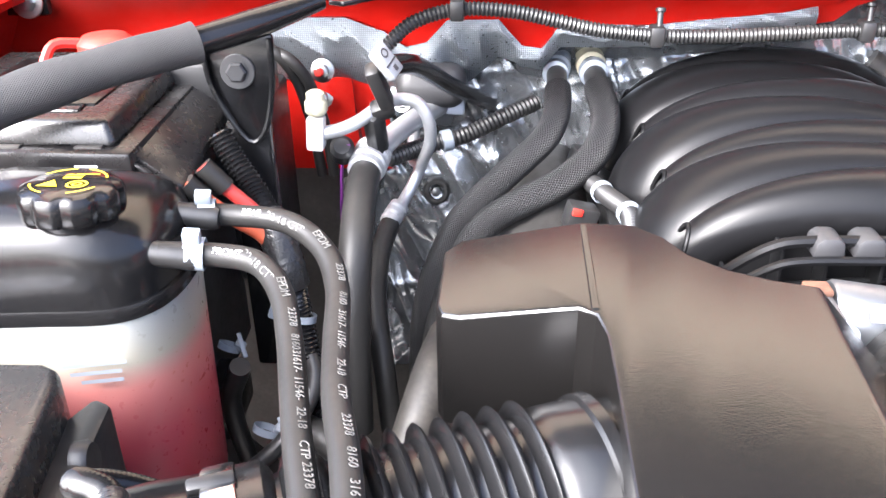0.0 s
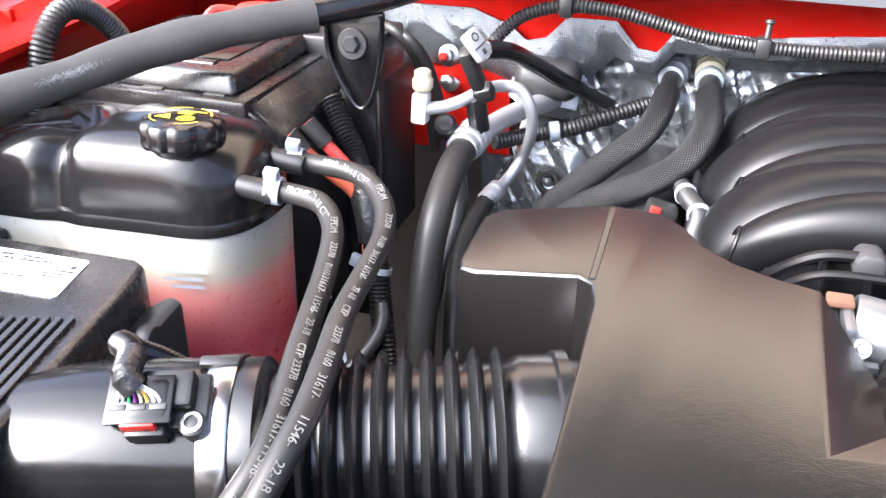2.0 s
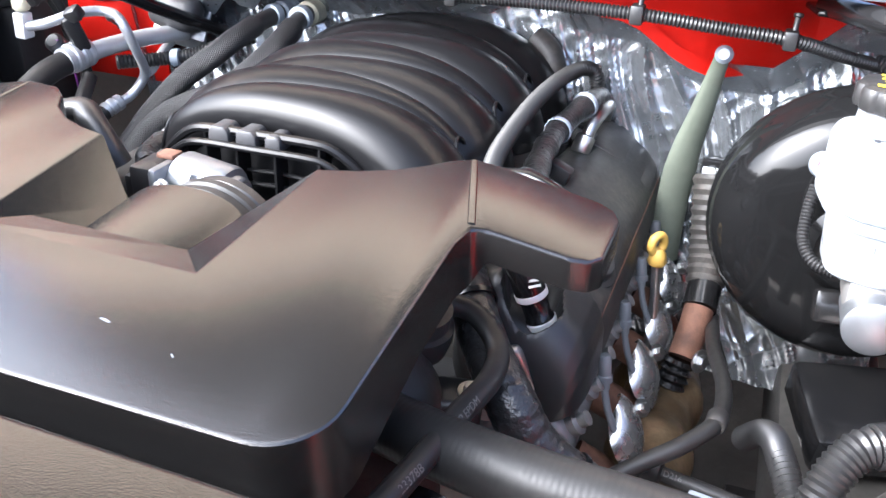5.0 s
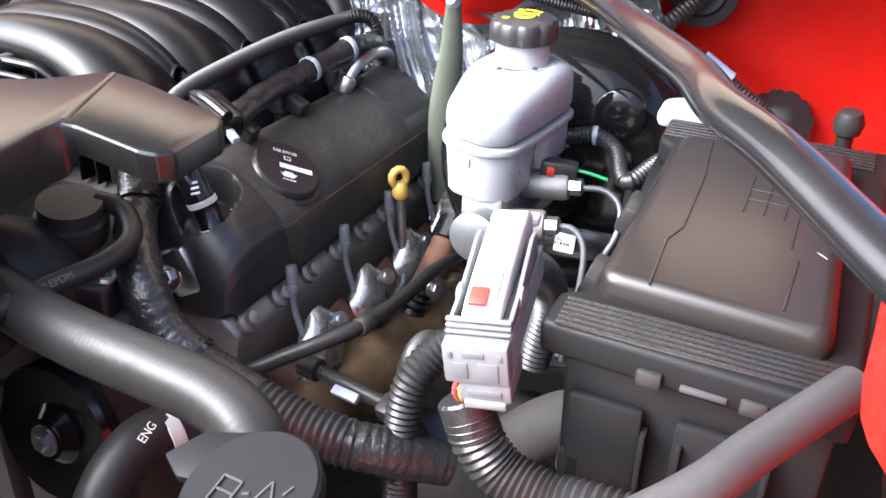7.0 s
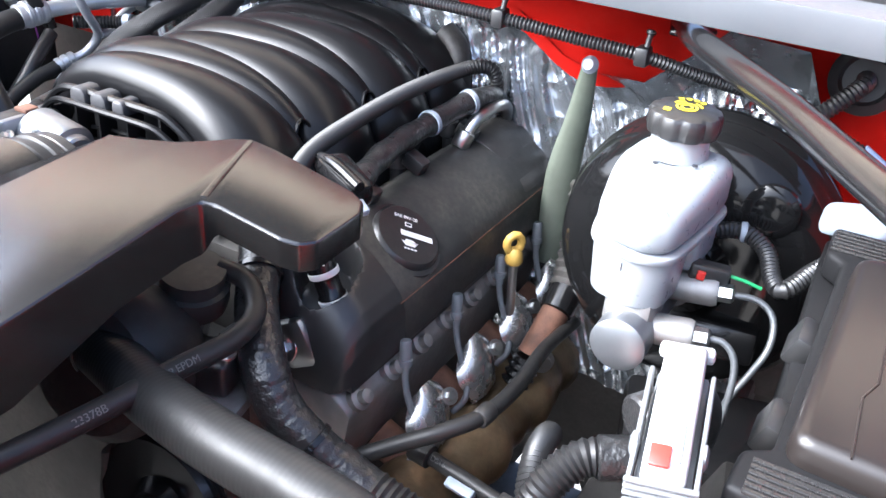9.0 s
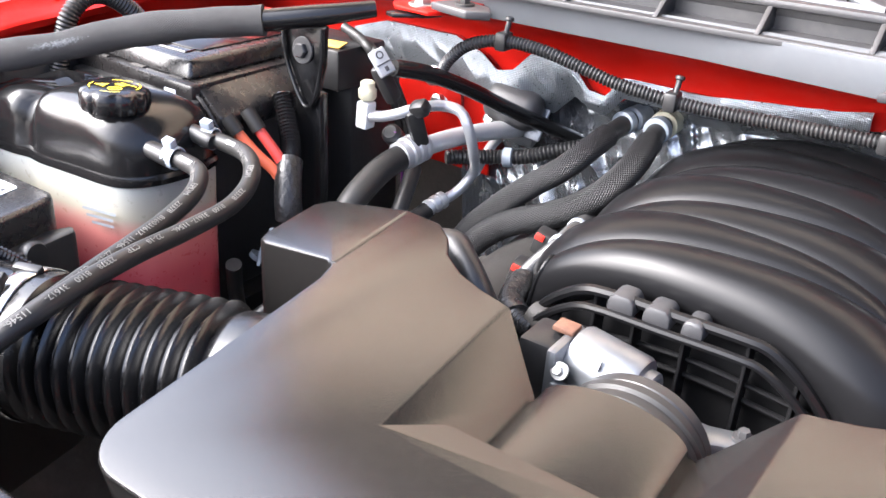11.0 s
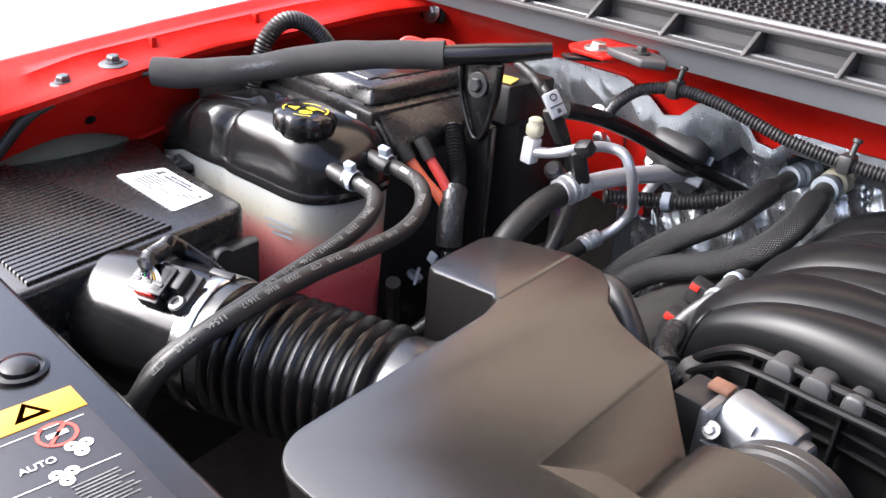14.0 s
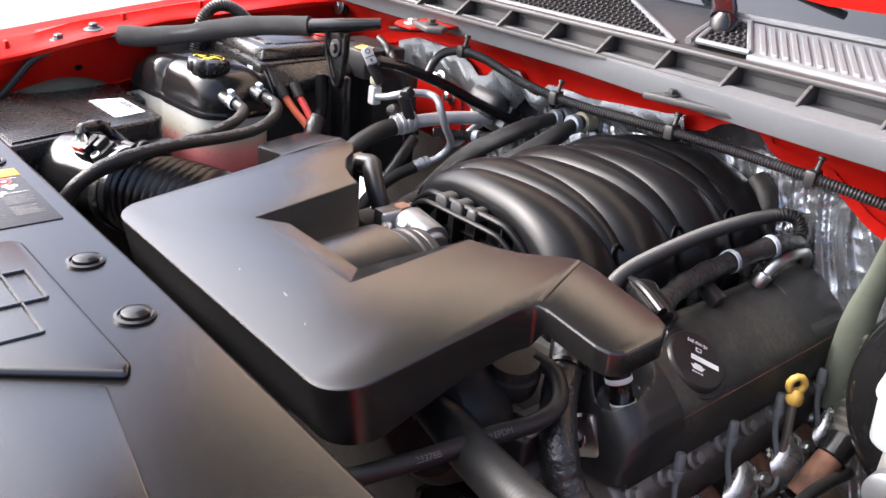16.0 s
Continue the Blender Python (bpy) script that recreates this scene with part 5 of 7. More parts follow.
for pts, mt, lab in (([(-0.492, 0.700, 1.335), (-0.480, 0.704, 1.319), (-0.462, 0.712, 1.298), (-0.442, 0.723, 1.276), (-0.430, 0.724, 1.25), (-0.428, 0.722, 1.20)], ORANGE_WIRE, "orange-red battery cable in the shroud mouth"),
                     ([(-0.484, 0.722, 1.340), (-0.468, 0.724, 1.320), (-0.450, 0.729, 1.298), (-0.434, 0.733, 1.274), (-0.424, 0.728, 1.25), (-0.420, 0.722, 1.20)], COPPER_WIRE, "red battery cable beside the loom")):
    cable = hose("battery_cable", pts, 0.0062, lab, mt, "cable", group="battery cables")
    part("heat_shrink", tube(pts[:2], 0.0085, 12), RUBBER, cable, "black heat-shrink end")
loom = hose("cable_loom", [(-0.486, 0.778, 1.346), (-0.470, 0.768, 1.322), (-0.452, 0.755, 1.298), (-0.434, 0.732, 1.276), (-0.423, 0.719, 1.250), (-0.417, 0.716, 1.208), (-0.408, 0.700, 1.170), (-0.397, 0.680, 1.135), (-0.39, 0.66, 1.07), (-0.39, 0.65, 1.0)], 0.0120, "black corrugated cable loom with tape wraps", PLASTIC_GLOSS, "cable", (0.0042, 0.0018))
part("tape_wrap", tube([(-0.442, 0.742, 1.287), (-0.432, 0.729, 1.272), (-0.423, 0.719, 1.250), (-0.420, 0.717, 1.232)], 0.0150, 14), TAPE, loom)
part("cable_tie", lathe([(0.0128, -0.003), (0.0145, -0.003), (0.0145, 0.003), (0.0128, 0.003)], (-0.416, 0.714, 1.202), (0.15, 0.35, 1), 22, closed=False), GREY_LIGHT, loom, "grey cable tie")
part("tie_tail", box((-0.434, 0.706, 1.212), (0.012, 0.006, 0.014), 0.002, (0, 20, 0)), GREY_LIGHT, loom)

# bracket under the strut
brk = thing("strut_bracket", (-0.466, 0.79, 1.3), "glossy black bracket bolted below the strut brace", "bracket")
part("bracket_plate", prism([(-0.499, 1.428), (-0.434, 1.428), (-0.436, 1.385), (-0.446, 1.350), (-0.452, 1.336), (-0.459, 1.331), (-0.466, 1.336), (-0.474, 1.350), (-0.492, 1.385)], -0.800, -0.793, 0.003,
                             m=Matrix(((1, 0, 0, 0), (0, 0, -1, 0), (0, 1, 0, 0), (0, 0, 0, 1)))), GLOSS, brk)
part("bracket_rim", tube([(-0.494, 0.790, 1.425), (-0.490, 0.790, 1.385), (-0.473, 0.789, 1.349), (-0.459, 0.789, 1.3345), (-0.446, 0.789, 1.349), (-0.438, 0.790, 1.385), (-0.436, 0.790, 1.425)], 0.0026, 8), GLOSS, brk)
part("bracket_arm", box((-0.466, 0.805, 1.22), (0.040, 0.016, 0.26), 0.004), GLOSS, brk)
bolt((-0.466, 0.792, 1.397), (0, -1, 0.1), 0.0088, brk, mat=GREY_DARK)

# strut braces
ST = [(-0.774, 0.500, 1.378), (-0.732, 0.530, 1.383), (-0.700, 0.560, 1.384), (-0.655, 0.608, 1.394), (-0.600, 0.665, 1.412), (-0.545, 0.708, 1.424), (-0.484, 0.752, 1.432), (-0.436, 0.795, 1.440), (-0.40, 0.835, 1.447), (-0.366, 0.874, 1.4485), (-0.350, 0.890, 1.4495)]
brace = thing("strut_brace", ST[5], "black strut brace wrapped in grey knitted foam", "strut brace", "strut braces")
part("bar", tube(ST[1:9], 0.0120, 16, radius=lambda t: 1.0 - 0.25 * max(0, (t - 0.85) / 0.15)), GLOSS, brace)
part("foam_sleeve", tube(ST[1:7], 0.0165, 20, step=0.004, radius=lambda t: 1.0 + 0.05 * math.sin(13 * t) + 0.03 * math.sin(31 * t)), KNIT, brace, "grey knitted foam sleeve", sharp=60)
wp = bmesh.new()
line = spline(ST[1:7], 0.004)
wf = frames(line)
wr = random.Random(9)
for _ in range(420):
    along, side = wr.gauss(0, 0.36), wr.gauss(0, 0.36)
    if along * along + side * side > 0.8:
        continue
    i = round(0.30 * len(line) + 5 + along * 9)
    q, (t_, s_, u_) = line[i], wf[i]
    q = q + t_ * wr.uniform(-0.002, 0.002)
    swell = 0.0170 * (1.0 + 0.05 * math.sin(13 * i / len(line)) + 0.03 * math.sin(31 * i / len(line)))
    a0, wide_, long_ = radians(22) + 0.32 * side, 0.008 + 0.018 * wr.random(), 0.0003 + 0.0006 * wr.random()
    wp.faces.new([wp.verts.new(q + t_ * d * long_ + (s_ * math.cos(a0 + e * wide_) + u_ * math.sin(a0 + e * wide_)) * swell) for d, e in ((-1, -0.3), (-0.2, -1), (1, -0.5), (0.8, 0.6), (0.1, 1), (-0.9, 0.5))])
part("worn_patch", wp, GREY, brace, "pale worn patch on the sleeve")
part("end_plate", prism([(-0.395, 0.846), (-0.380, 0.838), (-0.352, 0.868), (-0.346, 0.885), (-0.358, 0.892), (-0.376, 0.884)], 1.440, 1.4445, 0.0015), GLOSS, brace)
part("end_blade", prism([(-0.775, 0.492), (-0.768, 0.484), (-0.722, 0.522), (-0.724, 0.550), (-0.738, 0.548)], lambda x, y: 1.366 + 0.28 * (x + 0.775), lambda x, y: 1.3715 + 0.28 * (x + 0.775), 0.0015), GLOSS, brace)
mnt = thing("strut_mount", (-0.366, 0.875, 1.44), "red painted strut mount tab on the cowl", "bracket")
part("tab", prism([(-0.402, 0.868), (-0.388, 0.853), (-0.340, 0.848), (-0.325, 0.868), (-0.325, 0.952), (-0.40, 0.954)], 1.4465, 1.4515, 0.002), RED, mnt)
bolt((-0.366, 0.875, 1.4515), (0, 0, 1), 0.0095, mnt)
SR = [(0.500, 0.985, 1.414), (0.535, 0.905, 1.420), (0.575, 0.850, 1.420), (0.634, 0.770, 1.420), (0.692, 0.675, 1.421), (0.743, 0.594, 1.421), (0.770, 0.535, 1.421), (0.803, 0.492, 1.418), (0.836, 0.452, 1.409), (0.862, 0.420, 1.402), (0.89, 0.388, 1.397)]
brace2 = thing("strut_brace", SR[4], "glossy black bent strut brace above the fuse box", "strut brace", "strut braces")
part("bar", tube(SR, 0.0140, 18, flat=0.85), GLOSS, brace2)
part("end_plate", prism([(0.478, 1.01), (0.49, 0.965), (0.515, 0.96), (0.53, 1.0), (0.51, 1.03)], 1.405, 1.411, 0.002), GLOSS, brace2)
mnt2 = thing("fender_mount", (0.88, 0.43, 1.38), "red painted fender mount with a large bolt", "bracket")
part("mount_plate", prism([(0.868, 0.500), (0.863, 0.462), (0.860, 0.42), (0.857, 0.385), (0.857, 0.362), (0.860, 0.348), (0.866, 0.334), (0.868, 0.28), (0.99, 0.27), (1.0, 0.53), (0.905, 0.53), (0.876, 0.516)], 1.365, lambda x, y: 1.398 + 0.05 * (x - 0.86), 0.006, seg=3), RED, mnt2)
part("mount_rib", tube([(0.878, 0.500, 1.3980), (0.872, 0.46, 1.3978), (0.868, 0.40, 1.3976), (0.867, 0.365, 1.3976), (0.874, 0.342, 1.3980), (0.877, 0.28, 1.3980)], 0.0035, 8), RED, mnt2)
bolt((0.879, 0.386, 1.3985), (0, 0, 1), 0.0085, mnt2, washer=1.5)
hose("support_rod", [(0.70, 0.30, 1.235), (0.795, 0.40, 1.262), (0.83, 0.457, 1.270), (0.87, 0.523, 1.278)], 0.0125, "grey-black support rod below the fuse box", GREY_DARK, "rod")

# ---- air conditioning and heater lines ----
AC = [(-0.410, 0.838, 1.324), (-0.390, 0.844, 1.327), (-0.373, 0.852, 1.333), (-0.358, 0.870, 1.339), (-0.344, 0.896, 1.338), (-0.325, 0.903, 1.333), (-0.314, 0.905, 1.314), (-0.314, 0.918, 1.285), (-0.325, 0.942, 1.252), (-0.334, 0.938, 1.232), (-0.344, 0.922, 1.217), (-0.356, 0.890, 1.209)]
ac = thing("air_conditioning_line", AC[3], "bare aluminium air conditioning pipe with service port", "pipe")
part("pipe", tube(AC, 0.0064, 16), PIPE_ALU, ac)
part("branch_pipe", tube([(-0.325, 0.945, 1.248), (-0.338, 0.975, 1.246), (-0.338, 1.005, 1.266), (-0.342, 1.05, 1.277), (-0.350, 1.10, 1.277)], 0.0064, 16), PIPE_ALU, ac)
part("port_block", box((-0.414, 0.839, 1.325), (0.0165, 0.018, 0.032), 0.003, (0, 4, 0)), WHITE, ac)
part("port_cap", lathe([(0.008, 0), (0.0105, 0.003, 1), (0.0105, 0.012, 1), (0.0085, 0.014), (0.0085, 0.020), (0.006, 0.022)], (-0.412, 0.839, 1.343), (0, 0, 1), 24, scallop=(6, 0.001)), CREAM, ac, "cream service port cap")
part("crimp", lathe([(0.0085, 0), (0.0105, 0.002), (0.0110, 0.008), (0.0086, 0.010), (0.0110, 0.012), (0.0110, 0.018), (0.0086, 0.020), (0.0105, 0.022), (0.0105, 0.028), (0.008, 0.030)], (-0.347, 0.915, 1.2155), (-0.32, -0.80, -0.30), 20), PIPE_ALU, ac)
part("clamp_block", box((-0.362, 0.868, 1.314), (0.016, 0.020, 0.050), 0.005, (20, 10, -30)), PLASTIC, ac, "black plastic pipe clamp")
part("clamp_block", box((-0.354, 0.862, 1.340), (0.022, 0.018, 0.018), 0.005, (30, -20, 0)), PLASTIC, ac, "black plastic pipe clamp")
part("lower_hose", tube([(-0.356, 0.890, 1.205), (-0.362, 0.850, 1.192), (-0.362, 0.80, 1.165), (-0.350, 0.75, 1.12), (-0.34, 0.72, 1.05)], 0.0105, 14), RUBBER, ac)
SU = [(-0.310, 1.02, 1.290), (-0.338, 0.965, 1.290), (-0.358, 0.915, 1.287), (-0.371, 0.871, 1.281), (-0.373, 0.830, 1.276), (-0.372, 0.795, 1.266), (-0.371, 0.760, 1.247), (-0.371, 0.735, 1.215), (-0.371, 0.715, 1.16), (-0.371, 0.70, 1.09)]
suc = thing("suction_hose", SU[5], "thick black refrigerant hose with aluminium crimp", "hose")
part("tube", tube(SU[3:], 0.0152, 18), RUBBER, suc)
part("pipe", tube(SU[:4], 0.0115, 16), PIPE_ALU, suc)
part("crimp", lathe([(0.0150, 0), (0.0178, 0.002), (0.0190, 0.005), (0.0190, 0.009), (0.0168, 0.011), (0.0168, 0.013), (0.0190, 0.015), (0.0190, 0.020), (0.0168, 0.022), (0.0168, 0.024), (0.0190, 0.026), (0.0190, 0.031), (0.0172, 0.033), (0.0172, 0.042), (0.0155, 0.043)], (-0.368, 0.893, 1.2865), (-0.12, -0.97, -0.15), 28), PIPE_ALU, suc)
part("flange", box((-0.318, 1.035, 1.285), (0.05, 0.024, 0.04), 0.006, (0, 10, 10)), ALU, suc)
bolt((-0.339, 1.005, 1.315), (0, -0.8, 0.6), 0.007, suc)
HA = [(-0.172, 1.095, 1.324), (-0.178, 1.05, 1.323), (-0.180, 0.992, 1.318), (-0.184, 0.945, 1.308), (-0.195, 0.915, 1.294), (-0.215, 0.900, 1.278), (-0.240, 0.893, 1.256), (-0.268, 0.890, 1.228), (-0.290, 0.88, 1.20), (-0.315, 0.84, 1.14), (-0.32, 0.80, 1.05)]
HBZ = [(-0.139, 1.10, 1.327), (-0.138, 1.05, 1.324), (-0.135, 1.01, 1.315), (-0.132, 0.957, 1.300), (-0.142, 0.917, 1.281), (-0.163, 0.900, 1.263), (-0.190, 0.886, 1.249), (-0.220, 0.880, 1.236), (-0.250, 0.876, 1.218), (-0.275, 0.86, 1.19), (-0.30, 0.81, 1.13), (-0.31, 0.77, 1.04)]
for pts, r, mt in ((HA, 0.0142, GREY_LIGHT), (HBZ, 0.0155, CREAM)):
    hz = thing("heater_hose", pts[4], "black braided heater hose to the bulkhead" + (" with a cream connector" if mt is CREAM else " with a grey connector"), "hose", "heater hoses")
    part("sleeve", tube(pts[2:], r, 20, step=0.005), BRAID, hz, sharp=70)
    part("connector", tube(pts[:3], r * 0.80, 18), PLASTIC, hz)
    d = Vector(pts[1]) - Vector(pts[0])
    part("quick_connect", lathe([(r * 0.85, 0), (r * 1.12, 0.003, 1), (r * 1.12, 0.012, 1), (r * 0.95, 0.015), (r * 0.95, 0.020), (r * 1.1, 0.022), (r * 1.1, 0.030), (r * 0.9, 0.032)], Vector(pts[0]) + d * 0.25, d, 28, scallop=(4, 0.003)), mt, hz)
    part("collar", lathe([(r * 0.9, 0), (r * 1.03, 0.001), (r * 1.03, 0.012), (r * 0.9, 0.013)], Vector(pts[1]) + d * 0.1, d, 24), GREY_LIGHT, hz)
drain = hose("drain_pipe", [(-0.335, 0.785, 1.404), (-0.322, 0.830, 1.392), (-0.309, 0.898, 1.363), (-0.293, 0.951, 1.335), (-0.272, 1.011, 1.305), (-0.252, 1.082, 1.272)], 0.0090, "dark rubber drain pipe across the foil", PLASTIC_GLOSS)
wc = thing("pipe_clip", (-0.335, 0.767, 1.40), "light grey printed plastic pipe clip", "clip")
wm = plane_at((-0.337, 0.768, 1.412), (0.55, 0.1, -0.75), (0.2, 0.8, 0.5))
part("clip_body", local_box(wm, (0, 0, 0), (0.028, 0.017, 0.009), 0.002), CLIP_GREY, wc)
ring_print(wm @ pose(-0.007, 0, 0.0048), 0.0034, 0, 360, 0.0016, wc, BLACK_INK, 16)
part("clip_slot", local_box(wm, (0.002, 0, 0.0045), (0.0014, 0.016, 0.001), 0.0002), BLACK_INK, wc)
part("clip_mark", local_box(wm, (0.008, 0, 0.0045), (0.005, 0.004, 0.001), 0.0002), BLACK_INK, wc)
part("clip_stem", box((-0.346, 0.788, 1.385), (0.013, 0.018, 0.044), 0.004, (25, -15, 0)), PLASTIC, wc)
for dx, dz in ((0.0, 0.0), (-0.013, 0.006)):
    hose("vacuum_line", [(-0.50 + dx, 0.915, 1.392 + dz), (-0.473 + dx, 0.912, 1.384 + dz), (-0.450 + dx, 0.900, 1.379 + dz), (-0.437 + dx, 0.903, 1.364 + dz), (-0.430 + dx, 0.915, 1.340 + dz), (-0.424 + dx, 0.93, 1.30), (-0.42 + dx, 0.94, 1.24)], 0.0058, "thin black vacuum line behind the bracket", group="vacuum lines")
hose("cross_pipe", [(-0.36, 0.93, 1.262), (-0.32, 0.97, 1.262), (-0.28, 0.985, 1.268), (-0.24, 1.0, 1.283), (-0.20, 1.02, 1.295)], 0.0098, "black corrugated crossover conduit on the foil", PLASTIC, "conduit", (0.005, 0.0016))
part("cuff", lathe([(0.0105, -0.006), (0.0120, -0.005), (0.0120, 0.005), (0.0105, 0.006)], (-0.30, 0.979, 1.264), (0.9, 0.3, 0.1), 20), GREY_LIGHT, bpy.data.objects["cross_pipe"])

# cowl harness
HN = [(-0.365, 0.915, 1.370), (-0.350, 0.912, 1.390), (-0.325, 0.912, 1.410), (-0.285, 0.917, 1.420), (-0.235, 0.918, 1.418), (-0.19, 0.921, 1.408), (-0.15, 0.926, 1.398), (-0.092, 0.935, 1.390), (-0.03, 0.940, 1.388), (0.04, 0.943, 1.390), (0.110, 0.945, 1.392), (0.20, 0.940, 1.395), (0.318, 0.932, 1.396), (0.40, 0.945, 1.388), (0.470, 0.958, 1.381), (0.53, 1.0, 1.36), (0.59, 1.05, 1.34), (0.64, 1.07, 1.33)]
hn = hose("cowl_harness", HN, 0.0073, "black corrugated wiring harness along the cowl", PLASTIC, "wiring", (0.0042, 0.0016))
for x, y, z in ((-0.285, 0.917, 1.420), (-0.092, 0.935, 1.390), (0.110, 0.945, 1.392), (0.318, 0.932, 1.396), (0.470, 0.958, 1.381)):
    c = part("harness_clip", box((x, y, z), (0.014, 0.020, 0.020), 0.003), PLASTIC, hn, "black harness clip")
    part("stud", lathe([(0.003, 0), (0.003, 0.014), (0.005, 0.015), (0.005, 0.018), (0.003, 0.019)], (x + 0.002, y, z + 0.008), (0.05, 0.3, 1), 12), PLASTIC, c)
fm = thing("module_cover", (-0.32, 1.05, 1.30), "charcoal rounded module cover on an aluminium plate", "cover")
part("shell", box((-0.318, 1.014, 1.318), (0.078, 0.040, 0.050), 0.018, (-25, 6, 0), seg=4), GREY_DARK, fm)
part("back_plate", box((-0.322, 1.034, 1.308), (0.086, 0.006, 0.060), 0.003, (-25, 6, 0)), ALU, fm, "dull aluminium mounting plate")
bolt((-0.352, 1.020, 1.292), (0, -0.9, 0.45), 0.006, fm)

# ---- driver side of the engine ----
VX = [(0.232, 1.150), (0.234, 1.192), (0.240, 1.211), (0.252, 1.2235), (0.268, 1.2285), (0.285, 1.2265), (0.302, 1.219), (0.318, 1.209), (0.333, 1.197), (0.345, 1.185), (0.353, 1.173), (0.357, 1.158), (0.358, 1.122), (0.352, 1.114), (0.235, 1.112)]


def section(profile, y0, y1, bevel=0.004):
    """A cross-section in x, z drawn out along y."""
    return prism(profile, -y1, -y0, bevel, m=Matrix(((1, 0, 0, 0), (0, 0, -1, 0), (0, 1, 0, 0), (0, 0, 0, 1))))


def rounded(pts, r, n=5):
    """A closed outline with its corners rounded."""
    out = []
    m = len(pts)
    for i in range(m):
        p, a, b = Vector(pts[i]), Vector(pts[i - 1]), Vector(pts[(i + 1) % m])
        da, db = (a - p), (b - p)
        k = min(r, da.length * 0.45, db.length * 0.45)
        s, e = p + da.normalized() * k, p + db.normalized() * k
        for j in range(n + 1):
            t = j / n
            q = s * (1 - t) ** 2 + p * 2 * t * (1 - t) + e * t * t
            out.append((q.x, q.y))
    return out


vc = thing("valve_cover", (0.28, 0.86, 1.1), "dusty black plastic valve cover with oil filler", "valve cover")
part("body", section(VX, 0.700, 1.085, 0.004), DUSTY, vc)
part("end_hump", section([(0.236, 1.15), (0.240, 1.214), (0.266, 1.238), (0.298, 1.225), (0.35, 1.182), (0.358, 1.13)], 0.985, 1.098, 0.008), RUBBER_DULL, vc, "dust-covered raised end of the cover")


def nose(u, v):
    """Rounded front end of the cover, with the sunken pocket of the breather in its top."""
    k = u * 12
    i = min(11, int(k))
    (xa, za), (xb, zb) = VX[i], VX[i + 1]
    x, z, y = xa + (xb - xa) * (k - i), za + (zb - za) * (k - i), 0.612 + 0.093 * v
    full = max(0.0, 1 - max(0.0, (0.658 - y) / 0.046) ** 2.4) ** 0.42
    x, z = 0.298 + (x - 0.298) * (0.62 + 0.38 * full), 1.110 + (z - 1.110) * full
    t = max(0.0, min(1.0, (y - 0.650) / 0.022))
    d = math.hypot(x - (0.300 - 0.006 * t), y - (0.650 + 0.022 * t))
    sunk = max(0.0, min(1.0, (0.0285 - d) / 0.009))
    return Vector((x, y, z - 0.036 * sunk * sunk * (3 - 2 * sunk) * max(0.0, min(1.0, (z - 1.140) / 0.03))))


part("nose", sheet(84, 56, nose, thick=0.003), PLASTIC, vc, "smooth rounded front end with a sunken breather pocket")
part("flange", section([(0.19, 1.105), (0.19, 1.115), (0.352, 1.122), (0.354, 1.112)], 0.622, 1.10, 0.002), PLASTIC, vc)
part("parting_line", tube([(0.3532, 0.70, 1.1705), (0.3534, 0.80, 1.1707), (0.3532, 1.07, 1.1707)], 0.0009, 6), RUST, vc, "dusty moulded edge")
ON = Vector((0.58, 0, 0.81)).normalized()
oc = Vector((0.318, 0.760, 1.2035))
ocap = part("oil_cap", lathe([(0.044, -0.012), (0.044, 0.0), (0.0385, 0.001), (0.0375, 0.006), (0.035, 0.0085), (0.012, 0.009), (0.001, 0.009)], oc, ON, 40), PLASTIC, vc, "round black oil filler cap with white symbols")
oxd = Vector((0.78, 0.62, 0.0))
oxd = (oxd - ON * oxd.dot(ON)).normalized()
om = plane_at(oc + ON * 0.0092, oxd, ON.cross(oxd))
bars([(-0.010, 0.0, 0.038)], om, WHITE_INK, ocap, "brand_bar", 0.0068)
lettering("SAE 0W-20", 0.0058, om @ pose(-0.002, 0.0205, 0.0004), WHITE_INK, ocap)
shape_print(om, [(-0.004, 0.009), (0.004, 0.009), (0.004, 0.0145), (-0.004, 0.0145)], ocap, WHITE_INK)
shape_print(om @ pose(0, 0, 0.0003), [(-0.0028, 0.0102), (0.0028, 0.0102), (0.0028, 0.0133), (-0.0028, 0.0133)], ocap, BLACK_INK)
shape_print(om, [(-0.010, -0.010), (-0.006, -0.0105), (-0.005, -0.0075), (0.004, -0.0075), (0.009, -0.011), (0.010, -0.0095), (0.005, -0.0155), (-0.006, -0.0155)], ocap, WHITE_INK)
bars([(-0.008, -0.019, 0.003), (-0.004, -0.019, 0.003), (0.0, -0.019, 0.003), (0.004, -0.019, 0.003)], om, WHITE_INK, ocap, "print_bar", 0.0018)
pcv = thing("breather_fitting", (0.303, 0.65, 1.17), "black breather tube with white rings on the valve cover", "hose fitting")
PD = Vector((-0.36, -0.06, 0.93)).normalized()
part("stem", lathe([(0.0135, 0), (0.0135, 0.010), (0.0120, 0.012), (0.0120, 0.028), (0.0142, 0.030), (0.0142, 0.075), (0.012, 0.078), (0.012, 0.10)], (0.310, 0.654, 1.178), PD, 22), PLASTIC_GLOSS, pcv)
for d, r in ((0.005, 0.0145), (0.034, 0.0148)):
    part("white_ring", lathe([(r - 0.001, d - 0.0035), (r, d - 0.0025), (r, d + 0.0025), (r - 0.001, d + 0.0035)], (0.310, 0.654, 1.178), PD, 22, closed=False), WHITE, pcv)
bars([(-0.006, 0.006 - 0.005 * i, 0.011) for i in range(3)], plane_at((0.3025, 0.6392, 1.2290), (0.92, 0.12, 0.36), (-0.36, 0.25, 0.90)), WHITE_INK, pcv, "print_bar", 0.0022)
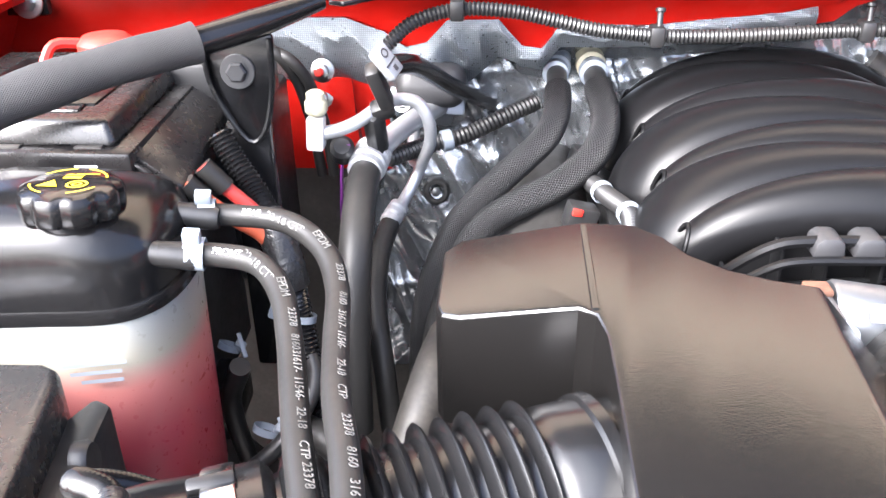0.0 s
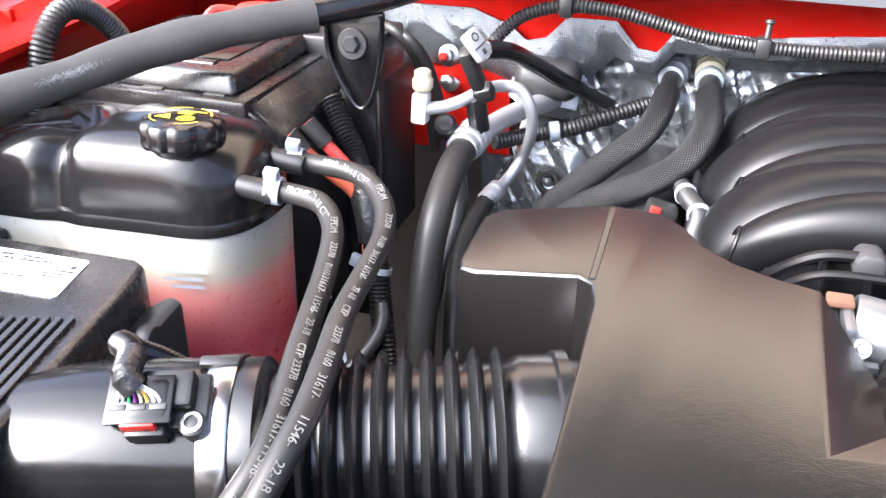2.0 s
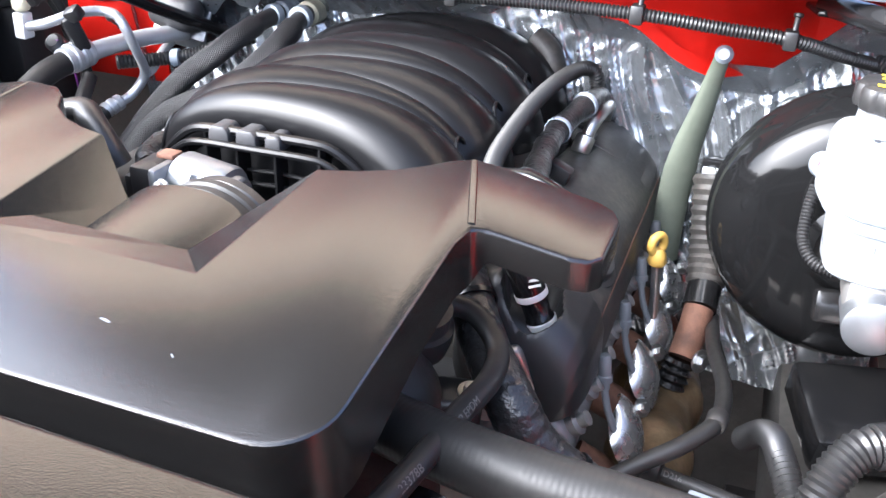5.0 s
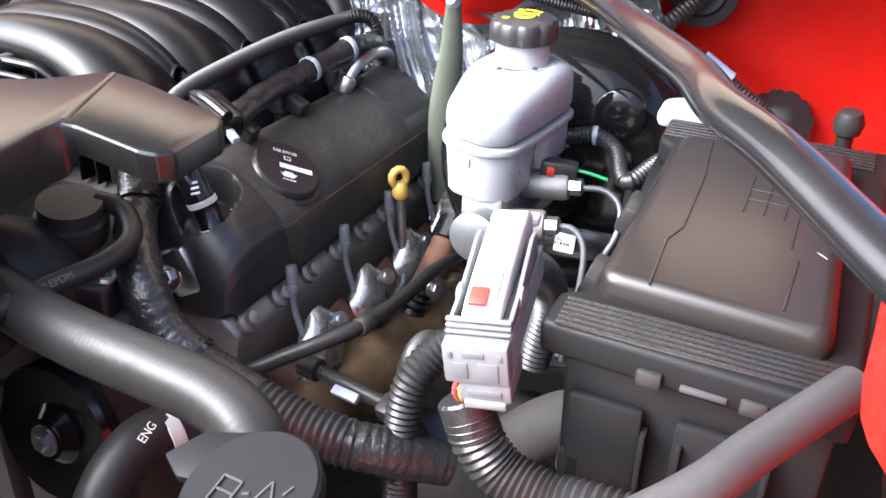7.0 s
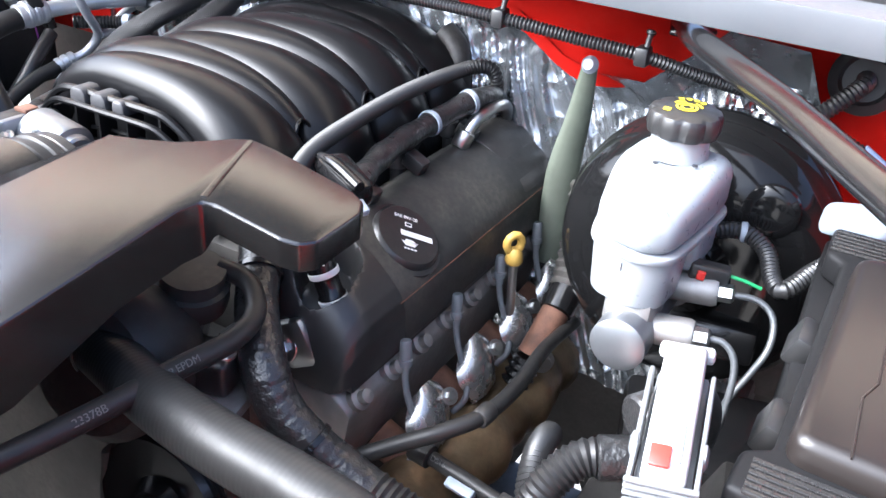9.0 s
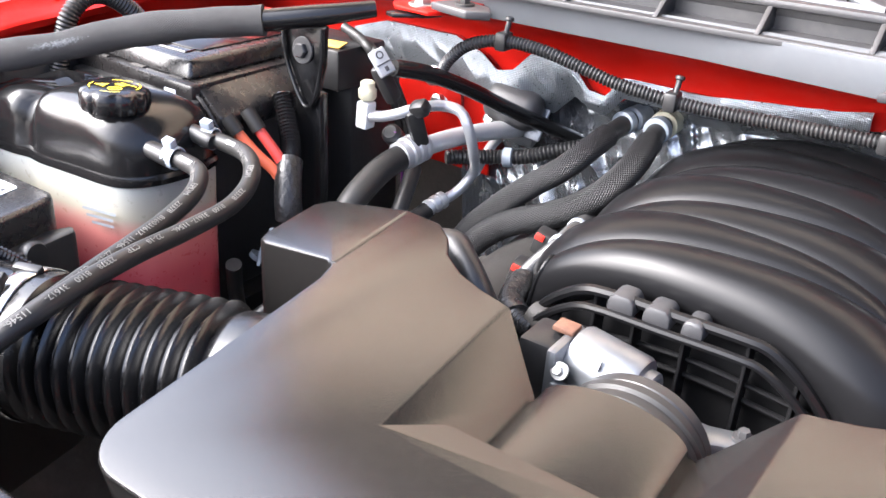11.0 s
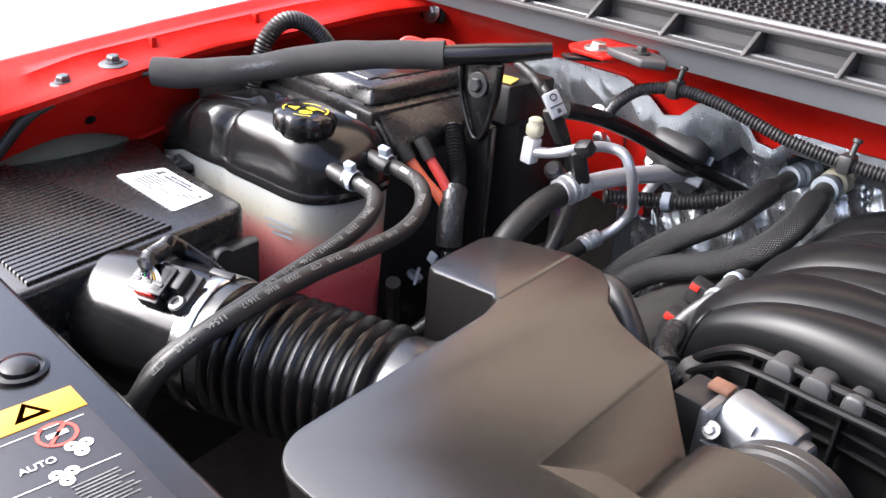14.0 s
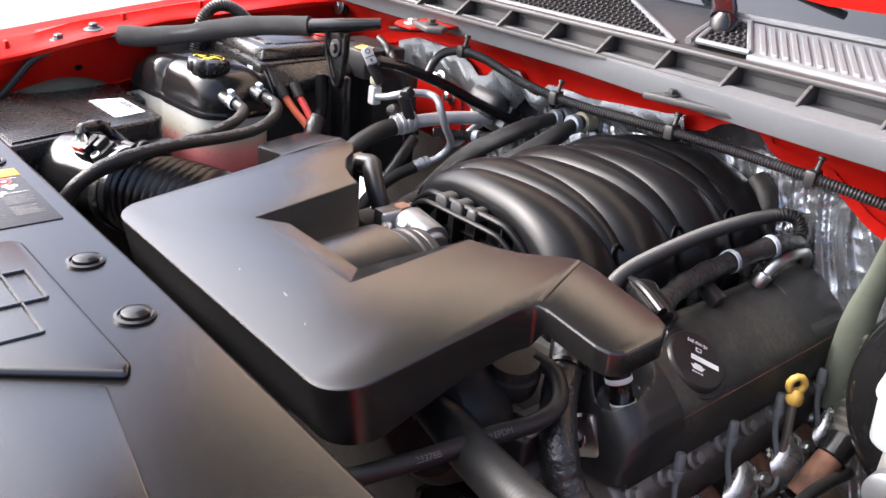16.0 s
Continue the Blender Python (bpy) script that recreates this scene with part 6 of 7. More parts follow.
dip = thing("dipstick", (0.377, 0.92, 1.13), "yellow looped dipstick handle beside the valve cover", "dipstick")
part("handle", tube([(0.377 + 0.006 * math.cos(a), 0.908 + 0.007 * math.cos(a), 1.153 + 0.011 * math.sin(a)) for a in [math.pi * 2 * k / 14 for k in range(15)]], 0.0050, 10), YELLOW, dip)
part("stopper", lathe([(0.009, 0), (0.011, 0.004), (0.009, 0.014), (0.005, 0.020)], (0.379, 0.908, 1.128), (0, 0, 1), 18), YELLOW, dip)
part("guide_tube", tube([(0.379, 0.908, 1.13), (0.385, 0.90, 1.05), (0.38, 0.88, 0.93)], 0.0055, 10), STEEL, dip)
head = thing("cylinder_head", (0.30, 0.85, 0.95), "cast aluminium cylinder head with bolts along its edge", "cylinder head")
part("casting", section([(0.20, 0.95), (0.20, 1.108), (0.338, 1.108), (0.356, 1.088), (0.346, 1.02), (0.30, 0.95)], 0.615, 1.09, 0.006), ALU_CAST, head)
for k in range(9):
    y = 0.635 + 0.055 * k
    part("bolt_boss", lathe([(0.012, 0), (0.012, 0.010), (0.007, 0.012), (0.007, 0.020), (0.003, 0.021)], (0.347, y, 1.094), (0.75, 0, 0.6), 14), ALU_CAST, head)
part("lifting_eye", box((0.295, 0.615, 1.150), (0.034, 0.014, 0.050), 0.006, (0, -25, 10)), STEEL, head)
bolt((0.285, 0.607, 1.146), (0.1, -1, 0.3), 0.0095, head)
for k in range(4):
    yy = 0.699 + 0.1045 * k
    lead = thing("spark_plug_lead", (0.36, yy, 1.05), "grey rubber spark plug boot and lead", "ignition lead", "plug leads")
    part("boot", lathe([(0.0050, -0.002), (0.0062, 0.0), (0.0062, 0.018), (0.0072, 0.019), (0.0072, 0.025), (0.0050, 0.026), (0.0046, 0.033)], (0.362, yy + 0.001, 1.130), (0.14, -0.16, -0.97), 18), GREY, lead)
    part("wire", tube([(0.366, yy - 0.005, 1.100), (0.372, yy - 0.009, 1.080), (0.381, yy - 0.012, 1.060), (0.392, yy - 0.018, 1.040), (0.398, yy - 0.030, 1.026), (0.390, yy - 0.042, 1.012)], 0.0036, 12), GREY, lead)
exh = thing("exhaust_manifold", (0.40, 0.85, 0.95), "rusty exhaust manifold with polished heat shields", "exhaust manifold")
part("log", tube([(0.400, 0.60, 0.985), (0.412, 0.75, 0.972), (0.412, 0.90, 0.96), (0.40, 1.02, 0.93), (0.37, 1.06, 0.85)], 0.042, 22, radius=lambda t: 1 + 0.10 * math.sin(25 * t) + 0.04 * math.sin(61 * t)), RUST_TAN, exh)
for k in range(4):
    y = 0.665 + 0.114 * k
    part("port_pipe", tube([(0.345, y + 0.02, 1.015), (0.375, y + 0.02, 1.0), (0.400, y + 0.02, 0.965)], 0.020, 14), RUST, exh)
    ys = 0.716 + 0.1045 * k

    def tongue(u, v, ys=ys):
        a, b = 2 * u - 1, 2 * v - 1
        w = 0.040 * (1 - 0.30 * max(0.0, b) - 0.45 * max(0.0, -b) ** 3)
        bow = (1 - a * a) * (1 - 0.6 * b * b)
        return Vector((0.374 + 0.030 * v + 0.016 * bow, ys + a * w - 0.010 * v - 0.006 * bow, 1.076 - 0.060 * v + 0.008 * bow - 0.014 * a * a * (1 - v)))

    part("heat_shield", sheet(18, 16, tongue, thick=0.0014), SHIELD, exh, "polished curved heat shield")
    bolt((0.400, ys + 0.014, 1.060), (0.7, -0.4, 0.6), 0.0055, exh)
oxs = thing("oxygen_sensor_plug", (0.46, 0.635, 1.06), "black sensor plug with a printed cuff beside the exhaust", "connector")
part("cuff", lathe([(0.0085, 0), (0.0115, 0.002), (0.0115, 0.022), (0.0085, 0.024)], (0.409, 0.643, 1.062), (1, -0.14, 0), 20), RUBBER, oxs)
part("sleeve", tube([(0.430, 0.640, 1.062), (0.470, 0.634, 1.061), (0.515, 0.628, 1.058)], 0.0072, 14), RUBBER, oxs)
lettering("D216", 0.0075, plane_at((0.442, 0.6335, 1.0675), (1, -0.14, 0), (0, 0.5, 0.8)), GREY_INK, oxs)
part("clip", box((0.472, 0.622, 1.060), (0.030, 0.010, 0.008), 0.002, (30, 0, -8)), GREY_LIGHT, oxs, "pale locking clip")
part("socket", box((0.522, 0.626, 1.055), (0.030, 0.022, 0.022), 0.003, (20, 0, -8)), PLASTIC, oxs)
part("tail", tube([(0.535, 0.624, 1.055), (0.552, 0.622, 1.045), (0.560, 0.63, 1.02)], 0.006, 10), PLASTIC, oxs)
hose("sensor_conduit", [(0.552, 0.570, 1.045), (0.551, 0.594, 1.068), (0.537, 0.621, 1.088), (0.525, 0.660, 1.096), (0.519, 0.695, 1.088), (0.512, 0.73, 1.065), (0.50, 0.76, 1.03)], 0.0130, "dark corrugated conduit above the exhaust", PLASTIC, "conduit", (0.0058, 0.0028), 16)
rail = thing("fuel_rail", (0.21, 0.9, 1.2), "taped black fuel rail with white bands", "fuel rail")
part("pipe", tube([(0.275, 0.735, 1.262), (0.258, 0.800, 1.262), (0.251, 0.860, 1.263), (0.250, 0.920, 1.264), (0.258, 0.960, 1.271), (0.267, 0.990, 1.277), (0.272, 1.03, 1.272), (0.270, 1.07, 1.25)], 0.0130, 16, radius=lambda t: 1 + 0.07 * math.sin(37 * t)), TAPE, rail)
for p, d in (((0.250, 0.918, 1.264), (0.06, 1, 0.06)), ((0.265, 0.983, 1.276), (0.25, 1, 0.18))):
    part("white_band", lathe([(0.0145, -0.004), (0.0155, -0.003), (0.0155, 0.003), (0.0145, 0.004)], p, d, 20, closed=False), GREY_LIGHT, rail)
part("elbow", tube([(0.270, 0.962, 1.228), (0.275, 0.975, 1.250), (0.282, 0.996, 1.263), (0.285, 1.030, 1.264), (0.280, 1.062, 1.250), (0.272, 1.08, 1.22)], 0.0075, 14), STEEL, rail, "bright steel elbow pipe")
part("elbow_collar", lathe([(0.010, -0.012), (0.0115, -0.010), (0.0115, 0.008), (0.009, 0.010)], (0.271, 0.965, 1.236), (0.20, 0.5, 0.85), 20), STEEL, rail)
for y in (0.77, 0.865, 0.985):
    part("injector", lathe([(0.009, 0), (0.009, 0.02), (0.012, 0.022), (0.012, 0.040)], (0.243, y, 1.205), (-0.1, 0, 1), 16), PLASTIC, rail)
    part("injector_plug", box((0.268, y - 0.005, 1.240), (0.026, 0.018, 0.018), 0.003, (0, 25, 0)), PLASTIC, rail)
coilp = thing("coil_connector", (0.285, 0.70, 1.25), "black ignition coil connector with a glossy cover", "connector")
part("housing", box((0.284, 0.700, 1.278), (0.062, 0.036, 0.034), 0.010, (0, 12, -25)), PLASTIC_GLOSS, coilp)
part("latch", tube([(0.252, 0.708, 1.292), (0.278, 0.694, 1.298), (0.316, 0.680, 1.290)], 0.006, 10), PLASTIC_GLOSS, coilp)
part("clip", box((0.318, 0.682, 1.270), (0.016, 0.008, 0.008), 0.002, (0, 20, -25)), GREY_LIGHT, coilp, "pale locking clip")
HP = [(0.262, 0.645, 1.288), (0.237, 0.715, 1.293), (0.229, 0.792, 1.297), (0.227, 0.900, 1.301), (0.233, 1.000, 1.301), (0.250, 1.042, 1.303), (0.262, 1.058, 1.288), (0.264, 1.065, 1.24)]
hose("breather_hose", HP, 0.0095, "black corrugated breather hose along the manifold", RUBBER, "hose", (0.0052, 0.0024))
hose("rear_hose", [(0.175, 1.075, 1.325), (0.196, 1.07, 1.310), (0.206, 1.065, 1.285), (0.205, 1.07, 1.24)], 0.016, "short black hose behind the manifold", RUBBER_DULL)

# ---- front of the engine ----
RH = [(0.17, 0.485, 1.185), (0.235, 0.464, 1.195), (0.30, 0.445, 1.200), (0.37, 0.434, 1.202), (0.44, 0.430, 1.202), (0.495, 0.425, 1.200), (0.528, 0.415, 1.192), (0.545, 0.404, 1.170), (0.550, 0.395, 1.130), (0.55, 0.385, 1.06), (0.55, 0.38, 0.98)]
rhose = hose("radiator_hose", RH, 0.0228, "thick black upper radiator hose", RUBBER, ribs=(0.0044, 0.00016), n=28)
part("clamp", lathe([(0.0228, -0.006), (0.0245, -0.005), (0.0245, 0.005), (0.0228, 0.006)], (0.205, 0.4735, 1.190), (0.9, -0.32, 0.14), 28, closed=False), STEEL_BAND, rhose, "steel band clamp")
hose("heater_return_hose", [(0.240, 0.580, 1.228), (0.268, 0.583, 1.222), (0.296, 0.560, 1.212), (0.304, 0.520, 1.210), (0.297, 0.470, 1.211), (0.290, 0.415, 1.211), (0.281, 0.365, 1.211), (0.262, 0.315, 1.206), (0.22, 0.28, 1.19), (0.15, 0.262, 1.15)], 0.0092, "printed black rubber hose around the cover corner")
fh = bpy.data.objects["heater_return_hose"]
FHP = [(0.304, 0.520, 1.210), (0.297, 0.470, 1.211), (0.290, 0.415, 1.211), (0.281, 0.365, 1.211)]
lettering("CTP EPDM", 0.0085, on_hose(FHP, 0.35, 0.0092, (1, 0, 0.8)) @ pose(0, 0, 0, 0, 0, 180), GREY_INK, fh)
lettering("23378B", 0.0085, on_hose(FHP, 0.80, 0.0092, (1, 0, 0.8)) @ pose(0, 0, 0, 0, 0, 180), GREY_INK, fh)
TH = [(0.218, 0.665, 1.245), (0.245, 0.628, 1.222), (0.270, 0.592, 1.205), (0.289, 0.570, 1.190), (0.313, 0.549, 1.170), (0.336, 0.541, 1.143), (0.366, 0.541, 1.122), (0.392, 0.546, 1.104), (0.424, 0.547, 1.090), (0.467, 0.550, 1.077), (0.513, 0.556, 1.068), (0.546, 0.570, 1.060), (0.59, 0.60, 1.04)]
tap = thing("taped_harness", TH[3], "thick taped engine wiring harness", "wiring")


def wrinkled(t):
    """Tape pulled tight in uneven turns."""
    return 1 + 0.04 * math.sin(23 * t) + 0.012 * math.sin(173 * t + 3 * math.sin(40 * t)) + 0.012 * math.sin(311 * t + 2 * math.sin(57 * t))


part("tape_wrap", tube(TH, 0.0200, 24, step=0.0022, radius=wrinkled), TAPE, tap)
part("conduit", tube(TH[8:11], 0.0225, 22, (0.0072, 0.0022)), PLASTIC, tap, "corrugated conduit section")
part("tape_cuff", tube(TH[10:12], 0.0215, 20, step=0.003, radius=wrinkled), TAPE, tap, "smooth tape over the joint")
for p, d in (((0.258, 0.610, 1.214), (0.5, -0.75, -0.4)), ((0.368, 0.541, 1.120), (0.75, 0.1, -0.6))):
    part("tie", lathe([(0.0200, -0.003), (0.0218, -0.0025), (0.0218, 0.0025), (0.0200, 0.003)], p, d, 22, closed=False), PLASTIC_GLOSS, tap)
alt = thing("coolant_pump", (0.2, 0.5, 1.1), "round black coolant pump housing under the cover", "pump")
part("housing", lathe([(0.030, -0.03), (0.062, -0.026), (0.066, -0.01), (0.066, 0.03), (0.055, 0.045), (0.02, 0.05)], (0.205, 0.500, 1.165), (0.12, -0.93, 0.30), 36), DUSTY, alt)
part("outlet", lathe([(0.030, -0.01), (0.032, 0.0), (0.032, 0.014), (0.028, 0.016), (0.028, 0.03)], (0.225, 0.560, 1.205), (0.2, -0.1, 1), 26), DUSTY, alt)
part("bracket", box((0.205, 0.560, 1.16), (0.05, 0.02, 0.11), 0.005, (0, 15, 20)), ALU_CAST, alt)
part("thermostat_housing", box((0.262, 0.532, 1.163), (0.062, 0.040, 0.036), 0.007, (0, 0, 12), seg=3), PLASTIC, alt)
part("thermostat_flange", box((0.274, 0.524, 1.140), (0.072, 0.044, 0.012), 0.003, (0, 0, 12)), ALU_CAST, alt)
bolt((0.284, 0.535, 1.181), (0.1, -0.2, 1), 0.006, alt)
part("valve_lever", box((0.232, 0.628, 1.262), (0.012, 0.045, 0.012), 0.003, (30, 0, 15)), STEEL, alt)
pul = thing("drive_pulley", (0.25, 0.45, 1.0), "black grooved accessory drive pulley", "pulley")
part("wheel", lathe([(0.02, -0.012), (0.066, -0.012), (0.070, -0.008), (0.066, -0.005), (0.070, -0.002), (0.066, 0.001), (0.070, 0.004), (0.066, 0.010), (0.03, 0.006), (0.02, 0.016)], (0.26, 0.475, 1.045), (0.0, -1, 0.15), 40), GLOSS, pul)
bolt((0.26, 0.458, 1.047), (0, -1, 0.15), 0.009, pul)
belt = part("belt", tube([(0.325, 0.474, 1.06), (0.34, 0.474, 0.95), (0.30, 0.474, 0.85), (0.20, 0.474, 0.86), (0.185, 0.474, 0.98), (0.20, 0.474, 1.08)], 0.010, 8, flat=0.4), RUBBER_DULL, pul)
eh = hose("lower_hose", [(0.44, 0.34, 1.02), (0.40, 0.385, 1.08), (0.395, 0.44, 1.11), (0.415, 0.49, 1.10), (0.45, 0.54, 1.06)], 0.021, "black moulded coolant hose with a white band", RUBBER, n=20)
part("white_band", lathe([(0.0215, -0.006), (0.0225, -0.005), (0.0225, 0.005), (0.0215, 0.006)], (0.403, 0.464, 1.108), (0.3, 0.9, 0.05), 24, closed=False), WHITE, eh)
lettering("ENG", 0.010, plane_at((0.412, 0.436, 1.132), (-0.2, 0.9, 0.1), (-0.9, -0.3, 0.6)), WHITE_INK, eh)
wcap = thing("washer_filler_cap", (0.60, 0.326, 1.24), "black washer filler cap with embossed symbols", "filler cap")
WN = Vector((-0.12, -0.25, 1)).normalized()
part("lid", lathe([(0.036, -0.006), (0.038, -0.004), (0.038, 0.004), (0.036, 0.006), (0.001, 0.0065)], (0.602, 0.324, 1.250), WN, 40), FUSE_BASE, wcap)
part("tab", prism([(-0.045, 0.0), (-0.060, 0.012), (-0.045, 0.030), (-0.012, 0.036), (-0.01, 0.0)], -0.003, 0.004, 0.002, m=plane_at((0.602, 0.324, 1.250), (1, 0.1, 0.12), (0, 1, 0.25))), FUSE_BASE, wcap)
part("neck", lathe([(0.028, -0.12), (0.028, 0.0)], (0.602, 0.324, 1.248), WN, 28), FUSE_BASE, wcap)
wmx = plane_at(Vector((0.602, 0.324, 1.250)) + WN * 0.0068, (1, 0.05, 0.12), (0, 1, 0.25))
for strokes in (((-0.018, -0.012), (-0.006, -0.014), (-0.004, 0.002), (-0.016, 0.004), (-0.018, -0.012)), ((-0.016, -0.004), (-0.005, -0.006)), ((0.004, -0.014), (0.020, -0.012), (0.012, 0.006), (0.004, -0.014)), ((0.021, 0.000), (0.024, 0.006)), ((-0.001, -0.004), (0.003, -0.003))):
    eb = bmesh.new()
    for a, b in zip(strokes, strokes[1:]):
        tube([tuple(wmx @ Vector((*a, 0))), tuple(wmx @ Vector((*b, 0)))], 0.0009, 6, bm=eb, step=0.01)
    part("embossed_symbol", eb, GREY_DARK, wcap)
bline = hose("brake_line", [(0.360, 0.570, 1.060), (0.376, 0.580, 1.074), (0.411, 0.606, 1.092), (0.446, 0.630, 1.108), (0.469, 0.665, 1.114), (0.471, 0.733, 1.104), (0.456, 0.841, 1.078), (0.45, 0.95, 1.05)], 0.0078, "black rubber-covered pipe past the exhaust", RUBBER)
part("ferrule", lathe([(0.008, -0.010), (0.0095, -0.008), (0.0095, 0.008), (0.008, 0.010)], (0.469, 0.665, 1.114), (0.1, 1, -0.05), 18), RUBBER_DULL, bline)
sh_ = thing("steering_shaft", (0.42, 0.9, 0.95), "steering shaft with rubber boot and rusty coupling", "steering shaft")
part("boot", tube([(0.428, 1.02, 1.20), (0.432, 0.985, 1.13), (0.434, 0.95, 1.085)], 0.030, 22, (0.012, 0.003), radius=lambda t: 1.1 - 0.35 * t), RUBBER_DULL, sh_)
part("coupling", tube([(0.433, 0.925, 1.072), (0.430, 0.900, 1.050), (0.426, 0.882, 1.030)], 0.017, 16), RUST, sh_, "rust-brown coupling")
part("joint", tube([(0.434, 0.950, 1.09), (0.433, 0.925, 1.072)], 0.020, 16), GLOSS, sh_)
part("lower_shaft", tube([(0.424, 0.880, 1.028), (0.418, 0.868, 1.0), (0.411, 0.856, 0.964), (0.408, 0.826, 0.90)], 0.019, 16, (0.009, 0.004)), GLOSS, sh_, "ribbed lower boot")
bolt((0.445, 0.875, 1.035), (0.8, -0.6, 0.2), 0.008, sh_)

# ---- brake booster, master cylinder and reservoir ----
boost = thing("brake_booster", (0.57, 0.97, 1.05), "round glossy black brake booster on the bulkhead", "brake booster")
BC = Vector((0.57, 1.035, 1.195))
part("shell", lathe([(0.12, 0.0), (0.140, 0.03), (0.146, 0.075), (0.150, 0.080), (0.150, 0.090), (0.147, 0.094), (0.145, 0.105), (0.141, 0.122), (0.132, 0.138), (0.117, 0.149), (0.100, 0.154), (0.080, 0.157), (0.05, 0.158), (0.04, 0.168)], BC, (0, -1, 0.03), 64), ENAMEL, boost)
part("boss", lathe([(0.027, -0.006), (0.026, -0.001), (0.022, 0.002), (0.016, 0.003), (0.001, 0.0032)], (0.637, 0.8835, 1.284), (0.08, -1, 0.10), 32), ENAMEL, boost)
vs = thing("vacuum_sensor", (0.535, 0.87, 1.27), "grey and purple vacuum sensor with corrugated lead", "sensor")
part("body", lathe([(0.011, 0), (0.013, 0.003), (0.013, 0.016), (0.009, 0.020), (0.009, 0.030)], (0.520, 0.884, 1.282), (0.2, -1, 0.3), 22), GREY_LIGHT, vs)
part("plug", box((0.545, 0.868, 1.292), (0.026, 0.022, 0.026), 0.004, (10, 0, 10)), PLASTIC, vs)
part("purple_lock", box((0.519, 0.8525, 1.292), (0.010, 0.006, 0.006), 0.001), PURPLE, vs)
part("lead", tube([(0.518, 0.862, 1.268), (0.515, 0.852, 1.245), (0.516, 0.838, 1.220), (0.528, 0.826, 1.205), (0.548, 0.82, 1.20)], 0.0062, 12, (0.0036, 0.0012)), PLASTIC, vs, "corrugated lead")
part("barcode_label", box((0.592, 0.852, 1.148), (0.046, 0.0012, 0.020), 0.0003, (-20, 0, 0)), PAPER, boost)
blm = plane_at((0.592, 0.850, 1.149), (1, 0, 0), (0, -0.34, 0.94))
bars([(-0.020 + 0.0024 * k + 0.0005 * (k % 3), -0.004, 0.0009 + 0.0005 * (k % 2)) for k in range(16)], blm, BLACK_INK, boost, "barcode", 0.009, 0.0008)
lettering("AADL", 0.0065, blm @ pose(0.002, 0.005, 0.0008), BLACK_INK, boost)
part("label_bracket", box((0.60, 0.862, 1.145), (0.12, 0.02, 0.035), 0.006, (-20, 0, 8)), GLOSS, boost)
mc = thing("master_cylinder", (0.565, 0.78, 1.16), "cast aluminium brake master cylinder below the reservoir", "master cylinder")
part("barrel", lathe([(0.018, 0), (0.0235, 0.003), (0.0235, 0.05), (0.021, 0.054), (0.021, 0.13), (0.030, 0.135), (0.030, 0.17)], (0.569, 0.681, 1.222), (0, 1, 0.0), 32), ALU, mc)
part("neck", box((0.566, 0.728, 1.240), (0.042, 0.050, 0.040), 0.008), ALU_CAST, mc)
for py, pz, pn in ((0.772, 1.244, 0.034), (0.722, 1.226, 0.030)):
    part("port", lathe([(0.0135, -0.012), (0.0135, pn - 0.004), (0.0118, pn), (0.0070, pn)], (0.590, py, pz), (1, 0.12, 0.10), 24), ALU_CAST, mc)
    part("pipe_nut", lathe([(0.0082, 0), (0.0082, 0.011), (0.0055, 0.013)], (0.590 + pn, py + 0.12 * pn, pz + 0.10 * pn), (1, 0.12, 0.10), 6), STEEL, mc)
part("brake_pipe", tube([(0.634, 0.777, 1.248), (0.656, 0.781, 1.248), (0.672, 0.776, 1.238), (0.676, 0.762, 1.218), (0.668, 0.748, 1.195), (0.655, 0.735, 1.16), (0.645, 0.72, 1.10)], 0.0030, 10), BOLT_DARK, mc)
part("brake_pipe", tube([(0.630, 0.727, 1.230), (0.645, 0.729, 1.229), (0.657, 0.724, 1.215), (0.660, 0.712, 1.18), (0.655, 0.70, 1.11)], 0.0030, 10), BOLT_DARK, mc)
res = thing("brake_reservoir", (0.56, 0.77, 1.24), "white translucent brake fluid reservoir", "fluid reservoir")


RO = rounded([(0.526, 0.705), (0.570, 0.692), (0.592, 0.705), (0.600, 0.76), (0.606, 0.835), (0.560, 0.850), (0.518, 0.845), (0.512, 0.78)], 0.022)
RL = rounded([(0.524, 0.706), (0.570, 0.694), (0.593, 0.707), (0.598, 0.765), (0.518, 0.772)], 0.022)
part("upper_shell", prism(RO, 1.300, lambda x, y: 1.334 + 0.16 * max(0, min(0.09, y - 0.70)), 0.014, seg=5, grow=0.02), WHITE_TANK, res)
part("waist_flange", prism([(0.561 + (x - 0.561) * 1.07, 0.77 + (y - 0.77) * 1.05) for x, y in RO], 1.2955, 1.3015, 0.0015), WHITE_TANK, res)
part("lower_shell", prism(RL, 1.250, 1.297, 0.010, seg=4, grow=-0.09), WHITE_TANK, res)
part("rear_lobe", prism(rounded([(0.535, 0.775), (0.600, 0.765), (0.603, 0.835), (0.52, 0.84)], 0.015), 1.262, 1.297, 0.006), WHITE_TANK, res)
part("filler_neck", lathe([(0.027, 0), (0.025, 0.010), (0.024, 0.024)], (0.556, 0.812, 1.345), n=32), WHITE_TANK, res)
part("window_mark", box((0.549, 0.6985, 1.286), (0.014, 0.0015, 0.008), 0.0004, (0, 0, -12)), WHITE, res)
for dx, dy in ((0.0, 0.0), (0.03, 0.012)):
    part("dot", lathe([(0.0025, 0), (0.0025, 0.0012)], (0.548 + dx, 0.775 + dy, 1.3465 + 0.10 * dy), n=10), BLACK_INK, res)
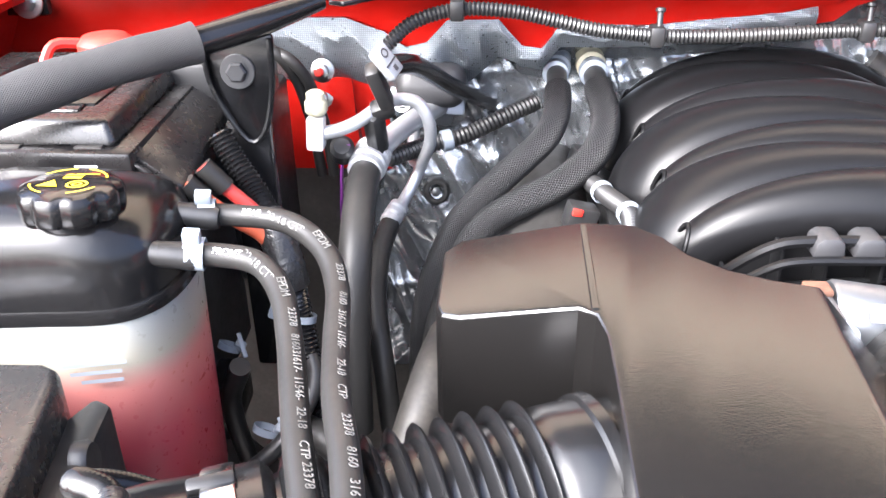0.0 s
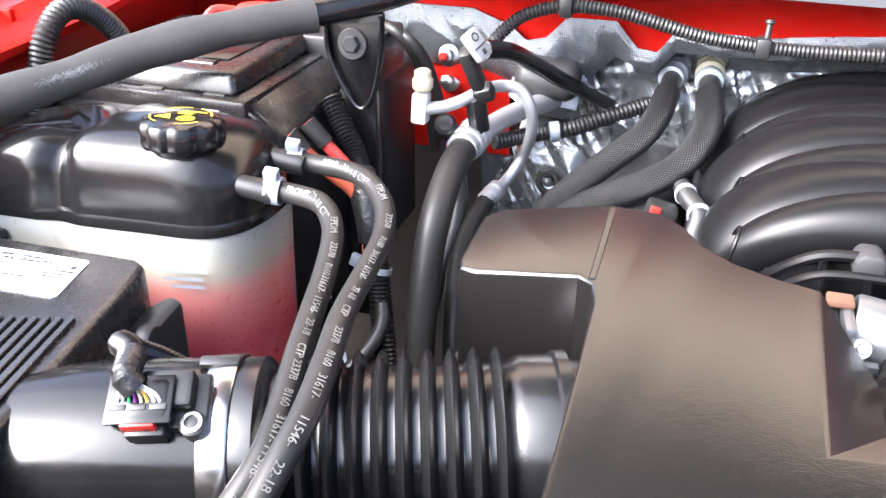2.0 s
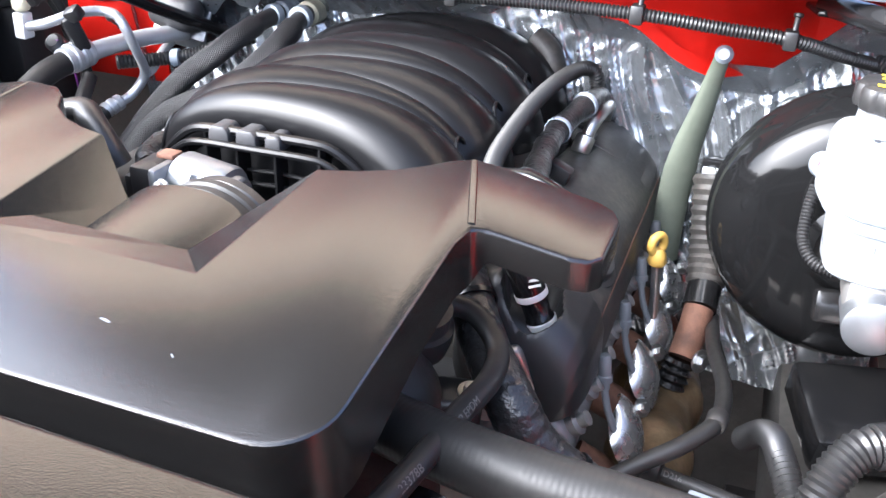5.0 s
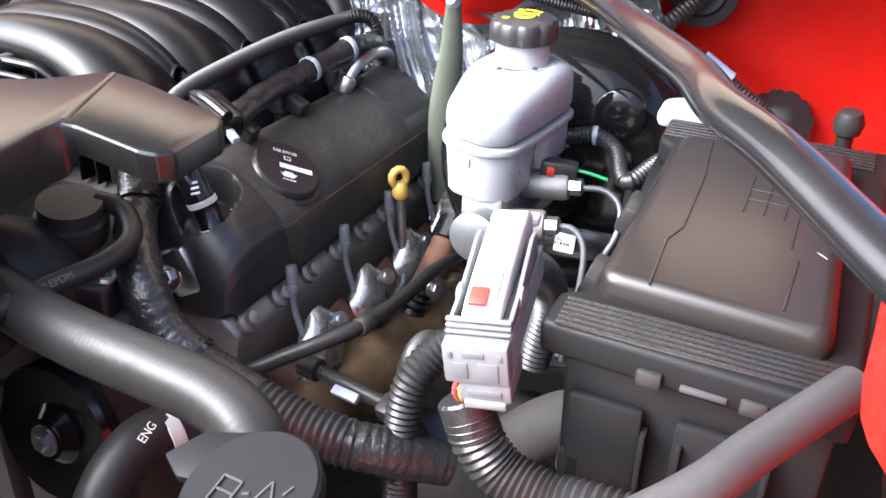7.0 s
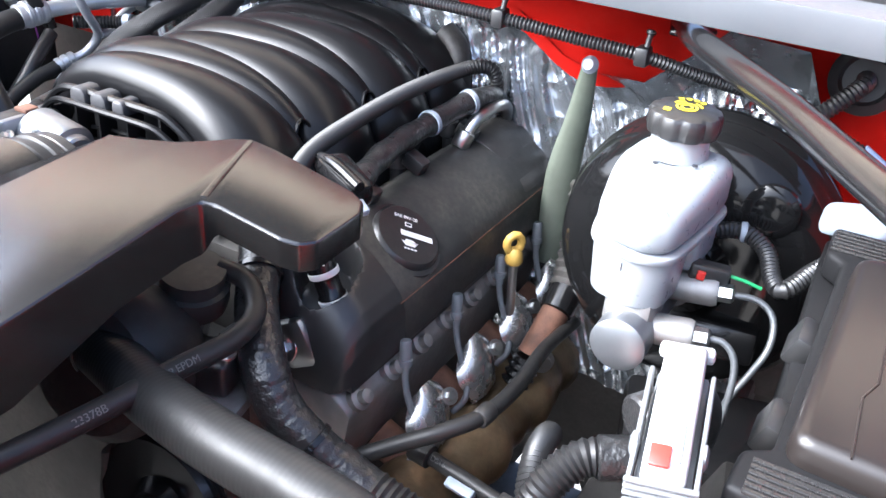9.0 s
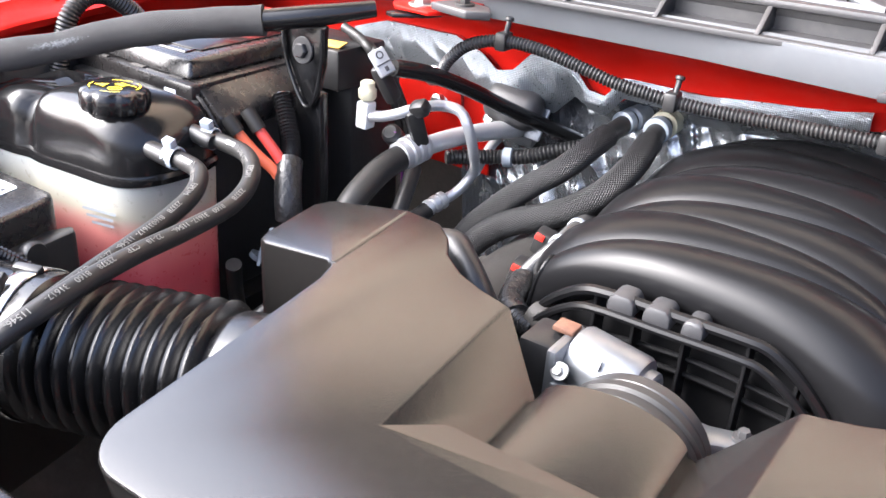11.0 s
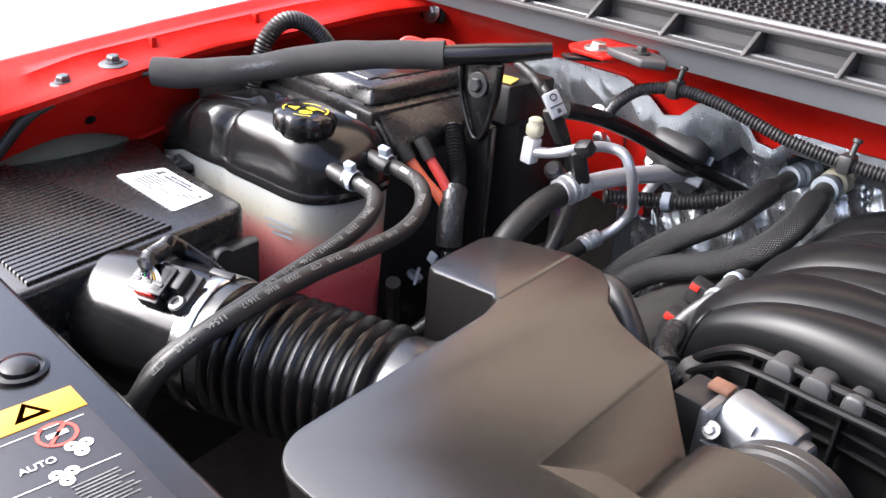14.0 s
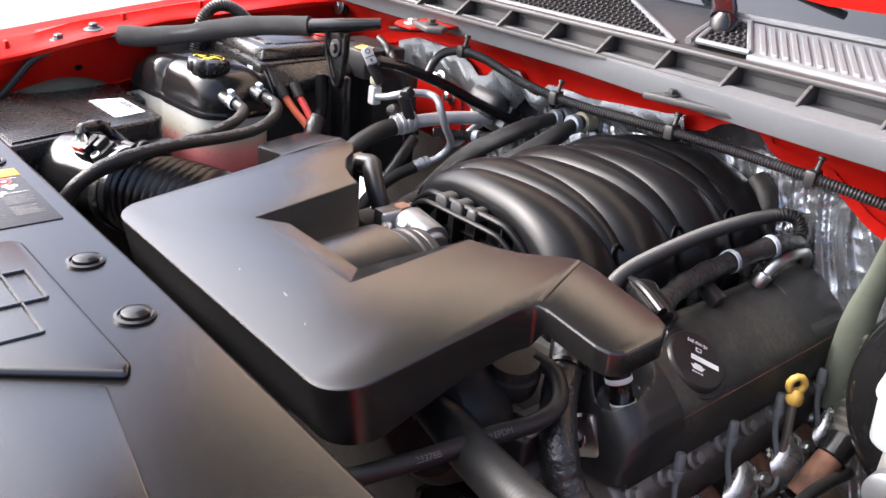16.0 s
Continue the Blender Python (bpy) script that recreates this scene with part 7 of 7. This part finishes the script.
rcap = part("cap", lathe([(0.027, -0.004), (0.0305, -0.003, 1), (0.0315, 0.0, 1), (0.0315, 0.012, 1), (0.0295, 0.0155, 1), (0.024, 0.0172), (0.001, 0.0175)], (0.556, 0.812, 1.370), (0, -0.05, 1), 56, scallop=(9, 0.003)), PLASTIC, res, "black scalloped cap with yellow symbols")
rm = plane_at((0.556, 0.811, 1.3877), (1, 0, 0), (0, 1, 0.05))
ring_print(rm, 0.0085, 0, 360, 0.0022, rcap, n=26)
ring_print(rm, 0.0045, 0, 360, 0.0016, rcap, n=20)
ring_print(rm, 0.0125, 110, 160, 0.0018, rcap)
ring_print(rm, 0.0125, 20, 70, 0.0018, rcap)
for k in range(4):
    a = radians(60 + 20 * k)
    ring_print(rm @ pose(0.019 * math.cos(a), 0.019 * math.sin(a), 0), 0.0018, 0, 360, 0.0016, rcap, n=10)
shape_print(rm, [(-0.016, -0.017), (-0.010, -0.017), (-0.010, -0.010), (-0.016, -0.010)], rcap)
sens = thing("level_sensor_lead", (0.61, 0.79, 1.26), "black fluid level plug with corrugated lead", "connector")
part("plug", box((0.612, 0.778, 1.262), (0.034, 0.016, 0.016), 0.003, (0, 5, 15)), PLASTIC, sens)
part("lock", box((0.607, 0.7685, 1.262), (0.007, 0.006, 0.008), 0.001, (0, 5, 15)), RED_PLASTIC, sens, "red lock tab")
part("wire", tube([(0.628, 0.782, 1.262), (0.640, 0.785, 1.260), (0.655, 0.79, 1.255)], 0.0016, 6), WIRE_GREEN, sens)
part("lead", tube([(0.592, 0.86, 1.262), (0.62, 0.862, 1.268), (0.645, 0.85, 1.262), (0.660, 0.82, 1.25), (0.672, 0.81, 1.25), (0.69, 0.84, 1.262), (0.71, 0.87, 1.27)], 0.0085, 12, (0.0042, 0.0014)), PLASTIC, sens, "corrugated conduit")
for p in ((0.621, 0.862, 1.268), (0.697, 0.85, 1.265)):
    part("band", lathe([(0.009, -0.003), (0.0098, -0.002), (0.0098, 0.002), (0.009, 0.003)], p, (1, 0.2, 0.1), 18, closed=False), GREY_LIGHT, sens)

# ---- fuse box ----
fuse = thing("fuse_box", (0.78, 0.70, 1.05), "black plastic under-hood fuse box with ribbed ledge", "fuse box")
part("lid", prism(rounded([(0.712, 0.553), (0.856, 0.545), (0.850, 0.790), (0.718, 0.778)], 0.014), 1.278, 1.304, 0.008, seg=3, grow=0.03), FUSE_LID, fuse)
part("base", prism([(0.686, 0.514), (0.875, 0.505), (0.882, 0.845), (0.694, 0.845), (0.694, 0.800), (0.708, 0.790), (0.705, 0.560), (0.688, 0.550)], 1.258, 1.284, 0.005, seg=3), FUSE_BASE, fuse)
for k in range(6):
    part("ledge_rib", box((0.782, 0.5155 + 0.0052 * k, 1.2852), (0.172, 0.0040, 0.0028), 0.0008), AIRBOX, fuse)
    part("ledge_rib", box((0.782, 0.805 + 0.0058 * k, 1.2852), (0.172, 0.0030, 0.0028), 0.0010), AIRBOX, fuse)
part("case", prism([(0.704, 0.518), (0.87, 0.518), (0.87, 0.87), (0.690, 0.87), (0.690, 0.80)], 1.02, 1.256, 0.004), FUSE_BASE, fuse)
for x, w, z, h in ((0.735, 0.05, 1.19, 0.09), (0.81, 0.06, 1.18, 0.11), (0.715, 0.018, 1.12, 0.12)):
    part("case_panel", box((x, 0.512, z), (w, 0.008, h), 0.003), FUSE_BASE, fuse)
for x in (0.762, 0.785, 0.838):
    part("case_rib", box((x, 0.509, 1.14), (0.004, 0.012, 0.16), 0.001), FUSE_BASE, fuse)
part("snap_slot", box((0.793, 0.5090, 1.266), (0.028, 0.006, 0.004), 0.001), GREY_DARK, fuse)
part("snap_latch", box((0.760, 0.5080, 1.266), (0.016, 0.006, 0.012), 0.002), PLASTIC, fuse)
part("snap_latch", box((0.822, 0.5080, 1.266), (0.016, 0.006, 0.012), 0.002), PLASTIC, fuse)
seg = bmesh.new()
for a, b in (((0.743, 0.772), (0.746, 0.731)), ((0.746, 0.731), (0.749, 0.708)), ((0.749, 0.708), (0.75, 0.627)), ((0.75, 0.627), (0.743, 0.608)), ((0.743, 0.608), (0.745, 0.552)), ((0.821, 0.686), (0.821, 0.629)), ((0.827, 0.616), (0.825, 0.557)), ((0.784, 0.70), (0.812, 0.70)), ((0.784, 0.685), (0.812, 0.685)), ((0.784, 0.665), (0.784, 0.72)), ((0.812, 0.665), (0.812, 0.72)), ((0.798, 0.665), (0.798, 0.72))):
    tube([(*a, 1.3042), (*b, 1.3040)], 0.0008, 6, bm=seg, step=0.03)
part("embossed_line", seg, FUSE_LID, fuse)
part("scratch", prism([(0.837, 0.6315), (0.8405, 0.628), (0.844, 0.6255), (0.8412, 0.629)], 1.3030, 1.3043, 0), GREY_LIGHT, fuse, "pale scratch in the lid")
part("corner_cap", prism(rounded([(0.680, 0.842), (0.735, 0.850), (0.745, 0.872), (0.715, 0.895), (0.680, 0.880)], 0.012), 1.272, 1.288, 0.005), GREY_LIGHT, fuse, "white terminal cap at the corner")
for y, z in ((0.60, 1.262), (0.70, 1.262)):
    part("side_latch", box((0.700, y, z), (0.018, 0.034, 0.026), 0.004, (0, 20, 0)), PLASTIC, fuse)
fuse.rotation_euler = (radians(6.0), 0, 0)
fuse.location = Vector((0.78, 0.63, 1.278)) + Euler((radians(6.0), 0, 0)).to_matrix() @ (fuse.location - Vector((0.78, 0.63, 1.278)))

# engine controller plug
plug = thing("controller_plug", (0.645, 0.53, 1.20), "light grey wiring plug with white lever and red tab", "connector")
UM = plane_at((0.649, 0.534, 1.275), (0.17, -0.98, -0.10), (0.95, 0.17, 0.10))
part("body", local_box(UM, (0.0, 0, -0.013), (0.122, 0.034, 0.026), 0.003), PLUG_GREY, plug)
part("front_block", local_box(UM, (0.060, 0.0, -0.014), (0.012, 0.042, 0.030), 0.002), PLUG_GREY, plug)
part("lower_block", local_box(UM, (0.046, 0.004, -0.037), (0.036, 0.034, 0.016), 0.002), PLUG_GREY, plug)
part("lower_lip", local_box(UM, (0.052, 0.004, -0.046), (0.030, 0.028, 0.006), 0.002), PLUG_GREY, plug)
SIDE = Matrix(((1, 0, 0, 0), (0, 0, 1, 0), (0, 1, 0, 0), (0, 0, 0, 1)))
part("lever", prism([(-0.064, 0.002), (0.043, 0.002), (0.047, 0.008), (0.034, 0.0145), (0.004, 0.021), (-0.034, 0.027), (-0.056, 0.027), (-0.068, 0.020)], -0.013, 0.013, 0.004, m=UM @ SIDE, seg=3), LEVER, plug, "white locking lever")
part("lever_tail", local_box(UM, (-0.066, 0.0, 0.014), (0.012, 0.036, 0.008), 0.003), LEVER, plug)
part("lever_groove", local_box(UM @ pose(0.022, 0.008, 0.0172, 0, 12), (0, 0, 0), (0.026, 0.0014, 0.0014), 0.0003), GREY, plug)
part("red_tab", local_box(UM @ pose(0.033, -0.0035, 0.0158, 0, 12), (0, 0, 0), (0.015, 0.012, 0.003), 0.001), RED_PLASTIC, plug, "red safety tab")
for sx in (-1, 1):
    part("pivot", lathe([(0.008, 0), (0.008, 0.003), (0.005, 0.0045)], UM @ Vector((0.016, sx * 0.0185, 0.004)), UM.to_3x3() @ Vector((0, sx, 0)), 18), PLUG_GREY, plug)
    part("guard", prism([(-0.040, 0.0), (0.048, 0.0), (0.050, 0.007), (0.020, 0.010), (-0.030, 0.022), (-0.040, 0.020)], sx * 0.0175, sx * 0.0205, 0.001, m=UM @ SIDE), PLUG_GREY, plug)
for k in range(3):
    part("guard_rail", local_box(UM, (0.053 - 0.0015 * k, 0, 0.0025 + 0.0036 * k), (0.004, 0.042, 0.0022), 0.0008), PLUG_GREY, plug)
for k in range(6):
    part("side_rib", local_box(UM, (0.0, 0.0190, -0.003 - 0.0042 * k), (0.116, 0.0036, 0.0022), 0.0006), PLUG_GREY, plug)
for yy, zz, w, h in ((-0.010, -0.018, 0.010, 0.012), (0.008, -0.018, 0.013, 0.014), (-0.001, -0.005, 0.014, 0.004), (-0.016, -0.006, 0.003, 0.005), (0.016, -0.006, 0.003, 0.005)):
    part("front_window", local_box(UM, (0.0662, yy, zz), (0.0012, w, h), 0.0003), GREY, plug)
part("lower_window", local_box(UM, (0.0645, 0.004, -0.037), (0.0014, 0.022, 0.005), 0.0004), GREY, plug)
hose("plug_conduit", [(0.650, 0.492, 1.200), (0.661, 0.488, 1.180), (0.680, 0.486, 1.163), (0.712, 0.483, 1.158), (0.75, 0.480, 1.165), (0.80, 0.478, 1.165), (0.86, 0.48, 1.15)], 0.0190, "thick corrugated conduit below the controller plug", PLASTIC, "conduit", (0.0058, 0.0022), 18, "plug conduits")
hose("plug_conduit", [(0.625, 0.600, 1.235), (0.640, 0.630, 1.24), (0.650, 0.66, 1.20), (0.64, 0.66, 1.13)], 0.0150, "corrugated conduit behind the controller plug", PLASTIC, "conduit", (0.0052, 0.002), 16, "plug conduits")
hose("plug_conduit", [(0.600, 0.640, 1.150), (0.572, 0.625, 1.145), (0.552, 0.600, 1.115), (0.550, 0.585, 1.06), (0.552, 0.58, 0.99)], 0.0165, "corrugated conduit dropping past the exhaust", PLASTIC, "conduit", (0.0058, 0.0022), 18, "plug conduits")
for nm, p, d in (("plug_conduit", (0.651, 0.4915, 1.198), (-0.45, 0.15, 0.9)), ("plug_conduit.001", (0.625, 0.600, 1.235), (0.6, 0.8, 0.1)), ("plug_conduit.002", (0.598, 0.639, 1.150), (1, 0.5, 0.1))):
    part("tape_cuff", lathe([(0.0165, -0.016), (0.0185, -0.014), (0.0185, 0.012), (0.0165, 0.014)], p, d, 20), TAPE, bpy.data.objects[nm], "taped end")
for k, mt in enumerate((COPPER_WIRE, YELLOW, WHITE)):
    hose("loose_wire", [(0.646 + 0.004 * k, 0.484, 1.236), (0.643 + 0.004 * k, 0.482, 1.222), (0.646 + 0.003 * k, 0.489, 1.208)], 0.0016, "thin coloured wire below the controller plug", mt, "wire", n=6, group="plug wires")

# driver-side bulkhead fittings
grm = thing("wire_grommet", (0.65, 1.09, 1.36), "black rubber grommet with conduit through the bulkhead", "grommet")
part("ring", lathe([(0.036, 0), (0.036, 0.006), (0.026, 0.010), (0.022, 0.006), (0.001, 0.006)], (0.674, 1.060, 1.376), (0, -1, 0.3), 32), RUBBER, grm)
part("conduit", tube([(0.674, 1.055, 1.379), (0.674, 1.030, 1.378), (0.655, 1.012, 1.358), (0.640, 1.008, 1.342)], 0.0095, 14, (0.0045, 0.0016)), PLASTIC, grm)
cd = hose("bulkhead_conduit", [(0.56, 1.03, 1.352), (0.61, 1.01, 1.345), (0.653, 1.0, 1.335), (0.695, 1.0, 1.318), (0.735, 1.0, 1.292), (0.76, 1.005, 1.275)], 0.0090, "corrugated conduit with a blue clip by the bulkhead", PLASTIC, "conduit", (0.0045, 0.0016))
part("blue_clip", tube([(0.690, 0.999, 1.3205), (0.722, 0.999, 1.301)], 0.0115, 14), BLUE_TAPE, cd, "blue-grey sleeve clip")
cupb = thing("steering_boot", (0.79, 1.02, 1.25), "round ribbed black rubber boot on the bulkhead", "boot")
part("dome", lathe([(0.038, 0, 1), (0.039, 0.005, 1), (0.034, 0.012, 1), (0.030, 0.014), (0.026, 0.024), (0.018, 0.030), (0.008, 0.032)], (0.775, 1.075, 1.240), (-0.1, -1, 0.35), 48, scallop=(12, 0.003)), RUBBER, cupb)
part("dome_plug", box((0.760, 1.035, 1.256), (0.022, 0.022, 0.022), 0.006, (10, 20, 0)), RUBBER, cupb)
bump_ = thing("rubber_bumper", (0.86, 1.05, 1.27), "black rubber hood bumper post", "bumper")
part("post", lathe([(0.008, 0), (0.008, 0.03), (0.013, 0.034), (0.015, 0.045), (0.011, 0.056), (0.004, 0.058)], (0.845, 0.985, 1.240), (0, -0.1, 1), 18), RUBBER, bump_)
strip = thing("foam_strip", (0.39, 1.05, 1.25), "grey-green foam strip hanging on the bulkhead", "insulation")
part("strip", tube([(0.407, 0.985, 1.352), (0.402, 0.995, 1.325), (0.394, 1.01, 1.28), (0.382, 1.025, 1.22), (0.376, 1.035, 1.15), (0.374, 1.04, 1.07)], 0.021, 14, flat=0.5, radius=lambda t: 0.42 + 0.58 * min(1, 1.8 * t)), GREEN_FOAM, strip)
part("stud", lathe([(0.008, 0), (0.010, 0.004), (0.006, 0.012)], (0.408, 0.985, 1.352), (0, -1, 0.3), 16), GREY_LIGHT, strip)
pl = thing("bulkhead_bracket", (0.415, 1.02, 1.15), "black bracket with bolts beside the booster", "bracket")
part("plate", box((0.418, 1.03, 1.165), (0.030, 0.012, 0.11), 0.004, (5, 0, 0)), GLOSS, pl)
bolt((0.416, 1.021, 1.205), (0, -1, 0.3), 0.0065, pl)
bolt((0.416, 1.021, 1.125), (0, -1, 0.3), 0.0065, pl)

# ---- passenger side small things ----
el = hose("breather_elbow", [(-0.185, 0.650, 1.303), (-0.165, 0.655, 1.306), (-0.148, 0.645, 1.300), (-0.130, 0.638, 1.285), (-0.118, 0.64, 1.262)], 0.0135, "smooth black breather elbow behind the cover", PLASTIC)
part("cuff", lathe([(0.0115, 0), (0.0125, 0.003), (0.0125, 0.016), (0.010, 0.018)], (-0.197, 0.655, 1.302), (1, -0.1, 0.1), 20), RUST, el, "brown hose cuff")
lm2 = hose("injector_loom", [(-0.150, 0.90, 1.25), (-0.140, 0.845, 1.260), (-0.128, 0.788, 1.268), (-0.130, 0.745, 1.262), (-0.125, 0.700, 1.256), (-0.105, 0.665, 1.256), (-0.080, 0.655, 1.255)], 0.0095, "corrugated injector loom with grey bands", PLASTIC, "wiring", (0.0042, 0.0015))
part("band", lathe([(0.0098, -0.004), (0.0112, -0.003), (0.0112, 0.003), (0.0098, 0.004)], (-0.128, 0.789, 1.268), (0.1, -1, 0), 18, closed=False), GREY_LIGHT, lm2)
part("band", lathe([(0.0098, -0.004), (0.0112, -0.003), (0.0112, 0.003), (0.0098, 0.004)], (-0.143, 0.86, 1.257), (0.1, -1, 0), 18, closed=False), GREY_LIGHT, lm2)
part("taped_end", tube([(-0.128, 0.72, 1.258), (-0.118, 0.682, 1.256), (-0.10, 0.662, 1.256)], 0.0125, 14), TAPE, lm2)
for x, y, z in ((-0.152, 0.770, 1.236), (-0.165, 0.84, 1.240), (-0.110, 0.690, 1.235), (-0.155, 0.93, 1.262)):
    ip = thing("injector_plug", (x, y, z), "black injector plug with a red lock", "connector", "injector plugs")
    part("shell", box((x, y, z), (0.030, 0.024, 0.026), 0.004, (0, 15, 10)), PLASTIC, ip)
    part("red_lock", box((x - 0.004, y - 0.012, z + 0.010), (0.010, 0.005, 0.007), 0.001, (0, 15, 10)), RED_PLASTIC, ip)
part("tip", lathe([(0.012, 0), (0.013, 0.003), (0.013, 0.016), (0.010, 0.018)], (-0.070, 0.660, 1.262), (-0.8, 0.3, 0.1), 18), DARK, lm2)
vch = thing("valve_cover", (-0.19, 0.86, 1.1), "black plastic passenger-side valve cover", "valve cover")
part("body", section([(2 * MX - x, z) for x, z in VX][::-1], 0.64, 1.085, 0.010), PLASTIC_DULL, vch)
lp = hose("fender_loom", [(-0.735, 0.66, 1.33), (-0.730, 0.668, 1.37), (-0.724, 0.680, 1.408), (-0.720, 0.705, 1.428), (-0.716, 0.735, 1.422), (-0.712, 0.765, 1.395), (-0.708, 0.78, 1.36)], 0.0115, "arched corrugated loom by the inner fender", PLASTIC, "wiring", (0.0045, 0.0017))
part("black_panel", box((-0.75, 0.70, 1.34), (0.02, 0.20, 0.06), 0.006, (0, 0, 0)), DARK, lp)
hs = thing("hinge_mechanism", (-0.752, 0.967, 1.40), "black hood hinge bolted at the fender corner", "hinge")
part("arm", box((-0.752, 0.985, 1.425), (0.075, 0.012, 0.05), 0.008), GLOSS, hs)
part("barrel", lathe([(0.020, -0.01), (0.022, 0.0), (0.022, 0.02), (0.015, 0.024)], (-0.785, 0.975, 1.425), (0, -1, 0), 24), GLOSS, hs)
bolt((-0.735, 0.977, 1.416), (0, -1, 0.1), 0.010, hs)
hose("fender_seal", [(-0.80, 0.25, 1.20), (-0.797, 0.33, 1.245), (-0.795, 0.40, 1.270), (-0.793, 0.45, 1.278), (-0.792, 0.50, 1.268), (-0.79, 0.53, 1.25)], 0.026, "grey-green foam seal behind the air box", GREEN_FOAM, "seal", n=16)
hose("hood_cable", [(-0.775, 0.28, 1.24), (-0.755, 0.34, 1.295), (-0.745, 0.385, 1.345), (-0.742, 0.415, 1.362)], 0.0065, "black sheathed hood release cable", RUBBER, "cable")
mb = thing("engine_mount_bracket", (-0.54, 0.745, 1.08), "black bracket with a large steel bolt", "bracket")
part("bracket", box((-0.538, 0.748, 1.085), (0.10, 0.075, 0.05), 0.010), GLOSS, mb)
bolt((-0.540, 0.745, 1.112), (0.1, -0.2, 1), 0.014, mb, washer=1.4)
for pts, r, lab, mt in (([(-0.43, 0.69, 1.10), (-0.40, 0.66, 1.12), (-0.36, 0.64, 1.10), (-0.30, 0.64, 1.05)], 0.013, "dark coolant hose low beside the tank", RUBBER),
                        ([(-0.46, 0.62, 1.10), (-0.42, 0.64, 1.13), (-0.40, 0.68, 1.16), (-0.42, 0.72, 1.19)], 0.007, "thin dark wiring loom beside the tank", PLASTIC),
                        ([(-0.33, 0.60, 1.02), (-0.32, 0.64, 1.10), (-0.30, 0.70, 1.15), (-0.29, 0.78, 1.14)], 0.020, "thick dark hose in the gap beside the cover", RUBBER_DULL),
                        ([(-0.40, 0.78, 1.02), (-0.39, 0.80, 1.12), (-0.38, 0.86, 1.20), (-0.40, 0.92, 1.24)], 0.010, "black conduit in the depth of the bay", PLASTIC),
                        ([(-0.47, 0.70, 1.02), (-0.48, 0.69, 1.12), (-0.46, 0.67, 1.18)], 0.009, "black loom dropping behind the tank", PLASTIC),
                        ([(-0.25, 0.63, 1.08), (-0.27, 0.70, 1.13), (-0.26, 0.78, 1.17), (-0.24, 0.85, 1.18)], 0.016, "dark hose under the braided pair", RUBBER_DULL)):
    hose("low_hose", pts, r, lab, mt, group="low hoses")
for x, y, z, s in ((-0.44, 0.655, 1.125, 0.9), (-0.405, 0.585, 1.09, 1.0), (-0.49, 0.735, 1.155, 0.8)):
    tie = thing("cable_tie", (x, y, z), "pale grey cable tie with a clipped tail", "cable tie", "cable ties")
    part("strap", lathe([(0.012 * s, -0.003), (0.0135 * s, -0.003), (0.0135 * s, 0.003), (0.012 * s, 0.003)], (x, y, z), (0.3, 0.4, 0.8), 18, closed=False), GREY_LIGHT, tie)
    part("head", box((x + 0.014 * s, y - 0.004, z + 0.004), (0.010, 0.008, 0.008), 0.0015, (20, 30, 0)), GREY_LIGHT, tie)
    part("tail", box((x + 0.020 * s, y - 0.012, z + 0.010), (0.004, 0.024, 0.0016), 0.0005, (40, 0, 30)), GREY_LIGHT, tie)
pc = thing("pressure_sensor", (-0.385, 0.875, 1.29), "small purple and black pressure switch plug", "connector")
part("body", lathe([(0.010, 0), (0.012, 0.003), (0.012, 0.022), (0.008, 0.026)], (-0.398, 0.880, 1.287), (0.1, -0.6, 0.5), 18), PLASTIC, pc)
part("purple_lock", box((-0.393, 0.866, 1.300), (0.014, 0.010, 0.010), 0.002), PURPLE, pc, "purple lock")
part("wire", tube([(-0.40, 0.89, 1.285), (-0.405, 0.90, 1.25), (-0.41, 0.91, 1.20)], 0.0016, 6), PURPLE, pc)
fb = thing("bulkhead_bolt", (-0.43, 1.0, 1.31), "zinc bolt with a red washer on the bulkhead", "bolt")
part("stud", lathe([(0.013, 0), (0.013, 0.004), (0.008, 0.006), (0.008, 0.018), (0.004, 0.020)], (-0.436, 1.005, 1.335), (0, -1, 0.2), 18), STEEL, fb)
fb2 = thing("bulkhead_bolt", (-0.447, 1.03, 1.29), "zinc bolt with a red washer on the bulkhead", "bolt")
part("stud", lathe([(0.013, 0), (0.013, 0.004), (0.008, 0.006), (0.008, 0.018), (0.004, 0.020)], (-0.447, 1.045, 1.292), (0, -1, 0.2), 18), STEEL, fb2)
part("red_cap", lathe([(0.005, 0.018), (0.005, 0.026), (0.003, 0.028)], (-0.436, 1.005, 1.335), (0, -1, 0.2), 14), RED_PLASTIC, fb, "red bolt cap")
st = thing("blanket_fastener", (-0.318, 1.07, 1.165), "dark round fastener pressed into the foil blanket", "fastener")
part("dish", lathe([(0.017, -0.010), (0.017, 0.0), (0.014, 0.004), (0.010, 0.004), (0.009, 0.001)], (-0.318, 1.060, 1.166), (0, -0.95, 0.3), 24, closed=False), RUBBER, st)
part("stud", lathe([(0.006, 0.0), (0.006, 0.010), (0.003, 0.012)], (-0.318, 1.060, 1.166), (0, -0.95, 0.3), 6), BOLT_DARK, st)
